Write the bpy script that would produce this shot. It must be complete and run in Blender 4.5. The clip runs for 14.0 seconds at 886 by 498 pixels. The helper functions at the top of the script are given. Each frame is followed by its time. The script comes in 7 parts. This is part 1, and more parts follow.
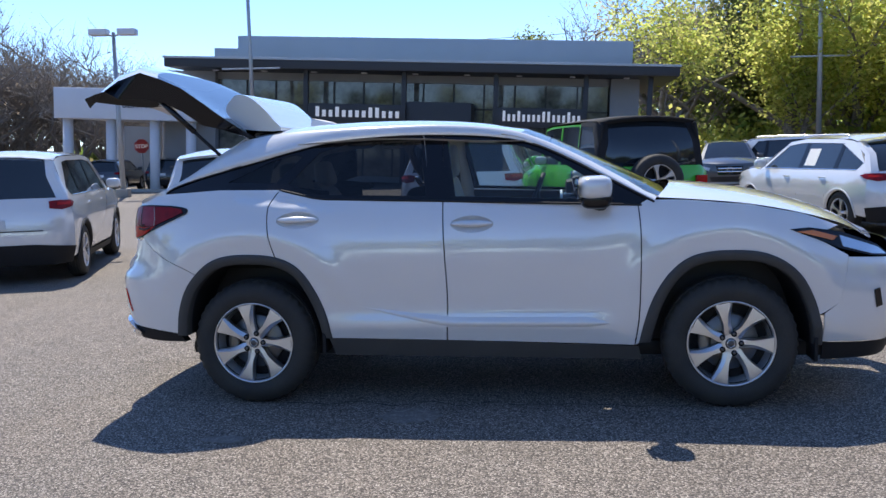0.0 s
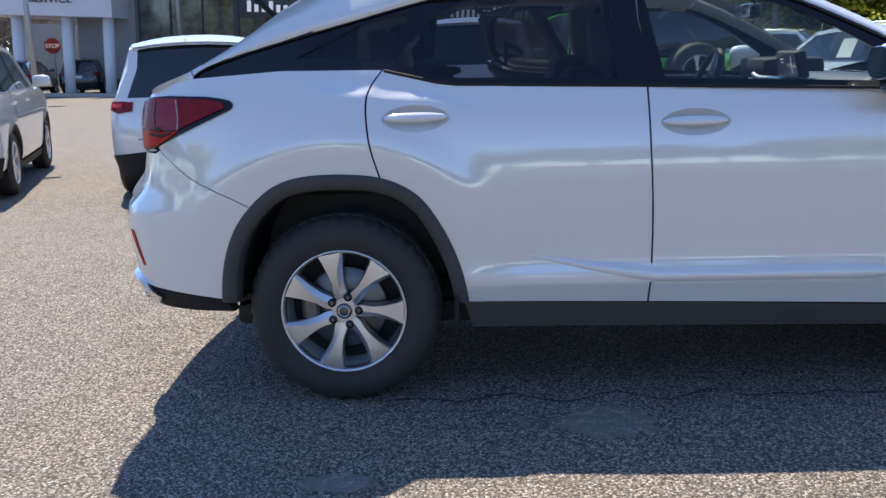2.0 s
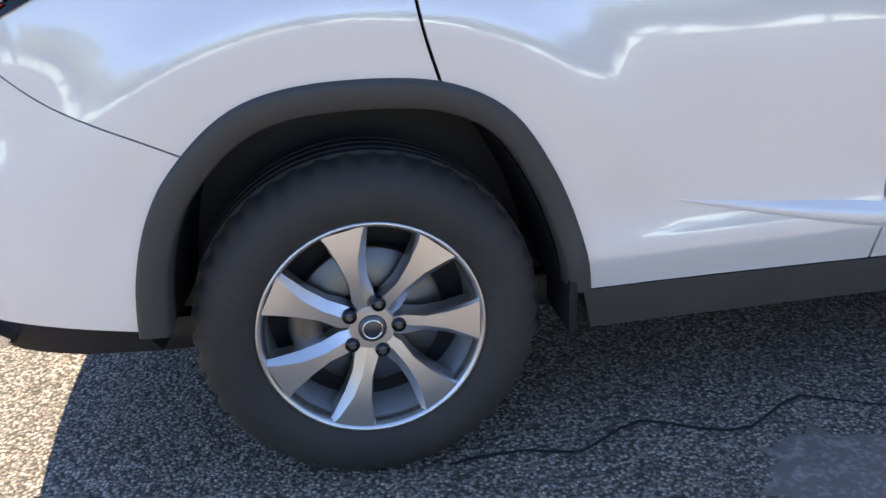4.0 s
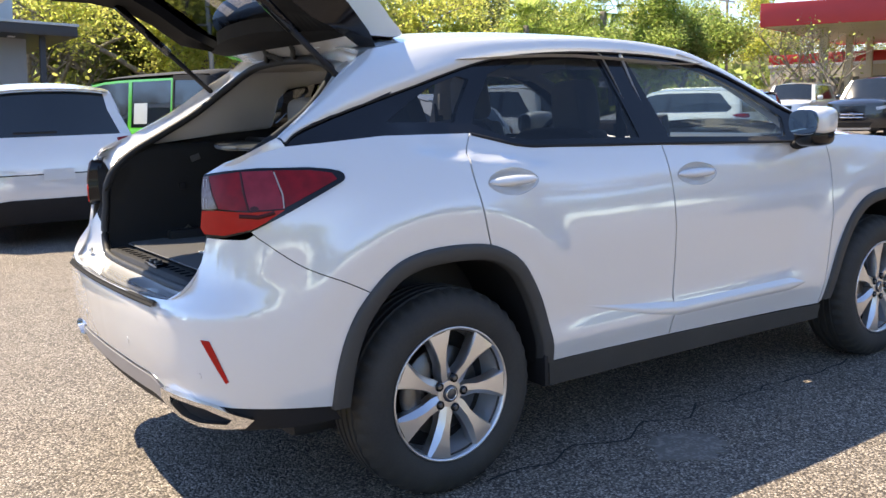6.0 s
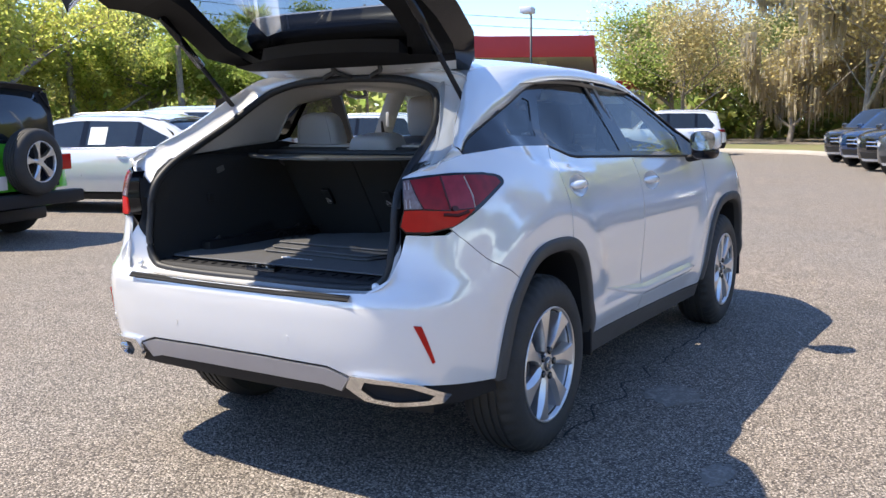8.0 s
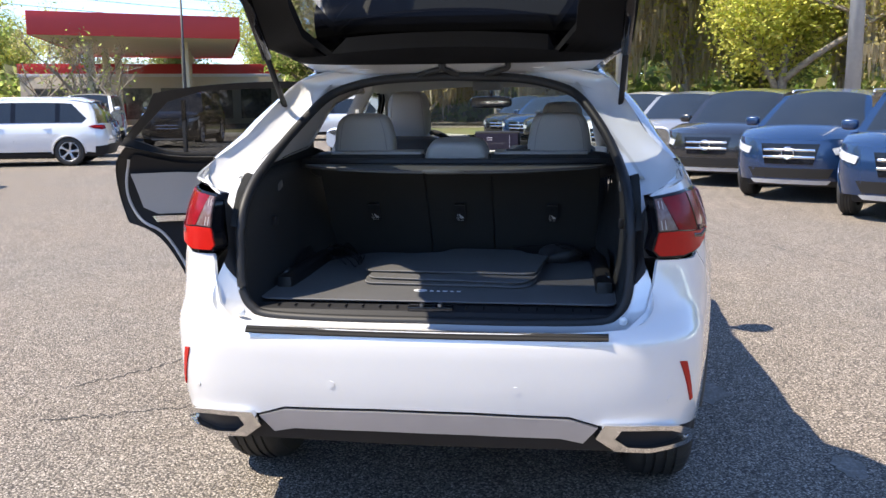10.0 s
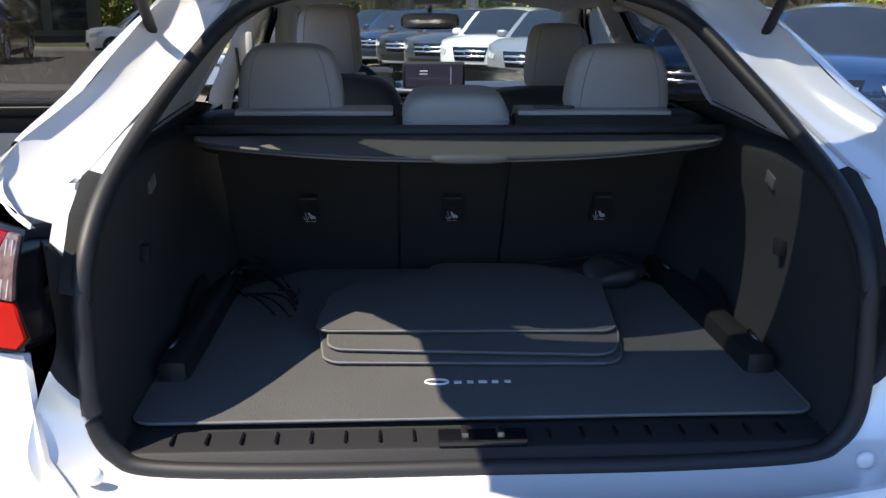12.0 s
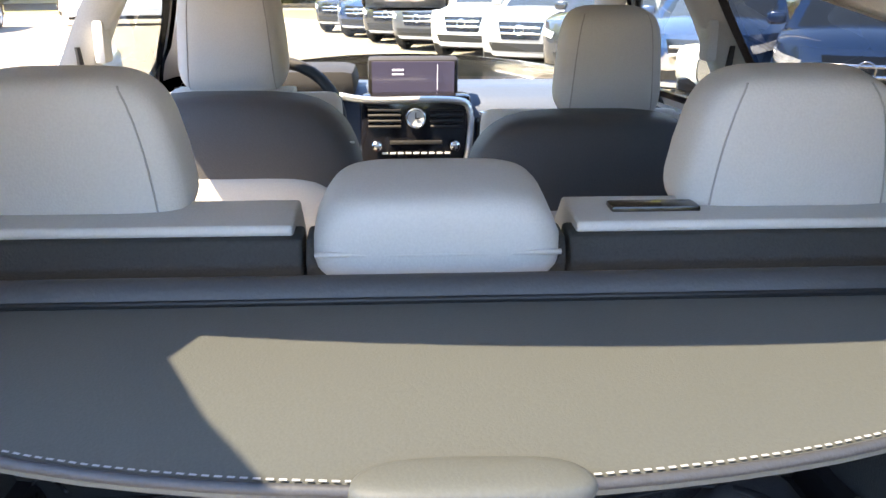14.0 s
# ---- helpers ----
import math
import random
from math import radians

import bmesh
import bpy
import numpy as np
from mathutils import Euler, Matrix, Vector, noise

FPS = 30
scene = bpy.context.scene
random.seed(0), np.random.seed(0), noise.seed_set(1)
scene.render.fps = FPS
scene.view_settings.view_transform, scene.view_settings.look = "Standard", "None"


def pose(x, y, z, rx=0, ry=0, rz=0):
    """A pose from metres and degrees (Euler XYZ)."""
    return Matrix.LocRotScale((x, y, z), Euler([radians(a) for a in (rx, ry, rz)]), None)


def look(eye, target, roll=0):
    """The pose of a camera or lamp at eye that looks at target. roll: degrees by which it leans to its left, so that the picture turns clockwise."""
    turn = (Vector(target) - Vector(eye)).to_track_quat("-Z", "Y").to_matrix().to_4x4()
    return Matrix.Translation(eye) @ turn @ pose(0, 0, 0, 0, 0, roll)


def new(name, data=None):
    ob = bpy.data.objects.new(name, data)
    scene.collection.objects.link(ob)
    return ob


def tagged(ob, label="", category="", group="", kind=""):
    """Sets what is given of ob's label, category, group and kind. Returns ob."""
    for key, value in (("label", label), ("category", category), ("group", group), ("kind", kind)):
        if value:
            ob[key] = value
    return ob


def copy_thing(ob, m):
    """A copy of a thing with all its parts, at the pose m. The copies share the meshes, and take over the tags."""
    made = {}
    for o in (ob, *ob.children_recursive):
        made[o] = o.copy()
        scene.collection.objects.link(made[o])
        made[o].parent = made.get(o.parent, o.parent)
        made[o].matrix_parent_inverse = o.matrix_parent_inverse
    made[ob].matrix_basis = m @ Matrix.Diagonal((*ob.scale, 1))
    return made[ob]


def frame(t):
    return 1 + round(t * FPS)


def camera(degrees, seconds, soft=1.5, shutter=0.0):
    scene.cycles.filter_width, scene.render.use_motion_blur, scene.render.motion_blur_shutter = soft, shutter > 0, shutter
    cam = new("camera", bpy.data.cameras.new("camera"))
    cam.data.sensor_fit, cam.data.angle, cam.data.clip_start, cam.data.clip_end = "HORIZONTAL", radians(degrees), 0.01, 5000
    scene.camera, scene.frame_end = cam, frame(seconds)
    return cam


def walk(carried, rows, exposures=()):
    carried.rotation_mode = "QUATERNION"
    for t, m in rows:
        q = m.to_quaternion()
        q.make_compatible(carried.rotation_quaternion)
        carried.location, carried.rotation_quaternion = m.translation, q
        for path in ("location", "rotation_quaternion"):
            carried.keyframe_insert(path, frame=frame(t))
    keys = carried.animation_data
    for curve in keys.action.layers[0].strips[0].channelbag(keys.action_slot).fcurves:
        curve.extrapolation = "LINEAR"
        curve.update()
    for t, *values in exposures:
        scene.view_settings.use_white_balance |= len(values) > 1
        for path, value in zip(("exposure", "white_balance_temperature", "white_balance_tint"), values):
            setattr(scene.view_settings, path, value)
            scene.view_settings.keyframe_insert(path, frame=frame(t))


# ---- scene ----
cam = camera(52.7, 14.0)
PATH = [
    (0, (1.845, -6.023, 1.486), (1.584, -4.052, 1.271), -1.5),
    (0.5, (1.455, -5.851, 1.491), (1.314, -3.868, 1.27), -1.6),
    (1, (1.063, -5.44, 1.469), (0.95, -3.46, 1.211), -1.8),
    (1.5, (0.832, -4.847, 1.424), (0.726, -2.881, 1.073), -1.9),
    (2, (0.55, -4.231, 1.341), (0.457, -2.279, 0.913), -1.7),
    (2.5, (0.363, -3.625, 1.276), (0.277, -1.712, 0.697), -2.9),
    (2.7, (0.303, -3.401, 1.272), (0.216, -1.501, 0.653), -3.1),
    (4.8, (-0.569, -2.534, 1.217), (0.084, -0.808, 0.446), -2.3),
    (5, (-0.726, -2.697, 1.251), (0.018, -0.973, 0.563), -2.6),
    (5.5, (-1.175, -3.074, 1.333), (-0.2, -1.388, 0.876), -1.7),
    (6, (-1.748, -3.424, 1.382), (-0.629, -1.797, 1.068), -1.7),
    (6.5, (-2.204, -3.652, 1.404), (-1.022, -2.065, 1.114), -2.2),
    (7, (-2.673, -3.435, 1.417), (-1.324, -1.988, 1.127), -1.0),
    (7.2, (-2.793, -3.257, 1.395), (-1.381, -1.869, 1.114), -1.1),
    (7.5, (-2.985, -2.984, 1.399), (-1.468, -1.712, 1.118), -1.5),
    (8, (-3.355, -2.47, 1.388), (-1.673, -1.426, 1.108), -0.7),
    (8.5, (-3.635, -1.88, 1.418), (-1.817, -1.095, 1.131), -0.7),
    (8.7, (-3.702, -1.636, 1.421), (-1.847, -0.946, 1.137), -0.6),
    (11, (-3.062, 0.04, 1.535), (-1.106, 0.117, 1.126), -0.5),
    (11.5, (-2.567, 0.124, 1.521), (-0.62, 0.113, 1.062), -0.2),
    (12, (-2.116, 0.138, 1.513), (-0.184, 0.04, 1.005), 0.2),
    (12.5, (-1.759, 0.107, 1.494), (0.17, 0.01, 0.973), -0.2),
    (13, (-1.372, 0.138, 1.48), (0.541, 0.039, 0.902), -0.5),
    (13.5, (-1.054, 0.095, 1.507), (0.856, -0.014, 0.924), 0.1),
    (14, (-0.872, 0.046, 1.535), (1.04, -0.066, 0.958), 0.1),
]
walk(cam, [(t, look(eye, target, roll)) for t, eye, target, roll in PATH],
     [(0, 0.72, 6600, 10), (1.0, 0.74, 6700, 10), (2.0, 1.05, 7000, 9), (2.6, 1.28, 7300, 9), (4.0, 1.8, 8200, 10), (5.0, 2.12, 8900, 11), (6.0, 1.49, 8200, 10), (7.5, 1.31, 7200, 10), (8.7, 1.36, 7300, 10), (11.0, 1.39, 7300, 10), (11.5, 1.25, 7300, 10),
      (12.0, 1.35, 7300, 9), (12.5, 2.9, 7600, 8), (13.0, 4.1, 8500, 10), (13.5, 4.22, 9000, 11), (14.0, 3.6, 9400, 12)])

# world, sun
SUN = Vector((-0.265, 0.575, 1.0)).normalized()
world = bpy.data.worlds.new("world")
scene.world = world
world.use_nodes = True
wn = world.node_tree.nodes
sky = wn.new("ShaderNodeTexSky")
sky.sky_type, sky.sun_disc = "NISHITA", False
sky.sun_elevation, sky.sun_rotation = radians(57.7), radians(-24.7)
sky.altitude, sky.air_density, sky.dust_density, sky.ozone_density = 2200, 1.0, 0.0, 4.0
wn["Background"].inputs["Strength"].default_value = 0.158
clear = wn.new("ShaderNodeMix")   # clean, dry air: a deeper blue
clear.data_type, clear.blend_type = "RGBA", "MULTIPLY"
clear.inputs["Factor"].default_value, clear.inputs["B"].default_value = 1.0, (0.80, 0.875, 1.01, 1)
world.node_tree.links.new(sky.outputs["Color"], clear.inputs["A"])
world.node_tree.links.new(clear.outputs["Result"], wn["Background"].inputs["Color"])
sun = new("sun", bpy.data.lights.new("sun", "SUN"))
sun.data.energy, sun.data.angle, sun.data.color = 3.75, radians(0.5), (1.0, 0.95, 0.87)
sun.matrix_world = look(SUN * 30, (0, 0, 0))


# ---- materials ----
def material(name, color, rough=0.5, metal=0.0, var=0.0, scale=8.0, fine=0.0, fine_scale=120.0, bump=0.0, coat=0.0, spec=0.5, alt=None, trans=0.0, alpha=1.0, emit=0.0, sheen=0.0):
    m = bpy.data.materials.new(name)
    m.use_nodes = True
    nt = m.node_tree
    n, l = nt.nodes, nt.links
    b = n["Principled BSDF"]
    b.inputs["Base Color"].default_value = (*color, 1)
    b.inputs["Roughness"].default_value, b.inputs["Metallic"].default_value = rough, metal
    b.inputs["Coat Weight"].default_value, b.inputs["Coat Roughness"].default_value = coat, 0.03
    b.inputs["Specular IOR Level"].default_value = spec
    b.inputs["Transmission Weight"].default_value, b.inputs["Alpha"].default_value = trans, alpha
    if sheen:
        b.inputs["Sheen Weight"].default_value = sheen
    if emit:
        b.inputs["Emission Color"].default_value, b.inputs["Emission Strength"].default_value = (*color, 1), emit
    co = n.new("ShaderNodeTexCoord")
    if var or fine:
        other = alt or tuple(c * 0.55 for c in color)
        t1, t2 = n.new("ShaderNodeTexNoise"), n.new("ShaderNodeTexNoise")
        t1.inputs["Scale"].default_value, t1.inputs["Detail"].default_value = scale, 5
        t2.inputs["Scale"].default_value, t2.inputs["Detail"].default_value = fine_scale, 2
        l.new(co.outputs["Object"], t1.inputs["Vector"]), l.new(co.outputs["Object"], t2.inputs["Vector"])
        r1, r2 = n.new("ShaderNodeMapRange"), n.new("ShaderNodeMapRange")
        for r, amount in ((r1, var), (r2, fine)):
            r.inputs["From Min"].default_value, r.inputs["From Max"].default_value = 0.3, 0.7
            r.inputs["To Max"].default_value = amount
        l.new(t1.outputs["Fac"], r1.inputs["Value"]), l.new(t2.outputs["Fac"], r2.inputs["Value"])
        add = n.new("ShaderNodeMath")
        add.operation, add.use_clamp = "ADD", True
        l.new(r1.outputs["Result"], add.inputs[0]), l.new(r2.outputs["Result"], add.inputs[1])
        mix = n.new("ShaderNodeMix")
        mix.data_type = "RGBA"
        mix.inputs["A"].default_value, mix.inputs["B"].default_value = (*color, 1), (*other, 1)
        l.new(add.outputs[0], mix.inputs["Factor"]), l.new(mix.outputs["Result"], b.inputs["Base Color"])
        if bump:
            bp = n.new("ShaderNodeBump")
            bp.inputs["Strength"].default_value, bp.inputs["Distance"].default_value = bump, 0.004
            l.new(t2.outputs["Fac"], bp.inputs["Height"]), l.new(bp.outputs["Normal"], b.inputs["Normal"])
    return m


def asphalt_material():
    m = bpy.data.materials.new("asphalt")
    m.use_nodes = True
    n, l = m.node_tree.nodes, m.node_tree.links
    b = n["Principled BSDF"]
    co = n.new("ShaderNodeTexCoord")

    def tex(kind, scale, **kw):
        t = n.new(kind)
        t.inputs["Scale"].default_value = scale
        for k, v in kw.items():
            t.inputs[k].default_value = v
        l.new(co.outputs["Object"], t.inputs["Vector"])
        return t

    def mixed(fac, a, c, kind="MIX"):
        mx = n.new("ShaderNodeMix")
        mx.data_type, mx.blend_type = "RGBA", kind
        for sock, v in (("Factor", fac), ("A", a), ("B", c)):
            if isinstance(v, tuple):
                mx.inputs[sock].default_value = v
            elif isinstance(v, float):
                mx.inputs[sock].default_value = v
            else:
                l.new(v, mx.inputs[sock])
        return mx.outputs["Result"]

    def ramp(v, lo, hi):
        r = n.new("ShaderNodeMapRange")
        r.inputs["From Min"].default_value, r.inputs["From Max"].default_value = lo, hi
        l.new(v, r.inputs["Value"])
        return r.outputs["Result"]

    stones = tex("ShaderNodeTexVoronoi", 105.0, Randomness=1.0)
    small = tex("ShaderNodeTexVoronoi", 210.0)
    tone = n.new("ShaderNodeValToRGB")
    cr = tone.color_ramp
    cr.elements[0].position, cr.elements[0].color = 0.0, (0.125, 0.113, 0.101, 1)
    cr.elements[1].position, cr.elements[1].color = 1.0, (0.56, 0.51, 0.455, 1)
    for p, c in ((0.30, (0.200, 0.178, 0.156, 1)), (0.55, (0.272, 0.240, 0.208, 1)), (0.75, (0.345, 0.303, 0.260, 1)), (0.9, (0.42, 0.375, 0.325, 1))):
        cr.elements.new(p).color = c
    sep, sep2 = n.new("ShaderNodeSeparateColor"), n.new("ShaderNodeSeparateColor")
    l.new(stones.outputs["Color"], sep.inputs["Color"]), l.new(small.outputs["Color"], sep2.inputs["Color"])
    both = n.new("ShaderNodeMath")
    both.operation = "MULTIPLY_ADD"
    both.inputs[1].default_value, both.inputs[2].default_value = 0.45, -0.18
    l.new(sep2.outputs["Green"], both.inputs[0])
    total = n.new("ShaderNodeMath")
    total.operation, total.use_clamp = "ADD", True
    l.new(sep.outputs["Red"], total.inputs[0]), l.new(both.outputs[0], total.inputs[1])
    l.new(total.outputs[0], tone.inputs["Fac"])
    gap = ramp(stones.outputs["Distance"], 0.42, 0.72)
    base = mixed(gap, tone.outputs["Color"], (0.075, 0.066, 0.058, 1))
    big = tex("ShaderNodeTexNoise", 0.30, Detail=6.0, Roughness=0.65)
    mid = tex("ShaderNodeTexNoise", 2.2, Detail=7.0, Roughness=0.72)
    base = mixed(ramp(big.outputs["Fac"], 0.35, 0.7), base, (1.12, 1.06, 1.0, 1), "MULTIPLY")
    out = mixed(ramp(mid.outputs["Fac"], 0.32, 0.72), base, (0.78, 0.77, 0.76, 1), "MULTIPLY")
    l.new(out, b.inputs["Base Color"])
    b.inputs["Roughness"].default_value, b.inputs["Specular IOR Level"].default_value = 0.8, 0.3
    bp = n.new("ShaderNodeBump")
    bp.inputs["Strength"].default_value, bp.inputs["Distance"].default_value, bp.invert = 1.0, 0.007, True
    l.new(stones.outputs["Distance"], bp.inputs["Height"]), l.new(bp.outputs["Normal"], b.inputs["Normal"])
    return m


def leaf_material(name, a, c):
    m = material(name, a, 0.6, var=0.0)
    n, l = m.node_tree.nodes, m.node_tree.links
    b = n["Principled BSDF"]
    g = n.new("ShaderNodeNewGeometry")
    mx = n.new("ShaderNodeMix")
    mx.data_type = "RGBA"
    mx.inputs["A"].default_value, mx.inputs["B"].default_value = (*a, 1), (*c, 1)
    l.new(g.outputs["Random Per Island"], mx.inputs["Factor"])
    l.new(mx.outputs["Result"], b.inputs["Base Color"])
    tr = n.new("ShaderNodeBsdfTranslucent")
    l.new(mx.outputs["Result"], tr.inputs["Color"])
    ms = n.new("ShaderNodeMixShader")
    ms.inputs[0].default_value = 0.8
    l.new(b.outputs[0], ms.inputs[1]), l.new(tr.outputs[0], ms.inputs[2])
    l.new(ms.outputs[0], n["Material Output"].inputs["Surface"])
    return m


def glass_material(name, tint, clear, ior=1.5, gloss=1.7):
    """Tinted car glass: gloss over a tinted see-through layer."""
    m = bpy.data.materials.new(name)
    m.use_nodes = True
    n, l = m.node_tree.nodes, m.node_tree.links
    n.remove(n["Principled BSDF"])
    t, g, ms = n.new("ShaderNodeBsdfTransparent"), n.new("ShaderNodeBsdfGlossy"), n.new("ShaderNodeMixShader")
    t.inputs["Color"].default_value = (*[c * clear for c in tint], 1)
    g.inputs["Roughness"].default_value = 0.01
    w, pw, sc = n.new("ShaderNodeLayerWeight"), n.new("ShaderNodeMath"), n.new("ShaderNodeMapRange")
    w.inputs["Blend"].default_value = 0.5
    pw.operation, pw.inputs[1].default_value = "POWER", 5.0
    f0 = ((ior - 1) / (ior + 1)) ** 2
    sc.inputs["To Min"].default_value = f0 * gloss
    l.new(w.outputs["Facing"], pw.inputs[0]), l.new(pw.outputs[0], sc.inputs["Value"])
    l.new(sc.outputs["Result"], ms.inputs[0]), l.new(t.outputs[0], ms.inputs[1]), l.new(g.outputs[0], ms.inputs[2])
    l.new(ms.outputs[0], n["Material Output"].inputs["Surface"])
    return m


ASPHALT = asphalt_material()
WHITE = material("white_paint", (0.78, 0.775, 0.765), 0.16, metal=0.07, coat=1.0, var=0.03, scale=3, spec=0.8)
WHITE.node_tree.nodes["Principled BSDF"].inputs["Coat IOR"].default_value = 1.75
SILVER = material("silver_paint", (0.55, 0.57, 0.60), 0.3, metal=0.3, coat=1.0, var=0.05)
GREY = material("grey_paint", (0.06, 0.066, 0.078), 0.3, metal=0.4, coat=1.0, var=0.05)
BLACK = material("black_paint", (0.012, 0.013, 0.016), 0.25, coat=1.0, var=0.05)
BLUE = material("blue_paint", (0.008, 0.032, 0.095), 0.25, metal=0.3, coat=1.0, var=0.05)
GREEN = material("green_paint", (0.09, 0.55, 0.03), 0.3, coat=1.0, var=0.04)
RED = material("red_paint", (0.5, 0.02, 0.02), 0.4, coat=0.6, var=0.05)
CLAD = material("grey_cladding", (0.066, 0.065, 0.063), 0.62, var=0.3, scale=5, fine=0.4, fine_scale=400, bump=0.15)
RUBBER = material("rubber", (0.022, 0.022, 0.022), 0.72, var=0.5, scale=6, alt=(0.05, 0.046, 0.04), fine=0.3, bump=0.1)
SEAL = material("seal_rubber", (0.012, 0.012, 0.013), 0.55, var=0.2)
DARK = material("dark_plastic", (0.02, 0.02, 0.022), 0.6, spec=0.25, var=0.3, scale=6, fine=0.3, fine_scale=300, bump=0.1)
GLOSSBLACK = material("gloss_black", (0.006, 0.006, 0.008), 0.12, spec=0.4, var=0.02)
CHROME = material("chrome", (0.75, 0.75, 0.76), 0.12, metal=1.0, var=0.05)
ALLOY = material("alloy", (0.74, 0.74, 0.75), 0.36, metal=1.0, var=0.12, scale=12)
STEEL = material("brake_steel", (0.20, 0.195, 0.19), 0.4, metal=1.0, var=0.4, scale=15)
GLASS = glass_material("clear_glass", (0.86, 0.95, 0.92), 0.9)
PRIVACY = glass_material("privacy_glass", (0.22, 0.235, 0.25), 0.8, gloss=1.1)
REARGLASS = glass_material("rear_glass", (0.40, 0.43, 0.46), 0.9, 2.3)
REDLENS = material("red_lens", (0.27, 0.004, 0.009), 0.2, coat=0.1, spec=0.25, var=0.5, scale=25, alt=(0.07, 0.002, 0.003))
BRIGHTRED = material("bright_red_lens", (0.50, 0.012, 0.008), 0.25, coat=0.1, spec=0.25, var=0.4, scale=30, alt=(0.34, 0.006, 0.005))
ROSELENS = material("rose_lens", (0.30, 0.02, 0.035), 0.2, coat=0.25, spec=0.25, var=0.5, scale=30, alt=(0.15, 0.006, 0.012))
REDDARK = material("dark_red_lens", (0.05, 0.002, 0.003), 0.25, coat=0.2, spec=0.25)
PALELINE = material("pale_lens_line", (0.42, 0.36, 0.35), 0.3)
CLEARLENS = material("clear_lens", (0.22, 0.165, 0.155), 0.15, coat=0.3, var=0.8, scale=70, alt=(0.10, 0.035, 0.035))
MATTE = material("matte_rubber", (0.028, 0.027, 0.026), 0.85, var=0.3, scale=30, fine=0.3, fine_scale=300, bump=0.2, spec=0.15)
AMBER = material("amber_lens", (0.8, 0.2, 0.02), 0.2, coat=1.0)
BARK = material("bark", (0.13, 0.105, 0.085), 0.9, var=0.8, scale=6, fine=0.5, fine_scale=40, bump=0.6, alt=(0.28, 0.25, 0.22))
PALEBARK = material("pale_bark", (0.34, 0.30, 0.25), 0.9, var=0.8, scale=6, fine=0.5, fine_scale=40, bump=0.6, alt=(0.17, 0.14, 0.12))
CONCRETE = material("concrete", (0.42, 0.39, 0.34), 0.85, var=0.5, scale=2, fine=0.4, fine_scale=60, bump=0.3, alt=(0.3, 0.27, 0.23))


# ---- mesh helpers ----
from mathutils import geometry


def link(name, me, mat, parent=None, label="", smooth=True):
    ob = new(name, me)
    if mat:
        me.materials.append(mat)
    if smooth:
        me.polygons.foreach_set("use_smooth", [True] * len(me.polygons))
    if parent:
        ob.parent = parent
    if label:
        ob["label"] = label
    return ob


def mesh(name, verts, faces, mat, parent=None, label="", smooth=True):
    me = bpy.data.meshes.new(name)
    me.from_pydata([tuple(v) for v in verts], [], faces)
    me.update()
    return link(name, me, mat, parent, label, smooth)


def part(name, bm, mat, parent=None, label="", smooth=True):
    me = bpy.data.meshes.new(name)
    bm.to_mesh(me)
    bm.free()
    return link(name, me, mat, parent, label, smooth)


def thing(name, label, category, at=(0, 0, 0), rz=0, group="", kind=""):
    e = new(name)
    e.matrix_world = pose(*at, 0, 0, rz)
    return tagged(e, label, category, group, kind)


def rbox(name, size, at, mat, parent=None, bevel=0.01, rot=(0, 0, 0), label="", seg=2, taper=1.0):
    bm = bmesh.new()
    bmesh.ops.create_cube(bm, size=1)
    for v in bm.verts:
        k = taper if v.co.z > 0 else 1
        v.co = Vector((v.co.x * size[0] * k, v.co.y * size[1] * k, v.co.z * size[2]))
    if bevel:
        bmesh.ops.bevel(bm, geom=bm.edges[:], offset=min(bevel, min(size) * 0.45), segments=seg, affect="EDGES", profile=0.6)
    bm.transform(pose(*at, *rot))
    ob = part(name, bm, mat, parent, label, smooth=bevel > 0)
    if bevel > 0:
        sharpen(ob, 50)
    return ob


def sharpen(ob, angle=35):
    """Flat shading across edges sharper than the angle."""
    bm = bmesh.new()
    bm.from_mesh(ob.data)
    for e in bm.edges:
        if len(e.link_faces) == 2 and e.calc_face_angle(0) > radians(angle):
            e.smooth = False
    bm.to_mesh(ob.data)
    bm.free()
    return ob


def spline(points, n=8, closed=False):
    """A smooth curve through the points (Catmull-Rom)."""
    p = [Vector(v) for v in points]
    out, m = [], len(p)
    for i in range(m if closed else m - 1):
        a, b, c, d = (p[(i + k) % m] if closed else p[min(max(i + k, 0), m - 1)] for k in (-1, 0, 1, 2))
        for j in range(n):
            t = j / n
            out.append(0.5 * ((2 * b) + (c - a) * t + (2 * a - 5 * b + 4 * c - d) * t * t + (3 * b - a - 3 * c + d) * t**3))
    return out if closed else out + [p[-1]]


def curve_at(points, x):
    """A smooth value at x from rows of (x, value), in rising order of x."""
    xs = [p[0] for p in points]
    if x <= xs[0]:
        return points[0][1]
    if x >= xs[-1]:
        return points[-1][1]
    i = max(k for k in range(len(xs) - 1) if xs[k] <= x)
    def slope(k):
        if k == 0 or k == len(xs) - 1:
            return 0 if k else (points[1][1] - points[0][1]) / (xs[1] - xs[0])
        return (points[k + 1][1] - points[k - 1][1]) / (xs[k + 1] - xs[k - 1])
    h = xs[i + 1] - xs[i]
    t = (x - xs[i]) / h
    a, b, c, d = points[i][1], slope(i) * h, points[i + 1][1], slope(i + 1) * h
    return (2 * t**3 - 3 * t * t + 1) * a + (t**3 - 2 * t * t + t) * b + (3 * t * t - 2 * t**3) * c + (t**3 - t * t) * d


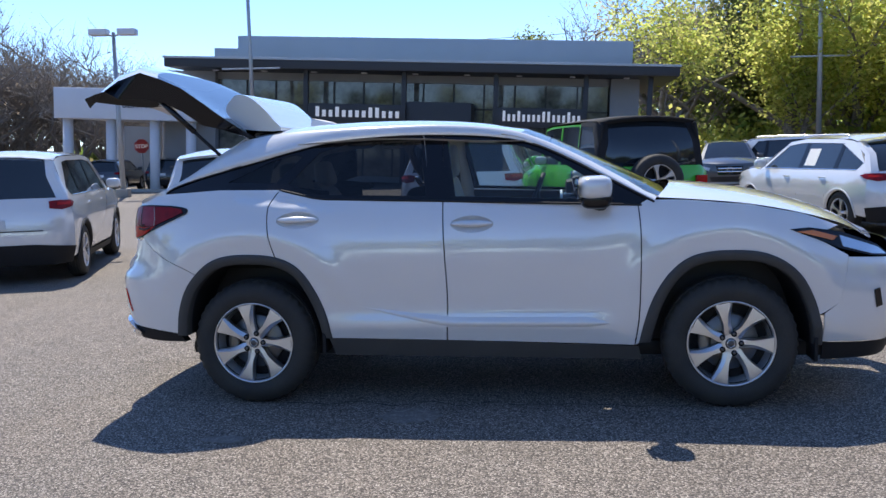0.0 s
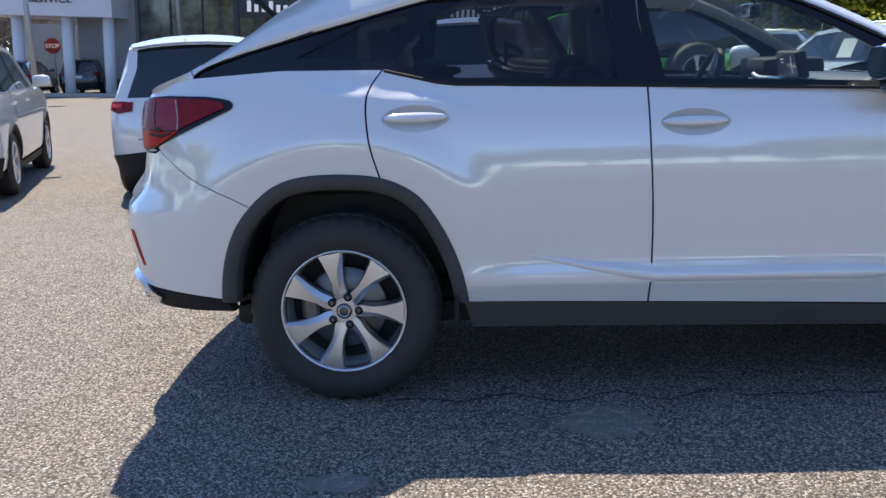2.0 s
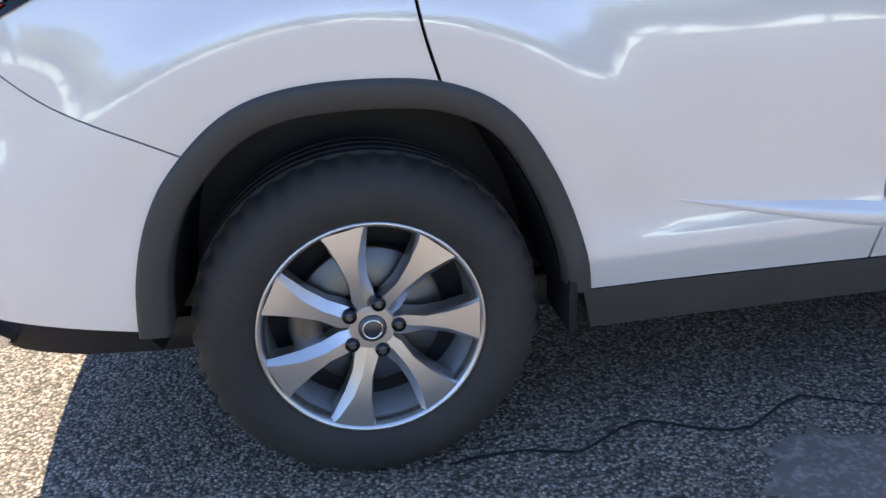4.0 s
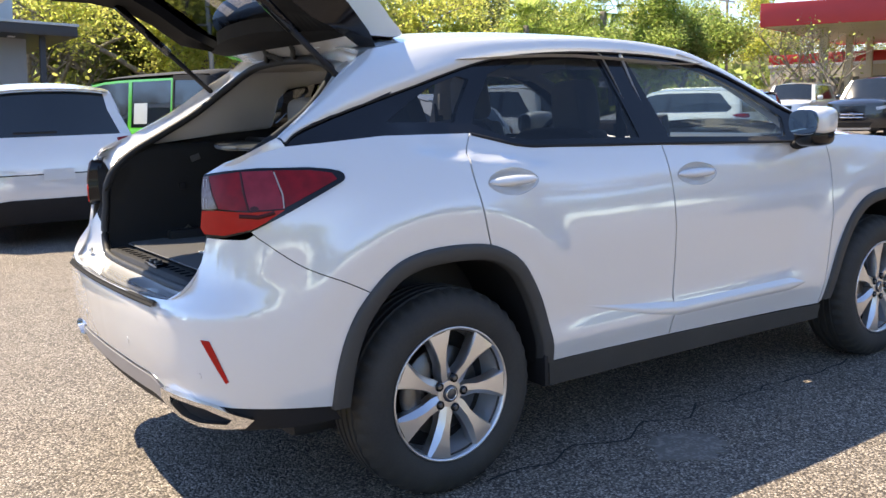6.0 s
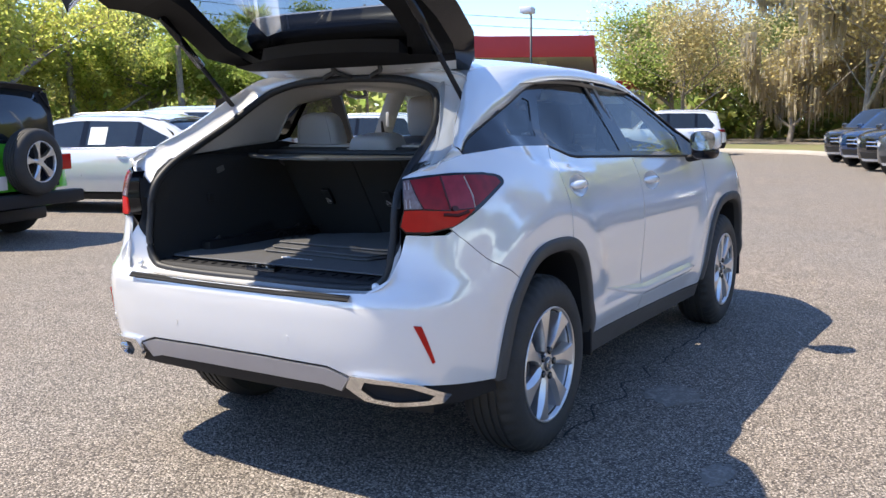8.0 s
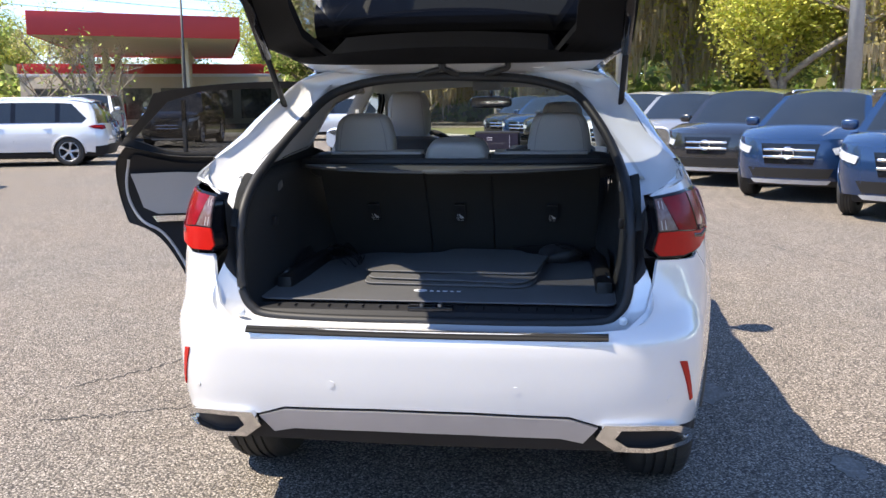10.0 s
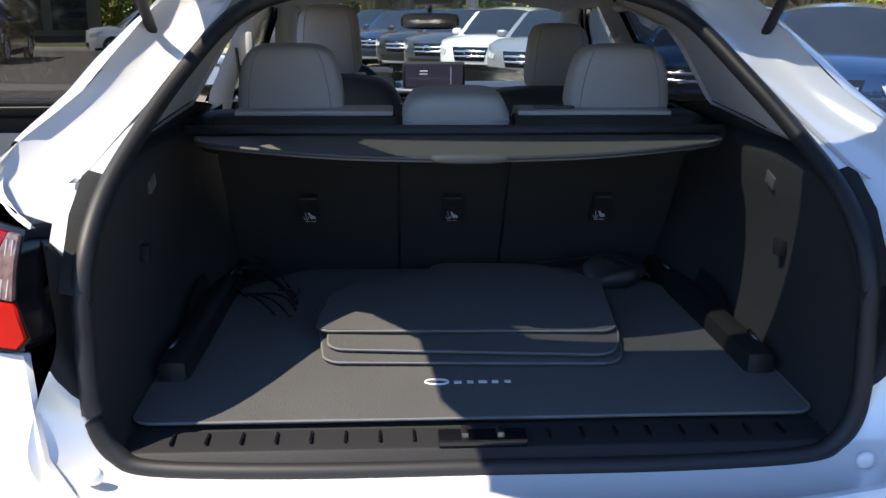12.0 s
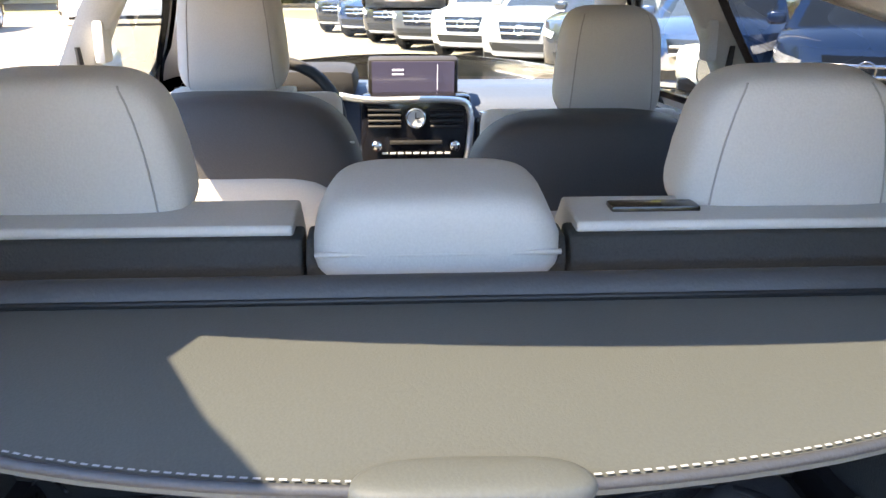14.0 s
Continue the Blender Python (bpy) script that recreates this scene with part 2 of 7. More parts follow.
def tube(name, points, r, mat, parent=None, closed=False, sides=8, label="", flat=1.0):
    """A round rod along points; r a number or a list."""
    pts = [Vector(p) for p in points]
    n = len(pts)
    verts, faces = [], []
    up = Vector((0.13, 0.21, 1)).normalized()
    for i, p in enumerate(pts):
        a, b = (pts[i - 1], pts[(i + 1) % n]) if closed else (pts[max(i - 1, 0)], pts[min(i + 1, n - 1)])
        d = (b - a).normalized()
        s = d.cross(up)
        s = s.normalized() if s.length > 1e-4 else Vector((1, 0, 0))
        q = s.cross(d)
        rr = r[i] if isinstance(r, (list, tuple)) else r
        verts += [p + rr * (math.cos(k * math.tau / sides) * s + flat * math.sin(k * math.tau / sides) * q) for k in range(sides)]
    for i in range(n if closed else n - 1):
        for k in range(sides):
            a, b = i * sides + k, i * sides + (k + 1) % sides
            c, d = (i + 1) % n * sides + (k + 1) % sides, (i + 1) % n * sides + k
            faces.append((a, b, c, d))
    if not closed:
        faces += [tuple(range(sides))[::-1], tuple(range((n - 1) * sides, n * sides))]
    return mesh(name, verts, faces, mat, parent, label)


def loft(name, rows, mat, parent=None, closed=False, caps=False, label=""):
    """A skin over rows of points of one length."""
    m = len(rows[0])
    verts = [v for row in rows for v in row]
    faces = []
    for i in range(len(rows) - 1):
        for k in range(m if closed else m - 1):
            faces.append((i * m + k, i * m + (k + 1) % m, (i + 1) * m + (k + 1) % m, (i + 1) * m + k))
    if caps:
        faces += [tuple(range(m))[::-1], tuple(range((len(rows) - 1) * m, len(rows) * m))]
    return mesh(name, verts, faces, mat, parent, label)


def dense(outline, step):
    out = []
    for i, a in enumerate(outline):
        b = outline[(i + 1) % len(outline)]
        a, b = Vector(a[:2]), Vector(b[:2])
        k = max(1, int((b - a).length / step))
        out += [a.lerp(b, j / k) for j in range(k)]
    return out


def inside(p, poly):
    hit = False
    for i, a in enumerate(poly):
        b = poly[i - 1]
        if (a[1] > p[1]) != (b[1] > p[1]) and p[0] < (b[0] - a[0]) * (p[1] - a[1]) / (b[1] - a[1]) + a[0]:
            hit = not hit
    return hit


def near(p, poly, d):
    for i, a in enumerate(poly):
        b, a = Vector(poly[i - 1]), Vector(a)
        ab = b - a
        t = max(0, min(1, (Vector(p) - a).dot(ab) / max(ab.length_squared, 1e-12)))
        if (Vector(p) - a - ab * t).length < d:
            return True
    return False


EXACT = []   # surfaces whose own normals shade their panels


def panel(name, outline, surface, mat, parent=None, step=0.05, thick=0.012, label="", back=False, holes=()):
    """A sheet with the outline laid onto surface(u, v, depth), with edges turned in by thick; holes go through it."""
    loops = [dense(o, step) for o in (outline, *holes)]
    edge = loops[0]
    lo = [min(p[k] for p in edge) for k in (0, 1)]
    hi = [max(p[k] for p in edge) for k in (0, 1)]
    pts, cons = [], []
    for loop in loops:
        cons.append([len(pts) + i for i in range(len(loop))])
        pts += loop
    for i in range(1, int((hi[0] - lo[0]) / step) + 1):
        for j in range(1, int((hi[1] - lo[1]) / step) + 1):
            q = Vector((lo[0] + i * step, lo[1] + j * step))
            if inside(q, edge) and not any(inside(q, h) for h in loops[1:]) and not any(near(q, h, step * 0.45) for h in loops):
                pts.append(q)
    rims = [(c[i], c[(i + 1) % len(c)]) for c in cons[1:] for i in range(len(c))]
    v2, _, tri, *_ = geometry.delaunay_2d_cdt(pts, rims, [cons[0]], 1, 1e-6)
    tri = [f for f in tri if not any(inside(sum((v2[i] for i in f), Vector((0, 0))) / len(f), h) for h in loops[1:])]
    verts = [surface(p[0], p[1], 0.0) for p in v2]
    faces = [tuple(f) for f in tri]
    for loop in loops:
        a, n = len(verts), len(loop)
        verts += [surface(p[0], p[1], 0.0) for p in loop] + [surface(p[0], p[1], thick) for p in loop]
        faces += [(a + i, a + n + i, a + n + (i + 1) % n, a + (i + 1) % n) for i in range(n)]
    if back:
        c = len(verts)
        verts += [surface(p[0], p[1], thick) for p in v2]
        faces += [tuple(c + i for i in f)[::-1] for f in tri]
    ob = mesh(name, verts, faces, mat, parent, label)
    if surface in EXACT:
        h, normals = 0.012, []
        for p in v2:
            u, v = p[0], p[1]
            n = (surface(u + h, v) - surface(u - h, v)).cross(surface(u, v + h) - surface(u, v - h)).normalized()
            out = surface(u, v, -0.01) - surface(u, v, 0.0)
            normals.append(n if n.dot(out) > 0 else -n)
        normals += [Vector((0, 0, 0))] * (len(verts) - len(normals))
        ob.data.normals_split_custom_set_from_vertices(normals)
    return ob


def stroke(name, points, surface, width, mat, parent=None, lift=-0.002, label="", deep=0.004):
    """A narrow raised strip along a line on a surface."""
    p = [Vector(q[:2]) for q in points]
    rows = []
    for i, q in enumerate(p):
        d = (p[min(i + 1, len(p) - 1)] - p[max(i - 1, 0)]).normalized()
        s = Vector((-d.y, d.x)) * width / 2
        a, b = q - s, q + s
        rows.append([surface(a.x, a.y, deep), surface(a.x, a.y, lift), surface(b.x, b.y, lift), surface(b.x, b.y, deep)])
    return loft(name, rows, mat, parent, label=label)

# ---- the setting ----
def ground_at(x, y):
    """The car park falls away a little towards the dealership's service drive."""
    step = lambda v: max(0.0, min(1.0, v)) ** 2 * (3 - 2 * max(0.0, min(1.0, v)))
    return -0.06 * step((-0.5 - x) / 1.4) * step((y - 1.8) / 2.6) * (1 - step((-x - 12) / 10)) * (1 - step((y - 13) / 12))


def build_ground():
    n, far = 40, 400
    line = {round(math.copysign(abs(t) ** 2.2 * far, t), 3) for t in np.linspace(-1, 1, n)}
    xs, ys = sorted(line | {float(v) for v in np.arange(-24, 3, 0.75)}), sorted(line | {float(v) for v in np.arange(1.5, 27, 0.75)})
    verts = [(x, y, ground_at(x, y)) for y in ys for x in xs]
    m = len(xs)
    faces = [(j * m + i, j * m + i + 1, (j + 1) * m + i + 1, (j + 1) * m + i) for j in range(len(ys) - 1) for i in range(m - 1)]
    g = mesh("ground", verts, faces, ASPHALT, smooth=True)
    return tagged(g, "worn tan asphalt of a car park with loose grit", "ground", kind="structure")


build_ground()

# ---- the white car ----
PLAN = spline([(3.92, 0, 0), (3.90, 0.3, 0), (3.82, 0.55, 0), (3.68, 0.75, 0), (3.45, 0.87, 0), (3.2, 0.925, 0), (2.79, 0.945, 0), (2.3, 0.918, 0), (1.2, 0.91, 0), (0.5, 0.922, 0),
               (0.05, 0.945, 0), (-0.3, 0.94, 0), (-0.5, 0.918, 0), (-0.65, 0.895, 0), (-0.76, 0.865, 0), (-0.835, 0.81, 0), (-0.89, 0.72, 0), (-0.92, 0.58, 0), (-0.938, 0.4, 0), (-0.95, 0.2, 0), (-0.953, 0, 0)], 20)
PX, PY = [p.x for p in PLAN], [p.y for p in PLAN]
ARC = [0.0]
for a, b in zip(PLAN, PLAN[1:]):
    ARC.append(ARC[-1] + (b - a).length)
AT = 1.2 + float(np.interp(-1.2, [-p.x for p in PLAN], ARC))
TAIL = AT - ARC[-1]   # u at the middle of the rear
NOSE = AT             # u at the middle of the front
SIDE = [(0.18, 0.10), (0.30, 0.055), (0.40, 0.030), (0.48, 0.008), (0.56, 0.022), (0.68, 0.014), (0.80, 0.004), (0.88, 0.0), (1.0, 0.010), (1.1, 0.033), (1.17, 0.062), (1.22, 0.088), (1.35, 0.160), (1.45, 0.222), (1.55, 0.282), (1.62, 0.330), (1.70, 0.40)]
QUART = [(0.18, 0.10), (0.35, 0.035), (0.45, 0.012), (0.60, 0.0), (0.88, 0.0), (1.0, 0.006), (1.1, 0.022), (1.17, 0.045), (1.22, 0.068), (1.30, 0.115), (1.35, 0.165), (1.45, 0.238), (1.55, 0.305), (1.62, 0.355), (1.70, 0.42)]
REAR = [(0.25, 0.14), (0.38, 0.07), (0.46, 0.035), (0.56, 0.012), (0.68, 0.0), (0.765, 0.0), (0.80, 0.018), (0.84, 0.055), (0.92, 0.085), (1.0, 0.10), (1.1, 0.10), (1.2, 0.125), (1.3, 0.20)]
FRONT = [(0.2, 0.12), (0.4, 0.03), (0.6, 0.0), (0.8, 0.03), (0.95, 0.12), (1.1, 0.3), (1.3, 0.6)]


def smoothstep(t):
    t = max(0.0, min(1.0, t))
    return t * t * (3 - 2 * t)


def swell(u, z):
    """The wings swell out round the wheel arches."""
    out = 0.0
    for c, h in ((0.0, 0.016), (2.79, 0.012)):
        r = math.hypot(u - c, z - 0.42)
        out += h * math.exp(-((r - 0.615) / 0.085) ** 2) * smoothstep((z - 0.50) / 0.34)
    return out


def inset(u, z):
    return base_inset(u, z) - swell(u, z) + ledge(u, z)


def ledge(u, z):
    """The shoulder under the rear side windows steps in like a narrow shelf."""
    if not -0.2 < u < 0.75 or z < 1.05:
        return 0.0
    edge = 1.222 - 0.115 * u
    depth = 0.022 * smoothstep((u + 0.14) / 0.12) * (1 - smoothstep((u - 0.30) / 0.36))
    return depth * smoothstep((z - edge + 0.012) / 0.026) * (1 - smoothstep((z - 1.32) / 0.15))


def base_inset(u, z):
    if u > 2.9:
        w = smoothstep((u - 2.9) / 0.9)
        return (1 - w) * curve_at(SIDE, z) + w * curve_at(FRONT, z)
    if u > 0.2:
        w = smoothstep((u - 0.2) / 0.5) * (1 - smoothstep((u - 2.0) / 0.25))
        return w * curve_at(SIDE, z) + (1 - w) * curve_at(QUART, z)
    w = smoothstep((-0.55 - u) / 0.42)
    return (1 - w) * curve_at(QUART, z) + w * curve_at(REAR, z)


def body(side):
    """The body's skin for one side (-1: the car's right): along u (x on the flank, round the corners to the middle of front and rear), height z."""
    def surface(u, z, depth=0.0):
        sign = side
        if u < TAIL:
            u, sign = 2 * TAIL - u, -side
        if u > NOSE:
            u, sign = 2 * NOSE - u, -side
        s = AT - u
        x, y = np.interp(s, ARC, PX), np.interp(s, ARC, PY)
        e = 0.035
        xa, ya = np.interp(max(s - e, 0), ARC, PX), np.interp(max(s - e, 0), ARC, PY)
        xb, yb = np.interp(min(s + e, ARC[-1]), ARC, PX), np.interp(min(s + e, ARC[-1]), ARC, PY)
        tx, ty = xb - xa, yb - ya
        if s < e:
            tx, ty = 0.0, 1.0
        if s > ARC[-1] - e:
            tx, ty = 0.0, -1.0
        k = math.hypot(tx, ty)
        nx, ny = -ty / k, tx / k
        d = inset(u, z) + depth
        return Vector((x + nx * d, (y + ny * d) * sign, z))
    return surface


def u_at(y_rear):
    """u of the rear's plan point at that |y|."""
    k = next(i for i in range(len(PLAN) - 1, 0, -1) if PLAN[i].y >= y_rear)
    return AT - ARC[k]


RIGHT, LEFT = body(-1), body(1)
EXACT += [RIGHT, LEFT]
car = thing("parked_suv", "white crossover, tailgate raised and rear door open, parked on asphalt", "car")

ARCH_R = [(-0.475, 0.42), (-0.455, 0.55), (-0.415, 0.67), (-0.355, 0.765), (-0.25, 0.86), (-0.13, 0.902), (0.04, 0.908), (0.19, 0.885), (0.31, 0.815), (0.40, 0.68), (0.46, 0.53), (0.485, 0.40)]
ARCH_F = [(2.285, 0.375), (2.315, 0.50), (2.36, 0.63), (2.44, 0.765), (2.54, 0.855), (2.65, 0.895), (2.79, 0.905), (2.94, 0.893), (3.07, 0.84), (3.17, 0.75), (3.24, 0.62), (3.28, 0.48), (3.295, 0.36)]


def smooth2(points, n=5):
    return [tuple(p[:2]) for p in spline([(*q, 0) for q in points], n)]


ARCH_R, ARCH_F = smooth2(ARCH_R), smooth2(ARCH_F)
GAP_Q = smooth2([(0.185, 1.285), (0.125, 1.19), (0.13, 1.03), (0.165, 0.895)])
GAP_D = smooth2([(1.165, 1.205), (1.17, 1.0), (1.185, 0.65), (1.175, 0.385)])
GAP_F = smooth2([(2.28, 1.165), (2.295, 0.97), (2.285, 0.56), (2.26, 0.36)])
LINE_B = smooth2([(-0.325, 0.79), (-0.42, 0.84), (-0.55, 0.90), (-0.665, 0.985), (-0.70, 1.015)])
U_LAMP = u_at(0.755)
LAMP = [(-0.392, 1.158), (-0.384, 1.168), (-0.386, 1.180), (-0.398, 1.190), (-0.43, 1.198), (-0.50, 1.207), (-0.66, 1.212), (-0.80, 1.205), (U_LAMP, 1.195), (U_LAMP + 0.01, 1.09), (U_LAMP - 0.015, 1.03), (U_LAMP + 0.02, 1.005), (-0.80, 1.003), (-0.70, 1.022)]
DLO_TOP = smooth2([(-0.56, 1.285), (-0.43, 1.345), (0.14, 1.49), (0.46, 1.563), (0.80, 1.592), (1.14, 1.592), (1.45, 1.572), (1.68, 1.525), (1.91, 1.425), (2.37, 1.178)])
BELT = [(2.30, 1.165), (1.16, 1.205), (0.46, 1.228), (0.385, 1.238), (0.185, 1.285), (-0.2, 1.292), (-0.56, 1.272)]


def arch(line, lo, hi):
    return [p for p in line if lo <= p[0] <= hi]


def bowl_line(cx, cz):
    """Outline of the hollow behind a door handle."""
    return [(cx + 0.128 * math.cos(t) * abs(math.cos(t)) ** 0.12, cz + 0.050 * math.sin(t) * abs(math.sin(t)) ** 0.12) for t in np.linspace(0, math.tau, 29)[:-1]]


def build_flank(side, S, open_door=False):
    gap = 0.0035
    # quarter panel
    quarter = [(x - gap, z) for x, z in GAP_Q] + arch(ARCH_R, -0.32, 0.16)[::-1] + [(x, z + 0.001) for x, z in LINE_B] + [LAMP[-1]] + LAMP[:9] + \
        [(-0.80, 1.225), (-0.70, 1.243), (-0.56, 1.272), (-0.2, 1.292)]
    panel("quarter_panel", quarter, S, WHITE, car, 0.026)
    # front wing
    wing = [(x + gap, z) for x, z in GAP_F][::-1] + [(2.33, 1.19), (2.55, 1.185), (2.89, 1.155), (3.2, 1.095), (3.45, 1.02), (3.22, 0.98), (3.45, 0.86), (3.38, 0.60), (3.30, 0.55)] + arch(ARCH_F, 2.27, 3.27)[::-1]
    panel("front_wing", wing, S, WHITE, car, 0.05)
    # doors
    front = [(x + gap, z) for x, z in GAP_D] + [(x - gap, z) for x, z in GAP_F][::-1]
    panel("front_door", front, S, WHITE, car, 0.045, back=True, holes=[bowl_line(1.335, 1.068)])
    rear = [(x + gap, z) for x, z in GAP_Q] + arch(ARCH_R, 0.17, 0.6) + [(x - gap, z) for x, z in GAP_D][::-1] + [(0.46, 1.228), (0.385, 1.238)]
    if not open_door:
        panel("rear_door", rear, S, WHITE, car, 0.026, back=True, holes=[bowl_line(0.305, 1.108)])
    # sill and arches
    sill = [(0.47, 0.398), (1.17, 0.382), (2.28, 0.352), (2.30, 0.27), (1.2, 0.28), (0.5, 0.29)]
    panel("sill_cladding", sill, lambda u, v, d=0: S(u, v, d - 0.004), CLAD, car, 0.06, 0.05)
    for line, c in ((ARCH_R, 0.0), (ARCH_F, 2.79)):
        rows = []
        for i, (x, z) in enumerate(line):
            d = Vector((c - x, 0.40 - z)).normalized()
            w = 0.062 - 0.012 * (i / len(line))
            a, b, e = Vector((x, z)), Vector((x, z)) + d * w * 0.9, Vector((x, z)) + d * w
            rows.append([S(a.x - d.x * 0.004, a.y - d.y * 0.004, 0.004), S(a.x, a.y, -0.012), S(a.x + d.x * 0.01, a.y + d.y * 0.01, -0.016), S(b.x, b.y, -0.012), S(e.x, e.y, -0.002), S(e.x, e.y, 0.05)])
        loft("arch_cladding", rows, CLAD, car)
        # dark liner of the wheel well
        well = [[S(x + (c - x) * 0.12, z + (0.4 - z) * 0.10, dd) for dd in (0.03, 0.15, 0.36)] for x, z in line]
        loft("wheel_well", well, DARK, car)
        disc = [S(x, z, 0.34) for x, z in line]
        mesh("wheel_well_back", disc, [tuple(range(len(disc)))], DARK, car)


build_flank(-1, RIGHT)
build_flank(1, LEFT, open_door=True)

PANE_Q = [(-0.16, 1.335), (0.15, 1.325), (0.30, 1.48), (0.25, 1.493), (0.10, 1.455)]
PANE_R = smooth2([(0.23, 1.318), (0.31, 1.285), (0.42, 1.252), (0.60, 1.246)], 3) + [(1.06, 1.232), (1.015, 1.562), (0.80, 1.563), (0.55, 1.548), (0.40, 1.50)]
PANE_F = [(1.235, 1.228), (2.03, 1.196), (2.055, 1.285)] + smooth2([(1.87, 1.40), (1.66, 1.495), (1.44, 1.543), (1.175, 1.563)], 3)


def build_glazing(S, open_door=False):
    outline = DLO_TOP + BELT
    holes = [PANE_Q, PANE_R, PANE_F]
    deep = lambda u, v, d=0: S(u, v, d + 0.006)
    if open_door:
        rear = [p for p in DLO_TOP if p[0] < 0.36] + [(0.31, 1.32), (0.185, 1.285), (-0.2, 1.292), (-0.56, 1.272)]
        panel("window_surround", rear, deep, GLOSSBLACK, car, 0.06, 0.02, holes=[PANE_Q])
        front = [(1.12, 1.21), (1.11, 1.592)] + [p for p in DLO_TOP if p[0] > 1.12] + [(2.30, 1.165)]
        panel("window_surround", front, deep, GLOSSBLACK, car, 0.06, 0.02, holes=[PANE_F])
    else:
        panel("window_surround", outline, deep, GLOSSBLACK, car, 0.06, 0.02, holes=holes)
    for name, pane, g in (("quarter_window", PANE_Q, PRIVACY), ("rear_door_window", PANE_R, PRIVACY), ("front_door_window", PANE_F, GLASS)):
        if not (open_door and pane is PANE_R):
            panel(name, pane, lambda u, v, d=0: S(u, v, d + 0.010), g, car, 0.08, 0.003)
    stroke("window_trim", DLO_TOP, S, 0.012, DARK, car)
    if not open_door:
        stroke("belt_trim", [(2.30, 1.163), (1.16, 1.203), (0.46, 1.226), (0.385, 1.236), (0.19, 1.283)], S, 0.012, DARK, car)


build_glazing(RIGHT)
build_glazing(LEFT, True)

# rails, roof, windscreen
EDGE_IN = [(-0.56, 0.785, 1.30), (-0.41, 0.705, 1.388), (-0.28, 0.66, 1.482), (-0.15, 0.590, 1.572), (0.0, 0.568, 1.612), (0.3, 0.560, 1.640), (0.8, 0.560, 1.655), (1.2, 0.565, 1.650), (1.55, 0.58, 1.610), (1.75, 0.60, 1.545), (2.0, 0.635, 1.425), (2.25, 0.675, 1.285), (2.42, 0.70, 1.19)]
ROOF_MID = [(-0.13, 1.640), (0.0, 1.660), (0.3, 1.690), (0.7, 1.702), (1.1, 1.692), (1.4, 1.665), (1.62, 1.625)]


def rail_in(x):
    return Vector((x, curve_at([(p[0], p[1]) for p in EDGE_IN], x), curve_at([(p[0], p[2]) for p in EDGE_IN], x)))


def build_roof():
    for side, S in ((-1, RIGHT), (1, LEFT)):
        rows = []
        for x, z in DLO_TOP:
            a = S(x, z, -0.002)
            xb = x if x < 1.6 else x + 0.05 * smoothstep((x - 1.6) / 0.5)
            b = rail_in(xb)
            b.y *= side
            rows.append([S(x, z, 0.012), a] + [a.lerp(b, t) + Vector((0, 0, 0.022 * math.sin(math.pi * t) * min(1, (b - a).length / 0.1))) for t in (0.2, 0.4, 0.6, 0.8)] + [b])
        loft("roof_rail", rows, WHITE, car)
    rows = []
    for x in np.linspace(-0.15, 1.62, 28):
        r = rail_in(x)
        zc = curve_at(ROOF_MID, x)
        rows.append([Vector((x + 0.03 * (1 - (k / 10) ** 2) * (1 if x > 1.55 else 0), r.y * k / 10, zc - (zc - r.z) * abs(k / 10) ** 2.6)) for k in range(-10, 11)])
    loft("roof", rows, WHITE, car)
    rows = []
    for x in np.linspace(1.62, 2.42, 12):
        r = rail_in(x)
        t = (x - 1.62) / 0.8
        zc = 1.625 - 0.02 * t - 0.425 * t ** 1.1
        rows.append([Vector((x + (0.03 + 0.17 * t) * (1 - (k / 10) ** 2), r.y * k / 10, r.z + (zc - r.z) * (1 - abs(k / 10) ** 2.6))) for k in range(-10, 11)])
    w = loft("windscreen", rows, GLASS, car)
    w.visible_shadow = False
    # bonnet
    rows = []
    edge = [(2.40, 0.71, 1.195), (2.55, 0.755, 1.187), (2.89, 0.775, 1.155), (3.2, 0.745, 1.095), (3.45, 0.66, 1.02), (3.62, 0.5, 0.94), (3.72, 0.3, 0.90)]
    for i in range(20):
        x = 2.40 + i * 1.32 / 19
        y, z = curve_at([(p[0], p[1]) for p in edge], x), curve_at([(p[0], p[2]) for p in edge], x)
        crown = 0.075 - 0.03 * (x - 2.4) / 1.3
        rows.append([Vector((x + 0.14 * (1 - (k / 8) ** 2) * (1 - (x - 2.4) / 1.6), y * k / 8, z + crown * (1 - abs(k / 8) ** 2.2))) for k in range(-8, 9)])
    loft("bonnet", rows, WHITE, car)


build_roof()

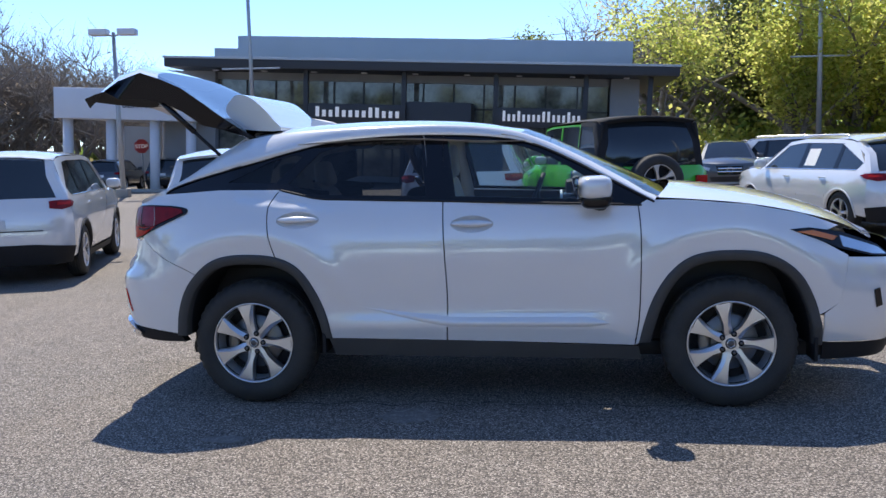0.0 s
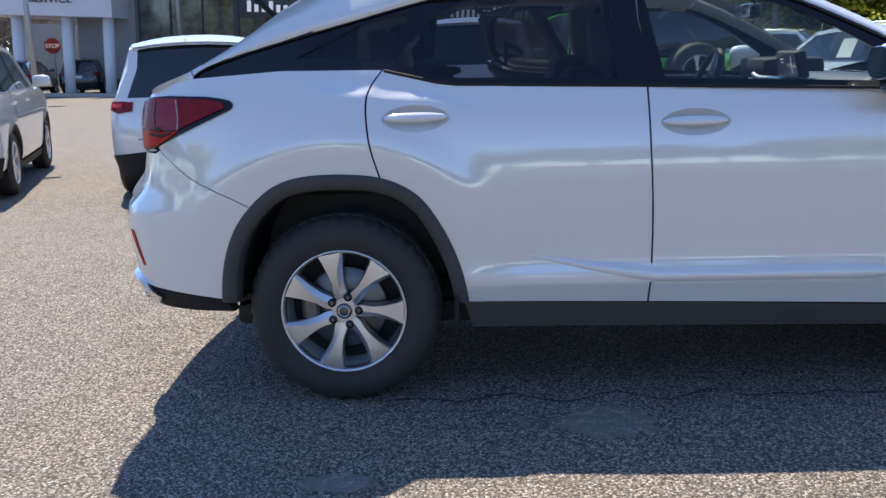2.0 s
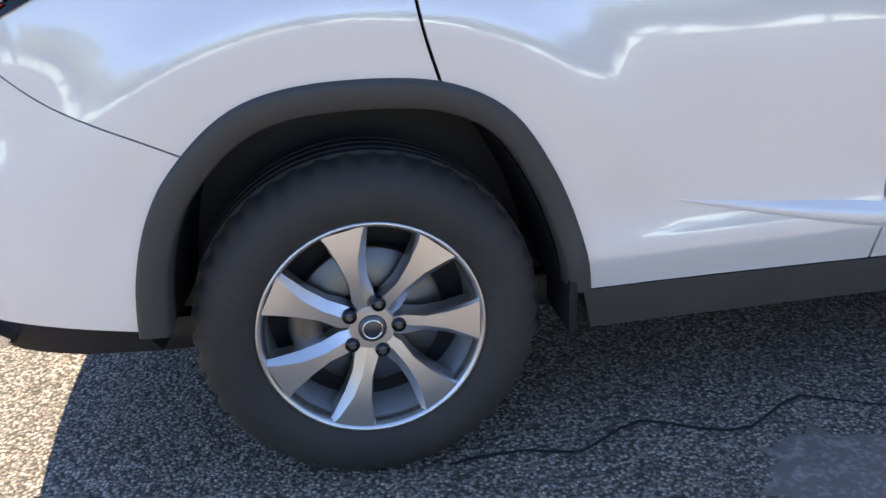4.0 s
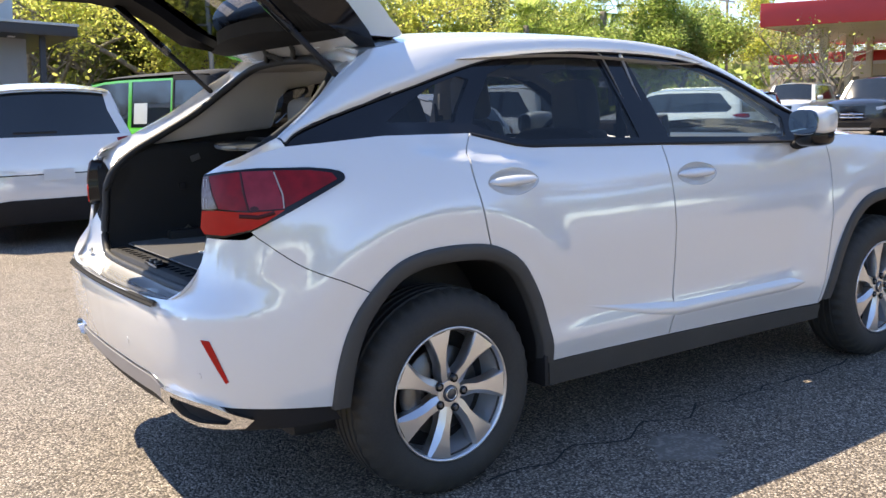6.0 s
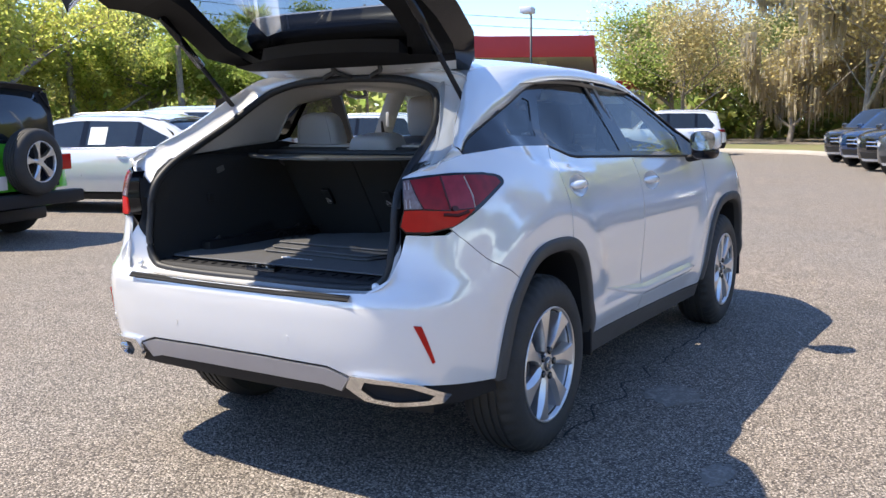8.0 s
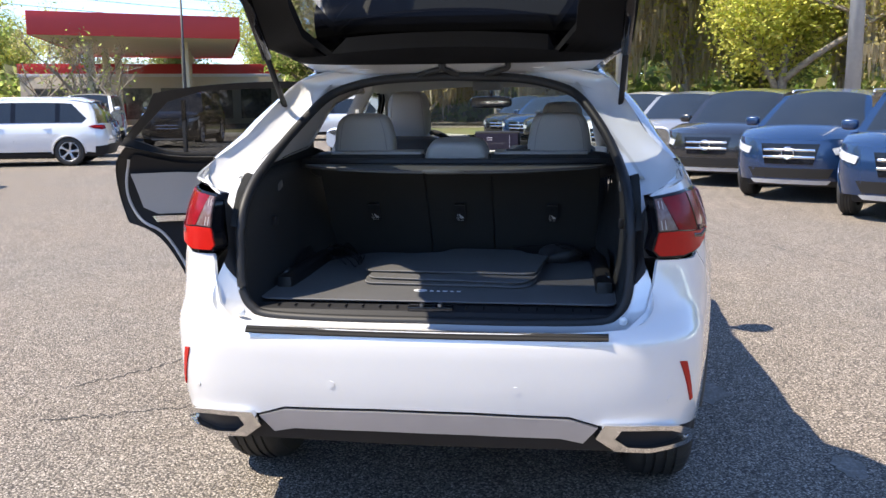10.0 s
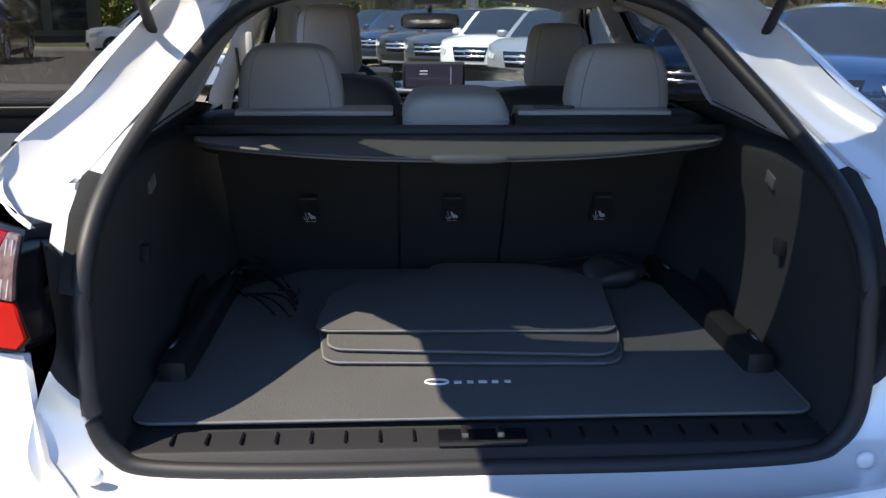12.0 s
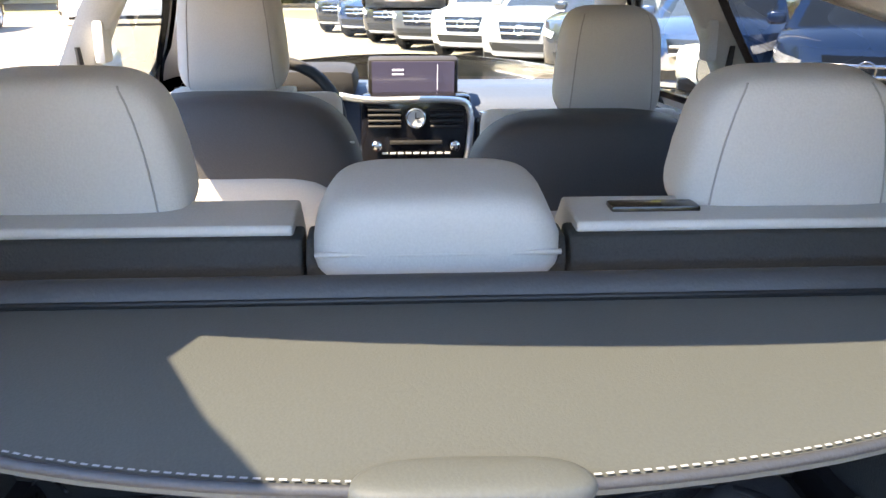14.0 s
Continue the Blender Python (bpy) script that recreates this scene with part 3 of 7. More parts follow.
# rear end
BODY_EDGE = [(-0.13, 0.0, 1.635), (-0.13, 0.3, 1.628), (-0.135, 0.5, 1.605), (-0.15, 0.60, 1.572), (-0.28, 0.66, 1.482), (-0.41, 0.705, 1.388), (-0.56, 0.785, 1.30), (-0.70, 0.80, 1.243), (-0.745, 0.70, 1.195), (-0.757, 0.682, 1.10), (-0.757, 0.682, 1.0), (-0.80, 0.705, 0.92), (-0.86, 0.70, 0.845), (-0.895, 0.62, 0.80), (-0.915, 0.40, 0.79), (-0.925, 0.0, 0.79)]
SEAL_LINE = [(-0.155, 0.0, 1.585), (-0.155, 0.25, 1.575), (-0.165, 0.4, 1.545), (-0.2, 0.485, 1.5), (-0.33, 0.565, 1.39), (-0.469, 0.605, 1.305), (-0.608, 0.63, 1.225), (-0.695, 0.64, 1.15), (-0.73, 0.643, 1.08), (-0.74, 0.643, 1.0), (-0.752, 0.64, 0.93), (-0.76, 0.63, 0.86), (-0.765, 0.6, 0.815), (-0.77, 0.54, 0.79), (-0.775, 0.3, 0.782), (-0.775, 0.0, 0.782)]


def build_rear():
    for side, S in ((-1, RIGHT), (1, LEFT)):
        a, b = spline(BODY_EDGE, 5), spline(SEAL_LINE, 5)
        rows = []
        for i, (p, q) in enumerate(zip(a, b)):
            p, q = Vector((p.x, p.y * side, p.z)), Vector((q.x, q.y * side, q.z))
            mid = p.lerp(q, 0.5)
            sink = Vector((0.03, 0, -0.012)) if i < 50 else Vector((0.0, 0, -0.012))
            rows.append([p, p.lerp(q, 0.15) + sink * 0.7, mid + sink, p.lerp(q, 0.85) + sink * 0.6, q])
        loft("tailgate_jamb", rows[:40], WHITE, car)
        loft("lamp_jamb", rows[39:53], DARK, car)
        loft("tailgate_jamb", rows[52:], WHITE, car)
        corner = [((U_LAMP, 1.195), (-0.745, 0.70, 1.195)), ((-0.80, 1.225), (-0.722, 0.75, 1.222)), ((-0.70, 1.243), (-0.70, 0.80, 1.243)), ((-0.56, 1.272), (-0.56, 0.785, 1.30))]
        loft("shoulder_corner", [[S(u, z, 0.002), S(u, z, 0.002).lerp(Vector((x, y * side, w)), 0.5) + Vector((0, 0, 0.006)), Vector((x, y * side, w))] for (u, z), (x, y, w) in corner], WHITE, car)
        # lamp
        lamp = panel("tail_lamp", LAMP, lambda u, v, d=0: S(u, v, d - 0.006), GLOSSBLACK, car, 0.04, 0.05)
        lens = lambda u, v, d=0: S(u, v, d - 0.012)
        k = U_LAMP
        panel("red_lens", [(-0.415, 1.166), (-0.43, 1.186), (-0.50, 1.198), (-0.615, 1.203), (-0.595, 1.10), (-0.60, 1.088)], lens, REDLENS, lamp, 0.04, 0.01)
        panel("middle_lens", [(-0.619, 1.203), (-0.72, 1.203), (-0.708, 1.085), (-0.604, 1.087), (-0.599, 1.10)], lens, ROSELENS, lamp, 0.04, 0.01)
        panel("inner_lens", [(-0.724, 1.203), (k + 0.046, 1.191), (k + 0.078, 1.135), (k + 0.108, 1.092), (-0.712, 1.085)], lens, REDLENS, lamp, 0.04, 0.01)
        panel("clear_lens", [(k + 0.042, 1.191), (k + 0.008, 1.188), (k + 0.014, 1.090), (k + 0.102, 1.092), (k + 0.073, 1.135)], lens, CLEARLENS, lamp, 0.03, 0.01)
        panel("lower_lens", [(-0.598, 1.083), (-0.70, 1.080), (k + 0.10, 1.087), (k + 0.014, 1.085), (k - 0.005, 1.03), (k + 0.02, 1.012), (-0.80, 1.011), (-0.70, 1.028), (-0.655, 1.05)], lens, BRIGHTRED, lamp, 0.04, 0.01)
        stroke("lens_rib", [(-0.617, 1.198), (-0.600, 1.13), (-0.601, 1.088)], lens, 0.004, PALELINE, lamp, lift=-0.002)
        stroke("lens_rib", [(-0.722, 1.200), (-0.718, 1.14), (-0.708, 1.085)], lens, 0.007, REDDARK, lamp, lift=-0.002)
        for f in (0.022, 0.040):
            stroke("lens_rib", [(k + f - 0.004, 1.182), (k + f + 0.004, 1.094)], lens, 0.004, PALELINE, lamp, lift=-0.002)
        stroke("lens_rib", [(-0.63, 1.076), (-0.68, 1.064), (-0.74, 1.070)], lens, 0.012, REDDARK, lamp, lift=-0.002)
        panel("lens_boss", [(-0.69 + 0.013 * math.cos(q), 1.090 + 0.009 * math.sin(q)) for q in np.linspace(0, math.tau, 13)[:-1]], lambda u, v, d=0: lens(u, v, d - 0.004), REDDARK, lamp, 0.03, 0.006)
        # reflector
        panel("reflector", [(u_at(0.80) - 0.015, 0.695), (u_at(0.82) - 0.010, 0.692), (u_at(0.845), 0.56), (u_at(0.845) - 0.010, 0.553)], lambda u, v, d=0: S(u, v, d - 0.004), BRIGHTRED, car, 0.04, 0.008)
        part_sensor(S, u_at(0.77), 0.575), part_sensor(S, u_at(0.29), 0.612)
    # bumper, one piece from arch to arch
    half = [(-0.325, 0.79)] + [(x, z - 0.003) for x, z in LINE_B[1:-1]] + [(-0.72, 0.995), (U_LAMP + 0.02, 0.998), (U_LAMP - 0.012, 0.92), (u_at(0.70), 0.845), (u_at(0.62), 0.80), (u_at(0.4), 0.79)]
    low = [(u_at(0.15), 0.535), (u_at(0.45), 0.525), (u_at(0.54), 0.495), (u_at(0.72), 0.485), (-0.75, 0.465), (-0.475, 0.43)]
    flip = lambda line: [(2 * TAIL - u, v) for u, v in line[::-1]]
    arc_r = [p for p in ARCH_R if p[0] < -0.325 and p[1] > 0.43]
    outline = half + flip(half) + [(2 * TAIL - u, v) for u, v in arc_r[::-1]] + [(2 * TAIL - u, v) for u, v in low[::-1]] + low + arc_r
    panel("rear_bumper", outline, RIGHT, WHITE, car, 0.045)
    valance = [(2 * TAIL - u, v) for u, v in [(-0.475, 0.425)] + low[::-1][1:]] + [(u, v - 0.003) for u, v in low] + [(-0.44, 0.375), (-0.6, 0.375), (-0.80, 0.385), (u_at(0.6), 0.395), (u_at(0.3), 0.40)]
    back = [(2 * TAIL - u, v) for u, v in [(u_at(0.3), 0.40), (u_at(0.6), 0.395), (-0.80, 0.385), (-0.6, 0.375), (-0.44, 0.375)]]
    panel("rear_valance", valance + back, lambda u, v, d=0: RIGHT(u, v, d + 0.008), DARK, car, 0.05, 0.06)
    bar = [(u_at(0.54), 0.487), (u_at(0.45), 0.515), (u_at(0.15), 0.525)]
    bar2 = [(u_at(0.15), 0.455), (u_at(0.42), 0.448), (u_at(0.50), 0.430)]
    panel("skid_plate", bar + flip(bar) + flip(bar2) + bar2, lambda u, v, d=0: RIGHT(u, v, d - 0.006), SKID, car, 0.05, 0.05)
    # step strip on top of the bumper
    loft("strip_base", [[Vector((-0.951 + 0.008 * k + 0.022 * (y / 0.56) ** 2, y, 0.777 + 0.009 * k)) for k in (-0.3, 0.6, 1.2, 1.7)] for y in np.linspace(-0.57, 0.57, 15)], MATTE, car)
    for k in range(2):
        rows = [[Vector((-0.951 + 0.008 * k + 0.022 * (y / 0.56) ** 2 + dx, y, 0.774 + 0.009 * k + dz)) for dx, dz in ((0, -0.003), (-0.003, 0.0), (0, 0.005), (0.01, 0.006))] for y in np.linspace(-0.57, 0.57, 15)]
        loft("step_strip", rows, MATTE, car)


SKID = material("silver_trim", (0.50, 0.50, 0.53), 0.32, metal=0.6, var=0.15)


def part_sensor(S, u, z):
    ring = [(u + 0.011 * math.cos(t), z + 0.011 * math.sin(t)) for t in np.linspace(0, math.tau, 13)[:-1]]
    panel("parking_sensor", ring, lambda a, b, d=0: S(a, b, d - 0.0015), WHITE, car, 0.02, 0.004)


build_rear()

# tailgate
GATE = [((-0.13, 1.650), (-0.155, 1.598), 0.55), ((-0.20, 1.705), (-0.28, 1.65), 0.62), ((-0.31, 1.79), (-0.40, 1.745), 0.68), ((-0.43, 1.88), (-0.52, 1.83), 0.685), ((-0.56, 1.972), (-0.64, 1.89), 0.685), ((-0.70, 2.055), (-0.78, 1.918), 0.69), ((-0.83, 2.095), (-0.93, 1.92), 0.68), ((-0.98, 2.05), (-1.04, 1.91), 0.67), ((-1.10, 1.975), (-1.12, 1.895), 0.64), ((-1.215, 1.89), (-1.21, 1.872), 0.60)]


GATETRIM = material("black_gate_trim", (0.017, 0.017, 0.018), 0.7, spec=0.08, var=0.3, scale=6, fine=0.3, fine_scale=300, bump=0.1)


def build_gate():
    outer, inner = [], []
    for (xo, zo), (xi, zi), w in GATE:
        n = 10
        outer.append([Vector((xo + (0.09 if xo > -0.8 else 0.10) * (k / n) ** 4, w * k / n, zo - (0.05 if xo > -0.6 else 0.07) * (k / n) ** 4)) for k in range(-n, n + 1)])
        inner.append([Vector((xi + 0.05 * (k / n) ** 2, (w - 0.02) * k / n, zi - (0.055 if -1.0 < xi < -0.35 else -0.01) * (k / n) ** 4)) for k in range(-n, n + 1)])
    loft("tailgate", outer[5:], WHITE, car)
    glass_rows = [r[1:-1] for r in outer[1:6]]
    glass_rows[0] = [a.lerp(b, 0.48) for a, b in zip(glass_rows[0], glass_rows[1])]
    loft("rear_window", glass_rows, REARGLASS, car)
    for cols in ((0, 1), (-2, -1)):
        loft("window_frame", [[r[c] for c in cols] for r in outer[:6]], GLOSSBLACK, car)
    brim = [a.lerp(b, 0.5) for a, b in zip(outer[1], outer[2])]
    loft("window_frame", [outer[0], outer[1], brim], GLOSSBLACK, car)
    # underside trim with the window opening left free
    def under(i, y, mix=0.0):
        (xi, zi), w = GATE[i][1], GATE[i][2] - 0.02
        k = y / w
        p = Vector((xi + 0.05 * k * k, y, zi - (0.055 if -1.0 < xi < -0.35 else -0.01) * k ** 4))
        return p.lerp(Vector((GATE[i][0][0], y, GATE[i][0][1])), mix)
    lip = [a.lerp(b, 0.58) for a, b in zip(inner[0], inner[1])]
    brow = [a.lerp(b, 0.36 * (1 - (k / 10 - 1) ** 2)) for k, (a, b) in enumerate(zip(inner[1], inner[2]))]
    loft("gate_lip", [inner[0], lip], WHITE, car)
    loft("gate_trim", [lip, [p + Vector((0, 0, -0.006)) for p in inner[1]], brow], GATETRIM, car)
    open_w = {1: 0.44, 2: 0.515, 3: 0.52, 4: 0.50, 5: 0.45}
    for s in (-1, 1):
        loft("gate_trim", [[p for p in (brow if s > 0 else brow[::-1])][-7:]] + [[under(i, s * y) for y in np.linspace(open_w[i] - (0.05 if s < 0 else 0.0), GATE[i][2] - 0.02, 7)] for i in range(1, 6)], GATETRIM, car)
    loft("gate_trim", inner[5:], GATETRIM, car)
    for s in (0, -1):
        loft("gate_edge", [[o[s], i[s]] for o, i in zip(outer, inner)], GLOSSBLACK, car)
    loft("gate_edge", [outer[-1], inner[-1]], DARK, car)
    plate = rbox("warning_label", (0.07, 0.12, 0.003), (-1.09, 0.47, 1.893), WHITE, car, 0.0, (0, -9, 0))
    for k in range(3):
        rbox("label_bar", (0.008, 0.09, 0.002), (-1.07 - 0.018 * k, 0.47, 1.8895 - 0.003 * k), GREY, plate, 0.0, (0, -9, 0))
    # window reveal
    def ring(mix):
        b = [p.lerp(p + Vector((0.0, 0, 0.12)), mix) for p in brow[4:17]]
        return b + [under(i, open_w[i], mix) for i in (1, 2, 3, 4)] + [under(5, y, mix) for y in np.linspace(open_w[5], -open_w[5] + 0.05, 9)] + [under(i, -open_w[i] + 0.05, mix) for i in (4, 3, 2, 1)]
    near_ring, far_ring = ring(0.0), ring(0.45)
    loft("window_reveal", [near_ring + near_ring[:1], far_ring + far_ring[:1]], GATETRIM, car)
    # spoiler
    prof = spline([(0.10, 0, 1.645), (0.055, 0, 1.72), (0.0, 0, 1.785), (-0.085, 0, 1.86), (-0.15, 0, 1.885), (-0.205, 0, 1.876), (-0.262, 0, 1.80), (-0.235, 0, 1.735), (-0.16, 0, 1.665)], 4, True)
    rows = []
    for y in np.linspace(-0.50, 0.50, 19):
        k = 1 - 0.04 * abs(y / 0.5) ** 8
        rows.append([Vector((-0.05 + (p.x + 0.05) * k, y, 1.74 + (p.z - 1.74) * k)) for p in prof])
    top = max(range(len(prof)), key=lambda n: prof[n].z) + 2
    wing = loft("spoiler", [r[:top + 1] for r in rows], WHITE, car)
    loft("spoiler_base", [r[top:] + r[:1] for r in rows], GLOSSBLACK, car)
    for r in (rows[0], rows[-1]):
        mesh("spoiler_end", r, [tuple(range(len(r)))], WHITE, wing, smooth=False)
    for s in (-1, 1):
        b = Vector((-0.20, 0.632 * s, 1.450))
        e = Vector((-0.63, 0.635 * s, 1.855))
        d = (e - b)
        tube("gas_strut", [b, b + d * 0.55], 0.011, DARK, car)
        tube("gas_strut", [b + d * 0.5, e], 0.018, GLOSSBLACK, car)
        rbox("strut_joint", (0.04, 0.03, 0.04), b, DARK, car, 0.01)
        rbox("hinge", (0.07, 0.05, 0.03), (-0.14, 0.33 * s, 1.625), WHITE, car, 0.008)
    for y0, y1 in ((0.13, 0.03), (-0.03, 0.02), (-0.13, -0.22)):
        tube("cable_boot", spline([(-0.145, y0, 1.588), (-0.180, y0 + (y1 - y0) * 0.2, 1.592), (-0.203, y0 + (y1 - y0) * 0.7, 1.604), (-0.215, y1, 1.612), (-0.222, y1, 1.630)], 4), 0.010, RUBBER, car)


build_gate()


# ---- wheels ----
def revolve(profile, n=48):
    """Rows round the y axis of points (radius, y)."""
    return [[Vector((r * math.sin(t), y, r * math.cos(t))) for r, y in profile] for t in np.linspace(0, math.tau, n + 1)]


def build_wheel(parent, at, side, R=0.377, rim=0.246, spokes=7, hub_mat=None, detail=True, half=0.115):
    """A wheel whose outer face points to -y times side being -1; parts under the tyre."""
    s = 1 if side < 0 else -1
    put = lambda v: Vector((at[0] + v.x, at[1] + v.y * s, at[2] + v.z))
    prof = [(rim - 0.02, -half + 0.02), (rim - 0.004, -half + 0.004), (rim + 0.012, -half - 0.006), (rim + 0.045, -half - 0.014), (R - 0.05, -half - 0.008), (R - 0.018, -half + 0.012), (R - 0.004, -half + 0.035)]
    for g in (-0.055, -0.02, 0.02, 0.055):
        prof += [(R, g - 0.008), (R - 0.008, g - 0.006), (R - 0.008, g + 0.004), (R, g + 0.006)]
    prof += [(R - 0.004, half - 0.03), (R - 0.03, half), (rim, half - 0.01)]
    turns = revolve(prof, 168 if detail else 28)
    if detail:   # sipes notch the tread's shoulder
        for i, row in enumerate(turns):
            for k, cut in ((5, 0.004), (6, 0.010), (7, 0.009), (8, 0.006)):
                if i % 4 < 2:
                    row[k] = Vector((row[k].x * (1 - cut / R), row[k].y, row[k].z * (1 - cut / R)))
    tyre = loft("tyre", [[put(v) for v in row] for row in turns], RUBBER, parent)
    sharpen(tyre, 40 if detail else 60)
    f = -half
    lip = [(rim - 0.001, f + 0.002), (rim - 0.001, f - 0.004), (rim - 0.007, f - 0.004), (rim - 0.012, f + 0.004), (rim - 0.018, f + 0.03), (rim - 0.030, f + 0.16)]
    loft("rim", [[put(v) for v in row] for row in revolve(lip[:5], 64 if detail else 28)], ALLOY, tyre)
    loft("rim_barrel", [[put(v) for v in row] for row in revolve(lip[4:], 64 if detail else 28)], SILVER if detail else GREY, tyre)
    for k in range(spokes):
        t = k * math.tau / spokes - 0.20
        def pt(r, w, y):
            a = t + w
            return put(Vector((r * math.sin(a), y, r * math.cos(a))))
        rows = []
        for r, w1, w2, w3, y, fall in ((0.040, -0.44, 0.10, 0.44, f + 0.018, 0.004), (0.072, -0.36, 0.02, 0.36, f + 0.013, 0.010), (0.115, -0.185, 0.03, 0.20, f + 0.007, 0.020), (0.165, -0.175, 0.085, 0.195, f + 0.003, 0.020), (rim - 0.030, -0.195, 0.165, 0.225, f + 0.001, 0.014), (rim - 0.009, -0.21, 0.20, 0.235, f + 0.002, 0.010)):
            rows.append([pt(r, w1 - 0.01, y + 0.05), pt(r, w1, y + 0.008), pt(r, w1 + 0.02, y), pt(r, w2, y - 0.001), pt(r, w3, y + fall), pt(r, w3 + 0.01, y + 0.05)])
        sharpen(loft("spoke", rows, ALLOY, tyre), 18)
    cap = [(0.0, f + 0.014), (0.048, f + 0.014), (0.052, f + 0.020), (0.052, f + 0.08)]
    sharpen(loft("hub", [[put(v) for v in row] for row in revolve(cap, 28)], ALLOY, tyre), 25)
    if detail:
        loft("hub_cap", [[put(v) for v in row] for row in revolve([(0.0, f + 0.006), (0.028, f + 0.006), (0.031, f + 0.010), (0.031, f + 0.02)], 24)], GREY, tyre)
        loft("emblem", [[put(v) for v in row] for row in revolve([(0.019, f + 0.005), (0.021, f + 0.003), (0.023, f + 0.005)], 24)], CHROME, tyre)
        for k in range(5):
            a = k * math.tau / 5 + 0.3
            c = Vector((0.057 * math.sin(a), 0, 0.057 * math.cos(a)))
            nut = [[put(v + c) for v in row] for row in revolve([(0.0, f + 0.004), (0.006, f + 0.004), (0.0095, f + 0.008), (0.0095, f + 0.02)], 6)]
            sharpen(loft("wheel_nut", nut, STEEL, tyre), 30)
            # black disc on the face stands for the shade in the nut's recess
            recess_disc = [[put(v + c) for v in row] for row in revolve([(0.0, f + 0.0085), (0.0155, f + 0.0080), (0.0165, f + 0.012), (0.0165, f + 0.03)], 14)]
            loft("nut_hole", recess_disc, GLOSSBLACK, tyre)
        rot = [(0.07, f + 0.075), (0.16, f + 0.075), (0.163, f + 0.08), (0.163, f + 0.10)]
        loft("brake_disc", [[put(v) for v in row] for row in revolve(rot, 40)], STEEL, tyre)
        arc = np.linspace(-1.9, -1.1, 7)
        rows = [[put(Vector((r * math.sin(a), y, r * math.cos(a)))) for r, y in ((0.105, f + 0.07), (0.105, f + 0.045), (0.17, f + 0.045), (0.178, f + 0.07))] for a in arc]
        loft("brake_caliper", rows, STEEL, tyre, caps=True)
    back = [(0.0, f + 0.12), (rim - 0.02, f + 0.12)]
    loft("barrel", [[put(v) for v in row] for row in revolve(back, 24)], DARK, tyre)
    return tyre


for x in (0.0, 2.79):
    for s in (-1, 1):
        build_wheel(car, (x, 0.80 * s, 0.372), s)

# ---- the white car: fittings ----
LEATHER = material("grey_leather", (0.46, 0.445, 0.42), 0.55, spec=0.3, var=0.12, scale=4, fine=0.15, fine_scale=350, bump=0.12)
TRIM = material("pale_trim", (0.50, 0.49, 0.47), 0.75, var=0.1, scale=5, fine=0.2, fine_scale=300, bump=0.15)
CARPET = material("black_carpet", (0.023, 0.0236, 0.0236), 0.95, var=0.4, scale=3, fine=0.6, fine_scale=420, bump=0.5)
MATCARPET = material("mat_carpet", (0.068, 0.066, 0.065), 0.95, var=0.3, scale=5, fine=0.7, fine_scale=300, bump=0.7, sheen=0.1)
VINYL = material("cover_vinyl", (0.092, 0.095, 0.085), 0.6, var=0.12, scale=3, fine=0.25, fine_scale=420, bump=0.10)
SEATBACK = material("seat_back", (0.05, 0.05, 0.053), 0.6, var=0.2, scale=4, fine=0.3, fine_scale=300, bump=0.15)
BACKCLOTH = material("seat_back_carpet", (0.034, 0.035, 0.034), 0.9, var=0.3, scale=4, fine=0.4, fine_scale=350, bump=0.3)
BINDING = material("mat_edging", (0.14, 0.14, 0.145), 0.85, var=0.2, scale=40)
SCREEN = material("screen", (0.035, 0.034, 0.06), 0.2, coat=0.5, emit=0.25)
SCREENBAR = material("screen_marks", (0.33, 0.34, 0.46), 0.4, emit=0.35)
SEAM = material("leather_seam", (0.28, 0.27, 0.26), 0.7)
DARKMIRROR = material("mirror_silver", (0.42, 0.45, 0.48), 0.04, metal=1.0)
ANCHOR = material("anchor_plastic", (0.022, 0.022, 0.023), 0.6, var=0.2, scale=30)
SEATLIP = material("anchor_hood", (0.10, 0.10, 0.10), 0.4)
MARK = material("white_mark", (0.7, 0.7, 0.7), 0.6)
STITCH = material("stitch", (0.45, 0.45, 0.44), 0.8)
# the dashboard's bluish reflection is put into the vinyl's colour
DASH = material("dash_vinyl", (0.03, 0.045, 0.075), 0.5, var=0.2, fine=0.2, bump=0.1)


def ellipse(cx, cz, rx, rz, n=20, p=2.0, tilt=0.0):
    out = []
    for t in np.linspace(0, math.tau, n + 1)[:-1]:
        c, s = math.cos(t), math.sin(t)
        x, z = math.copysign(abs(c) ** (2 / p), c) * rx, math.copysign(abs(s) ** (2 / p), s) * rz
        out.append((cx + x * math.cos(tilt) - z * math.sin(tilt), cz + x * math.sin(tilt) + z * math.cos(tilt)))
    return out


def blob(name, size, at, mat, parent, p=3.2, rot=(0, 0, 0), label="", shape=None, n=20, m=14):
    """A rounded cushion-like solid."""
    verts, faces = [], []
    pw = lambda v: math.copysign(abs(v) ** (2 / p), v)
    M = pose(*at, *rot)
    for j in range(m + 1):
        b = -math.pi / 2 + math.pi * j / m
        for i in range(n):
            a = math.tau * i / n
            v = Vector((pw(math.cos(b)) * pw(math.cos(a)) * size[0] / 2, pw(math.cos(b)) * pw(math.sin(a)) * size[1] / 2, pw(math.sin(b)) * size[2] / 2))
            verts.append(M @ (shape(v) if shape else v))
    for j in range(m):
        for i in range(n):
            faces.append((j * n + i, j * n + (i + 1) % n, (j + 1) * n + (i + 1) % n, (j + 1) * n + i))
    return mesh(name, verts, faces, mat, parent, label)


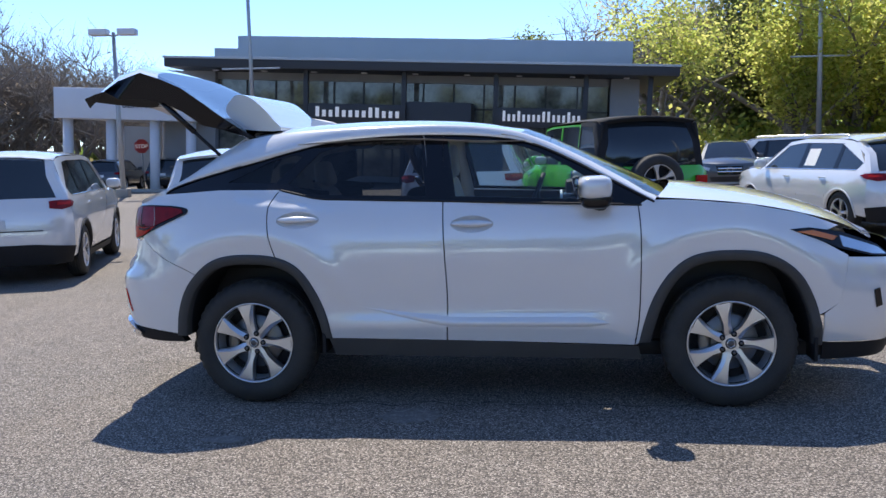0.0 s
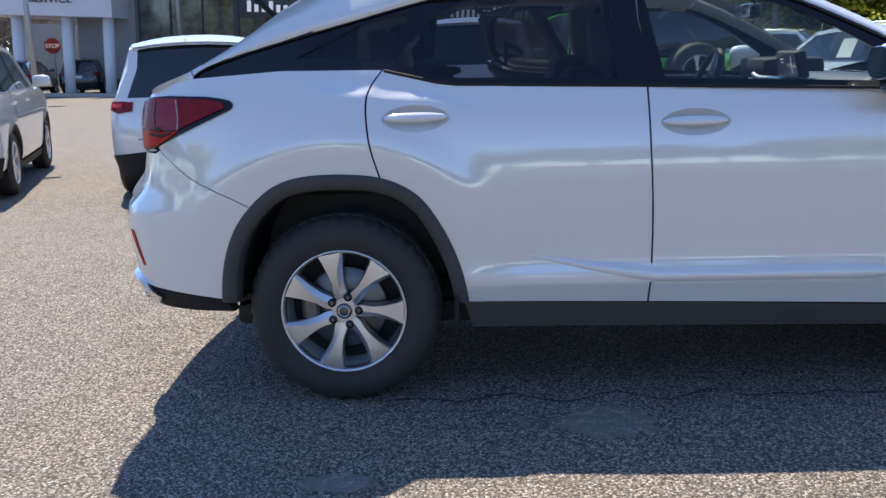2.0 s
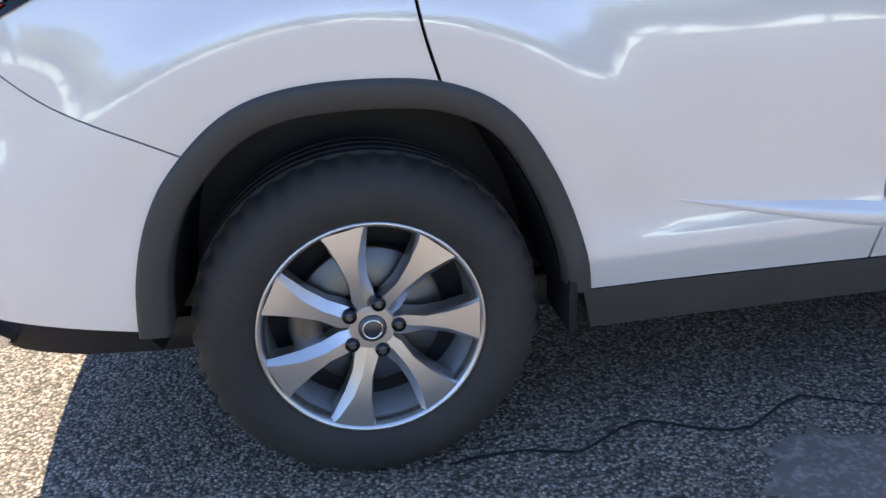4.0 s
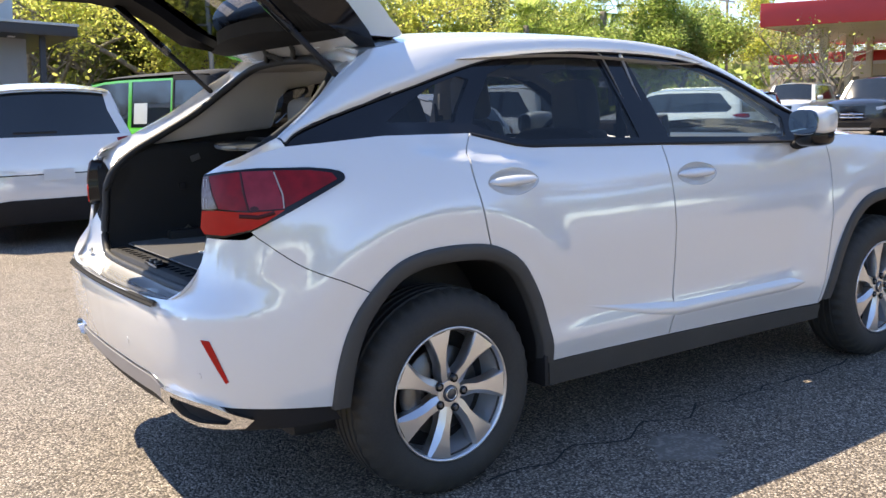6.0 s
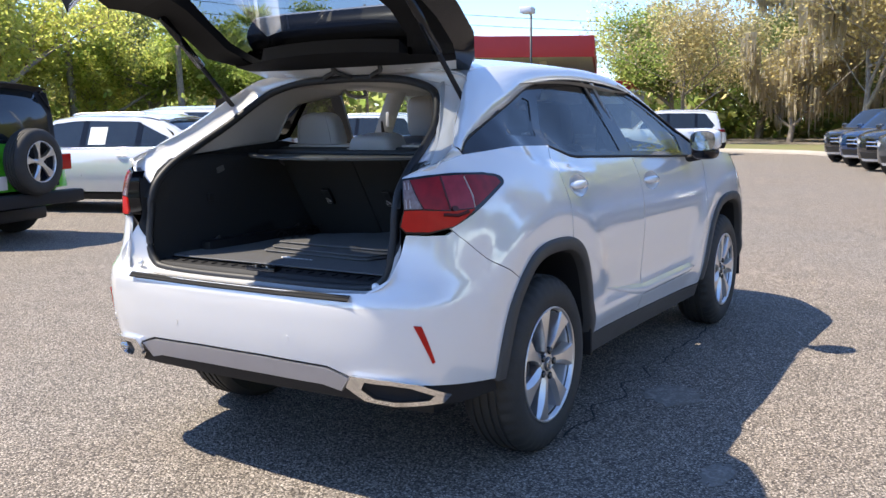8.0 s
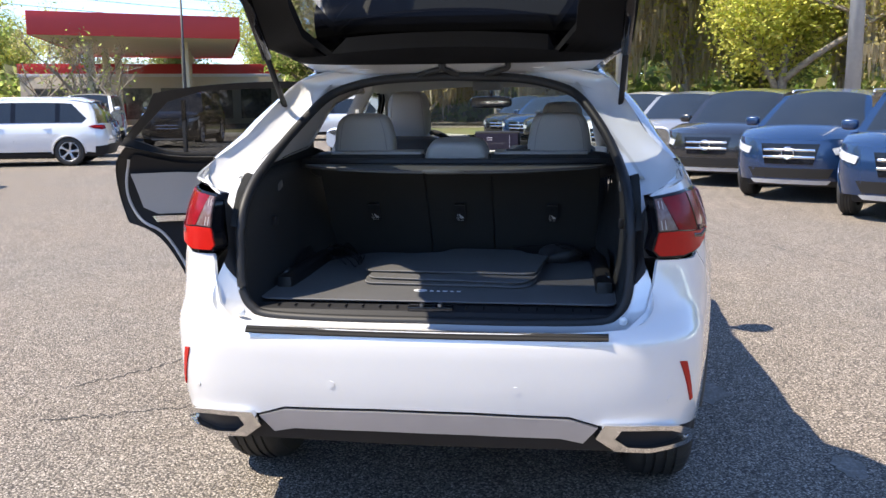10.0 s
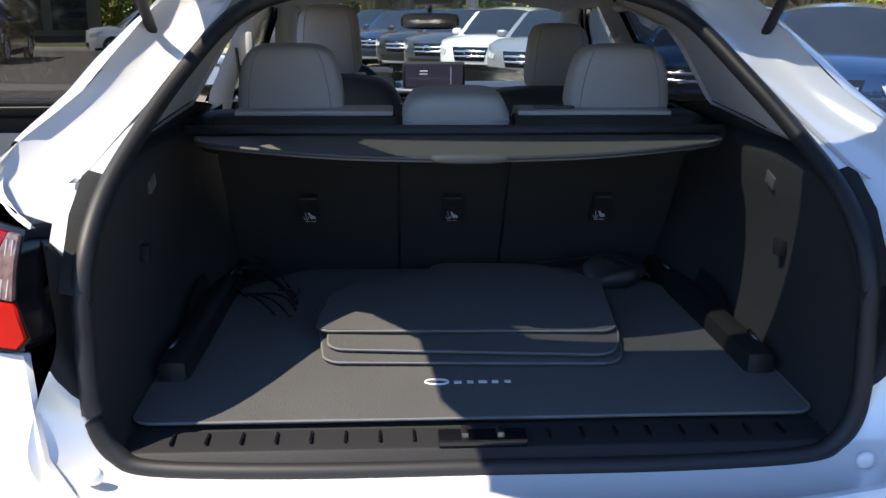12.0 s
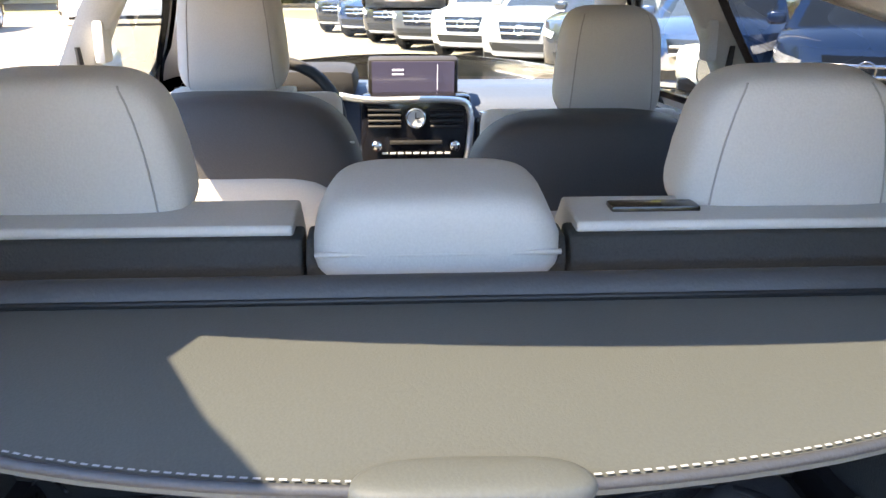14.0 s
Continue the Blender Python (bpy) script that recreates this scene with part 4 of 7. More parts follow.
def handle(S, cx, cz, door):
    rim = bowl_line(cx, cz)
    bowl = lambda u, v, d=0: S(u, v, d + 0.034 * max(0.0, 1 - ((u - cx) / 0.130) ** 2 - ((v - cz) / 0.052) ** 2) ** 0.75)
    panel("handle_bowl", rim, bowl, WHITE, door, 0.014, 0.003)
    rows = []
    for t in np.linspace(-1, 1, 13):
        w = 0.016 * (1 - t * t) ** 0.5 + 0.002
        u, z = cx + t * 0.12, cz + 0.004
        out = 0.004 + 0.022 * (1 - t * t) ** 0.6
        rows.append([S(u, z - w, 0.0), S(u, z - w, -out * 0.7), S(u, z, -out), S(u, z + w, -out * 0.75), S(u, z + w, 0.0)])
    loft("door_handle", rows, WHITE, door)


def child(name):
    return next(o for o in car.children if o.name.startswith(name))


def mirror_for(s):
    shell = blob("mirror_shell", (0.19, 0.165, 0.135), (2.04, 0.985 * s, 1.268), WHITE, car, 3.4, (0, 0, -8 * s), shape=lambda v: Vector((v.x * (1 - 0.25 * (v.y * s / 0.135)), v.y, v.z * (1 - 0.12 * (v.y * s / 0.135)))))
    blob("mirror_base", (0.165, 0.15, 0.10), (2.042, 0.975 * s, 1.200), GLOSSBLACK, shell, 3.2)
    tube("mirror_stalk", [(2.10, 0.80 * s, 1.16), (2.07, 0.86 * s, 1.15), (2.04, 0.94 * s, 1.17)], [0.045, 0.04, 0.05], DARK, shell, flat=0.5)
    pts = ellipse(0, 0, 0.072, 0.058, 20, 3.0)
    M = pose(1.938, 0.985 * s, 1.264, 0, 0, -6 * s)
    mesh("mirror_glass", [M @ Vector((0, y, z)) for y, z in pts] + [M @ Vector((-0.004, y * 0.96, z * 0.95)) for y, z in pts], [tuple(range(20)), tuple(range(20, 40))] + [(i, (i + 1) % 20, 20 + (i + 1) % 20, 20 + i) for i in range(20)], DARKMIRROR, shell, smooth=False)


def build_fittings():
    for s, S in ((-1, RIGHT), (1, LEFT)):
        doors = [o for o in car.children if o.name.startswith("front_door") and not o.name.startswith("front_door_w")]
        handle(S, 1.335, 1.068, doors[0 if s < 0 else -1])
        if s < 0:
            handle(S, 0.305, 1.108, child("rear_door"))
        mirror_for(s)
        # crease along the doors' foot
        rows = []
        for u in np.linspace(0.60, 2.12, 40):
            t = (u - 0.60) / 0.6
            z = 0.61 - 0.12 * min(1, t) ** 0.8
            w = 0.05 * min(1, t * 1.1 + 0.05) * min(1, (2.15 - u) / 0.15)
            k = min(1, w / 0.04)
            rows.append([S(u, z + w * 0.9, 0.004), S(u, z + w * 0.35, 0.003 - 0.009 * k), S(u, z, 0.003 - 0.019 * k), S(u, z - w * 0.55, 0.004)])
        if s < 0:
            loft("door_crease", rows[:16], WHITE, child("rear_door"))
        loft("door_crease", rows[15:], WHITE, doors[0 if s < 0 else -1])
        # headlamp
        lamp = panel("headlamp", [(3.10, 1.015), (3.22, 1.02), (3.45, 0.985), (3.72, 0.90), (3.80, 0.84), (3.62, 0.85), (3.40, 0.90)], lambda u, v, d=0: S(u, v, d - 0.004), GLOSSBLACK, car, 0.05, 0.05)
        panel("turn_lens", [(3.14, 1.0), (3.24, 1.005), (3.40, 0.965), (3.36, 0.945)], lambda u, v, d=0: S(u, v, d - 0.008), AMBER, lamp, 0.04, 0.01)
        panel("head_lens", [(3.42, 0.97), (3.70, 0.89), (3.76, 0.85), (3.62, 0.86), (3.42, 0.91)], lambda u, v, d=0: S(u, v, d - 0.008), CHROME, lamp, 0.04, 0.01)
        # exhaust finisher
        rim = [(u_at(0.56), 0.502), (u_at(0.72), 0.496), (u_at(0.80), 0.482), (-0.735, 0.43), (-0.765, 0.402), (u_at(0.72), 0.392), (u_at(0.60), 0.405), (u_at(0.53), 0.455)]
        cx, cz = sum(p[0] for p in rim) / 8, sum(p[1] for p in rim) / 8
        inner = [(cx + (u - cx) * 0.68, cz + (v - cz) * 0.66) for u, v in rim]
        tip = panel("exhaust_tip", rim, lambda u, v, d=0: S(u, v, d - 0.022), CHROME, car, 0.03, 0.06, holes=[inner])
        panel("exhaust_mouth", inner, lambda u, v, d=0: S(u, v, d + 0.05), SEAL, tip, 0.05, 0.004)
        # fuel-side body plug and mud flap
        rbox("mud_flap", (0.02, 0.18, 0.14), (0.44, 0.83 * s, 0.38), DARK, car, 0.006)
        rbox("mud_flap", (0.02, 0.18, 0.14), (3.25, 0.82 * s, 0.34), DARK, car, 0.006)
        blob("body_plug", (0.02, 0.03, 0.03), (-0.828, 0.618 * s, 0.812), WHITE, car, 2.2)
    # front bumper and grille
    flip = lambda line: [(2 * NOSE - u, v) for u, v in line[::-1]]
    half = [(3.30, 0.54), (3.38, 0.60), (3.45, 0.85), (3.62, 0.84), (3.80, 0.83), (NOSE - 0.45, 0.86)]
    low = [(NOSE - 0.45, 0.36), (3.72, 0.36), (3.29, 0.37)]
    panel("front_bumper", half + [(NOSE - 0.40, 0.36), (3.72, 0.36), (3.295, 0.38)], RIGHT, WHITE, car, 0.06)
    panel("front_bumper", half + [(NOSE - 0.40, 0.36), (3.72, 0.36), (3.295, 0.38)], LEFT, WHITE, car, 0.06)
    panel("grille", [(NOSE - 0.45, 0.90), (NOSE + 0.45, 0.90), (NOSE + 0.40, 0.36), (NOSE - 0.40, 0.36)], lambda u, v, d=0: RIGHT(u, v, d + 0.01), GLOSSBLACK, car, 0.08)
    for S in (RIGHT, LEFT):
        panel("lower_lip", [(3.30, 0.375), (3.72, 0.355), (NOSE, 0.355), (NOSE, 0.25), (3.7, 0.26), (3.31, 0.27)], lambda u, v, d=0: S(u, v, d - 0.004), DARK, car, 0.08)
        panel("fog_lamp", [(3.60, 0.66), (3.64, 0.67), (3.66, 0.57), (3.62, 0.56)], lambda u, v, d=0: S(u, v, d - 0.006), GLOSSBLACK, car, 0.05)
    # aerial, underbody
    rows = [[Vector((0.16 + 0.20 * t, 0.022 * k * (1 - 0.7 * abs(h)), 1.675 + 0.01 * t + h * 0.065 * (1 - t) ** 0.6)) for k, h in ((-1, -0.1), (-0.5, 0.7), (0, 1.0), (0.5, 0.7), (1, -0.1))] for t in np.linspace(0, 1, 8)]
    loft("roof_aerial", rows, WHITE, car)
    rbox("underbody", (3.9, 1.30, 0.10), (1.45, 0, 0.29), SEAL, car, 0.04)
    # unseen filler boxes, added to stop sun leaking through the slit above the bumper
    rbox("bumper_beam", (0.10, 0.90, 0.07), (-0.868, 0, 0.730), SEAL, car, 0.01)
    for s in (-1, 1):
        rbox("bumper_beam", (0.10, 0.26, 0.07), (-0.838, 0.56 * s, 0.735), SEAL, car, 0.01, (0, 0, -8 * s))
    rbox("silencer", (0.35, 0.8, 0.12), (-0.52, 0, 0.42), SEAL, car, 0.05)
    rbox("bulkhead", (0.06, 1.3, 0.6), (2.35, 0, 0.72), SEAL, car, 0.02)
    for x in (0.0, 2.79):
        rbox("axle", (0.14, 1.35, 0.10), (x, 0, 0.36), SEAL, car, 0.03)
        for s in (-1, 1):
            rbox("inner_arch", (1.0, 0.06, 0.62), (x, 0.575 * s, 0.56), SEAL, car, 0.02)
    tube("tailgate_seal", [Vector((p.x, p.y, p.z)) for p in spline(SEAL_LINE, 5)] + [Vector((p.x, -p.y, p.z)) for p in spline(SEAL_LINE, 5)[::-1][1:-1]], 0.017, SEAL, car, closed=True)


build_fittings()


# ---- the open rear door ----
def build_open_door():
    M = Matrix.Translation((1.165, 0.885, 0)) @ pose(0, 0, 0, 0, 0, -65) @ Matrix.Translation((-1.165, -0.885, 0))
    S = lambda u, v, d=0.0: M @ LEFT(u, v, d)
    gap = 0.004
    lower = [(x + gap, z) for x, z in GAP_Q] + arch(ARCH_R, 0.17, 0.6) + [(x - gap, z) for x, z in GAP_D][::-1] + [(0.46, 1.228), (0.385, 1.238)]
    door = panel("rear_door", lower, S, WHITE, car, 0.05, 0.10, label="open white rear door with grey inner trim")
    shrink = lambda k: [(0.68 + (x - 0.68) * k, 0.80 + (z - 0.80) * k) for x, z in lower]
    panel("door_shell", shrink(0.995), lambda u, v, d=0: S(u, v, d + 0.10), SEAL, door, 0.06, 0.01)
    panel("door_card", shrink(0.92), lambda u, v, d=0: S(u, v, 0.115 - d), DARK, door, 0.05, 0.015)
    insert = [(0.25, 0.97), (0.20, 1.145), (0.42, 1.15), (1.06, 1.12), (1.10, 0.94), (0.32, 0.935)]
    panel("armrest_pad", insert, lambda u, v, d=0: S(u, v, 0.135 - d), LEATHER, door, 0.05, 0.025)
    panel("armrest_strip", [(0.31, 0.895), (0.29, 0.925), (1.08, 0.925), (1.08, 0.895)], lambda u, v, d=0: S(u, v, 0.14 - d), CHROME, door, 0.05, 0.03)
    frame_line = [(0.155, 1.29), (0.30, 1.455)] + [p for p in DLO_TOP if 0.34 < p[0] < 1.12] + [(1.12, 1.21), (0.46, 1.226), (0.385, 1.236)]
    panel("window_frame", frame_line, lambda u, v, d=0: S(u, v, d + 0.004), SEAL, door, 0.06, 0.05, back=True, holes=[PANE_R])
    stroke("door_seal", smooth2([(0.20, 1.22), (0.175, 1.10), (0.185, 1.0), (0.24, 0.90), (0.34, 0.83), (0.43, 0.68), (0.50, 0.50), (0.54, 0.43)]), lambda u, v, d=0: S(u, v, 0.112 - d), 0.014, SILVER, door, lift=-0.006)
    g = panel("door_glass", PANE_R, lambda u, v, d=0: S(u, v, d + 0.025), PRIVACY, door, 0.08, 0.003)
    g.visible_shadow = False
    rbox("division_bar", (0.02, 0.02, 0.26), S(0.47, 1.38, 0.03), SEAL, door, 0.004)
    handle(S, 0.305, 1.108, door)


build_open_door()


# ---- inside the car ----
def seat_profile(name, prof, y0, y1, mat, parent, bevel=0.02):
    """A solid with the side profile (x, z), from y0 to y1."""
    bm = bmesh.new()
    a = [bm.verts.new((x, y0, z)) for x, z in prof]
    b = [bm.verts.new((x, y1, z)) for x, z in prof]
    n = len(prof)
    bm.faces.new(a), bm.faces.new(b[::-1])
    for i in range(n):
        bm.faces.new((a[i], b[i], b[(i + 1) % n], a[(i + 1) % n]))
    bmesh.ops.recalc_face_normals(bm, faces=bm.faces[:])
    bmesh.ops.bevel(bm, geom=bm.edges[:], offset=bevel, segments=3, affect="EDGES", profile=0.6)
    return part(name, bm, mat, parent)


def headrest_seam(hr, size, at, p, tilt, shape):
    """Two sewn seams that run up the back of a headrest and over its top."""
    M = pose(*at, 0, tilt, 0)
    for s in (-1, 1):
        pts = []
        for fy, fz in smooth2([(0.76, -0.90), (0.76, -0.3), (0.75, 0.35), (0.72, 0.72), (0.66, 0.92)], 5):
            r = max(0.0, 1 - abs(fy) ** p - abs(fz) ** p) ** (1 / p)
            pts.append(M @ shape(Vector((-r * size[0] / 2 - 0.0002, s * fy * size[1] / 2, fz * size[2] / 2))))
        tube("headrest_seam", pts, 0.0012, SEAM, hr, sides=5)


def build_inside():
    seat_profile("cargo_floor", [(-0.735, 0.79), (-0.735, 0.812), (0.33, 0.822), (0.33, 0.79)], -0.64, 0.64, CARPET, car, 0.006)
    seat_profile("cargo_sill", [(-0.775, 0.77), (-0.775, 0.788), (-0.755, 0.812), (-0.69, 0.818), (-0.685, 0.77)], -0.60, 0.60, DARK, car, 0.004)
    for k in range(-9, 10):
        rbox("sill_rib", (0.036, 0.004, 0.004), (-0.72, 0.058 * k, 0.8185), GLOSSBLACK, car, 0)
    for y in (-0.03, 0.03):
        rbox("latch_post", (0.03, 0.012, 0.02), (-0.735, y, 0.825), STEEL, car, 0.003)
    rbox("latch_cover", (0.045, 0.15, 0.016), (-0.735, 0, 0.818), GLOSSBLACK, car, 0.004)
    for s in (-1, 1):
        rows = []
        for x in np.linspace(-0.745, 0.36, 15):
            k = smoothstep((x + 0.745) / 0.25)
            top = min(1.255, curve_at([(-0.76, 1.06), (-0.70, 1.16), (-0.61, 1.235), (-0.53, 1.255)], x))
            prof = [(0.60, 0.812), (0.622 - 0.05 * k * smoothstep((x + 0.1) / 0.3), 0.84), (0.636 - 0.07 * smoothstep((x + 0.15) / 0.3), 0.92), (0.642 - 0.05 * smoothstep((x + 0.15) / 0.3), 1.02), (0.638, 1.14), (0.625, top - 0.03), (0.635, top - 0.008), (0.675, top)]
            rows.append([Vector((x, y * s, min(z, top))) for y, z in prof])
        loft("cargo_side", rows, CARPET, car)
        wall = lambda u, v, d=0: Vector((u, (0.668 - (v - 1.245) * 0.60 + 0.02 * smoothstep((-0.2 - u) / 0.3) - d) * s, v))
        panel("pillar_trim", [(-0.60, 1.235), (-0.56, 1.247), (-0.19, 1.287), (0.04, 1.304), (0.055, 1.32), (0.06, 1.44), (0.10, 1.485), (0.42, 1.535), (0.42, 1.565), (-0.12, 1.56), (-0.175, 1.535), (-0.20, 1.505), (-0.33, 1.395), (-0.45, 1.31), (-0.57, 1.24)], wall, TRIM, car, 0.04, 0.012)
        panel("window_cladding", [(-0.50, 1.232), (0.44, 1.232), (0.44, 1.262), (0.30, 1.285), (0.05, 1.312), (-0.19, 1.292)], lambda u, v, d=0: wall(u, v, d - 0.006), CARPET, car, 0.05, 0.012)
        panel("upper_cladding", [(-0.02, 1.225), (0.42, 1.225), (0.42, 1.27), (0.02, 1.262)], lambda u, v, d=0: Vector((u, (0.645 - d) * s, v)), DARK, car, 0.06, 0.02)
        rbox("cargo_lamp", (0.045, 0.012, 0.028), (-0.33, 0.632 * s, 1.185), SEATLIP, car, 0.004, (0, -18, 0))
        rbox("cargo_hook", (0.03, 0.02, 0.035), (-0.40, 0.632 * s, 1.06), DARK, car, 0.006)
        tube("tie_down", [(0.10, 0.575 * s, 0.86), (0.12, 0.555 * s, 0.885), (0.14, 0.575 * s, 0.86)], 0.005, STEEL, car)
        tube("tie_down", [(-0.42, 0.60 * s, 0.86), (-0.40, 0.585 * s, 0.88), (-0.38, 0.60 * s, 0.86)], 0.005, STEEL, car)
        # middle post with belt
        rows = [[Vector((x0 + dx, y * s, z)) for dx, y in ((-w, yy + 0.03), (-w * 0.8, yy - 0.035), (w * 0.8, yy - 0.035), (w, yy + 0.03))] for x0, yy, z, w in ((1.17, 0.83, 0.5, 0.10), (1.16, 0.82, 1.0, 0.075), (1.13, 0.76, 1.25, 0.055), (1.10, 0.66, 1.45, 0.05), (1.09, 0.59, 1.58, 0.06), (1.09, 0.52, 1.62, 0.09))]
        loft("middle_post", rows, TRIM, car)
        loft("seat_belt", [[Vector((1.05 + 0.02 * t, (0.69 - 0.05 * t + dy) * s, 1.40 - 0.75 * t)) for dy in (-0.004, 0.004)] + [Vector((1.10 + 0.02 * t, (0.69 - 0.05 * t + dy) * s, 1.40 - 0.75 * t)) for dy in (0.004, -0.004)] for t in np.linspace(0, 1, 6)], DARK, car, closed=True)
        rbox("belt_guide", (0.06, 0.025, 0.09), (1.08, 0.645 * s, 1.41), TRIM, car, 0.012)
        rows = [[Vector((x, (rail_in(x).y + a) * s, rail_in(x).z + b)) for a, b in ((-0.05, -0.02), (-0.03, -0.055), (0.02, -0.06), (0.045, -0.03))] for x in np.linspace(1.5, 2.38, 10)]
        loft("front_post", rows, TRIM, car)
        rows = [[Vector((x, (0.52 + a) * s, curve_at([(0.2, 1.575), (0.8, 1.60), (1.6, 1.565)], x) + b)) for a, b in ((-0.02, 0.03), (0.02, -0.015), (0.10, -0.03), (0.13, -0.02))] for x in np.linspace(0.25, 1.65, 10)]
        loft("head_rail", rows, TRIM, car)
        for x in (0.62, 1.55):
            tube("grab_handle", spline([(x - 0.09, 0.555 * s, 1.565), (x - 0.06, 0.53 * s, 1.535), (x + 0.06, 0.53 * s, 1.535), (x + 0.09, 0.555 * s, 1.565)], 4), 0.011, TRIM, car)
        if s < 0:
            panel("front_door_card", [(1.20, 0.45), (1.20, 1.20), (2.25, 1.16), (2.25, 0.45)], lambda u, v, d=0: RIGHT(u, v, 0.11 - d), DARK, car, 0.1, 0.04)
            panel("rear_door_card", [(0.45, 0.55), (0.30, 1.22), (1.12, 1.20), (1.12, 0.45)], lambda u, v, d=0: RIGHT(u, v, 0.11 - d), LEATHER, car, 0.1, 0.04)
        else:
            panel("front_door_card", [(1.20, 0.45), (1.20, 1.20), (2.25, 1.16), (2.25, 0.45)], lambda u, v, d=0: LEFT(u, v, 0.11 - d), DARK, car, 0.1, 0.04)
    rows = []
    for x in np.linspace(-0.14, 1.60, 18):
        zc = curve_at(ROOF_MID, x) - 0.055
        rows.append([Vector((x, 0.56 * k / 8, zc - 0.06 * abs(k / 8) ** 3)) for k in range(-8, 9)])
    loft("headliner", rows, TRIM, car)
    rbox("dome_lamp", (0.10, 0.18, 0.02), (0.55, 0, 1.635), MARK, car, 0.008)
    rbox("overhead_console", (0.2, 0.16, 0.05), (1.55, 0, 1.575), TRIM, car, 0.02)
    rbox("cabin_floor", (2.1, 1.36, 0.06), (1.3, 0, 0.42), CARPET, car, 0.02)
    # back seat: three leaning sections
    # dark strips added in the gaps to keep cabin light from leaking through
    for y in (0.138, -0.138):
        seat_profile("seat_joint", [(0.30, 0.81), (0.030, 1.235), (0.06, 1.25), (0.34, 0.81)], y - 0.003, y + 0.003, SEAL, car, 0.0)
    for y0, y1 in ((0.140, 0.575), (-0.136, 0.136), (-0.575, -0.140)):
        back = [(0.29, 0.81), (0.012, 1.252), (0.024, 1.277), (0.07, 1.280), (0.34, 0.81)]
        sec = seat_profile("seat_section", back, y0, y1, BACKCLOTH, car, 0.005)
        if abs(y0 + y1) > 0.1:
            seat_profile("seat_cushion", [(0.36, 0.78), (0.09, 1.25), (0.034, 1.279), (0.036, 1.289), (0.13, 1.294), (0.20, 1.23), (0.46, 0.84)], y0 + (0.01 if y1 > 0 else 0.05), y1 - (0.05 if y1 > 0 else 0.01), LEATHER, sec, 0.004)
            side = 1 if y1 > 0 else -1
            blob("seat_shoulder", (0.13, 0.17, 0.10), (0.105, 0.550 * side, 1.232), SEATBACK, sec, 2.8, (0, -12, 0), n=24, m=16)
        else:
            seat_profile("seat_cushion", [(0.36, 0.78), (0.09, 1.22), (0.13, 1.26), (0.46, 0.84)], y0 + 0.005, y1 - 0.005, LEATHER, sec, 0.02)
    seat_profile("seat_bench", [(0.30, 0.70), (0.32, 0.84), (0.80, 0.88), (0.86, 0.82), (0.84, 0.62), (0.4, 0.6)], -0.62, 0.62, LEATHER, car, 0.04)
    pad = blob("middle_headrest", (0.155, 0.258, 0.100), (0.055, 0, 1.290), LEATHER, car, 5.0, (0, -8, 0), shape=lambda v: Vector((v.x, v.y * (1 - 0.16 * smoothstep((v.z + 0.01) / 0.06)), v.z)), n=32, m=20)
    tube("pad_piping", [(-0.019 + 0.004 * abs(t), 0.124 * t, 1.272) for t in np.linspace(-1, 1, 9)], 0.003, LEATHER, pad)
    rbox("armrest_latch", (0.01, 0.09, 0.03), (0.008, -0.065, 1.245), GLOSSBLACK, car, 0.004)
    for s in (-1, 1):
        cy = 0.40 if s > 0 else -0.41
        taper = lambda v: Vector((v.x * (1 - 0.25 * (v.z / 0.19 + 0.5)), v.y * (1 - 0.30 * max(0, v.z / 0.19 + 0.32) ** 1.6), v.z))
        hr = blob("rear_headrest", (0.13, 0.262, 0.185), (0.135, cy, 1.350), LEATHER, car, 4.6, (0, -10, 0), shape=taper, n=36, m=22)
        headrest_seam(hr, (0.13, 0.262, 0.185), (0.135, cy, 1.350), 4.6, -10, taper)
        for dy in (-0.06, 0.06):
            tube("headrest_post", [(0.125, cy + dy, 1.25), (0.125, cy + dy, 1.32)], 0.008, CHROME, hr)
            rbox("post_collar", (0.03, 0.04, 0.015), (0.12, cy + dy, 1.288), LEATHER, hr, 0.005)
    rbox("seat_release", (0.034, 0.10, 0.010), (0.085, -0.245, 1.292), GLOSSBLACK, car, 0.008)
    # child-seat anchors: hooded plate, black oval for the pocket's shade, small printed sign
    for y in (0.365, 0.0, -0.385):
        at = lambda a, b, d=0.0: Vector((0.153 - 0.040 * b - 0.84 * d, y - a, 0.990 + 0.062 * b - 0.54 * d))
        quad = ((-0.022, 0), (0.022, 0), (0.022, 1.2), (-0.022, 1.2))
        plate = mesh("anchor_plate", [at(a, b, d) for d in (0.001, -0.012) for a, b in quad], [(0, 1, 2, 3), (7, 6, 5, 4), (0, 4, 5, 1), (1, 5, 6, 2), (2, 6, 7, 3), (3, 7, 4, 0)], ANCHOR, car, smooth=False)
        tube("anchor_lip", [at(-0.022, 1.18, 0.002), at(0, 1.2, 0.003), at(0.022, 1.18, 0.002)], 0.0016, SEATLIP, plate, sides=6)
        pocket = [(0.008 * math.cos(t), 0.90 + 0.10 * math.sin(t)) for t in np.linspace(0, math.tau, 15)[:-1]]
        mesh("anchor_pocket", [at(a, b, 0.0016) for a, b in pocket], [tuple(range(14))], SEAL, plate, smooth=False)
        tube("anchor_mark", [at(-0.012, 0.52, 0.002), at(-0.009, 0.17, 0.002)], 0.0011, MARK, plate, sides=5)
        tube("anchor_mark", [at(-0.010 + 0.006 * math.cos(t), 0.30 + 0.13 * math.sin(t), 0.002) for t in np.linspace(math.pi, math.tau, 8)], 0.0011, MARK, plate, sides=5)
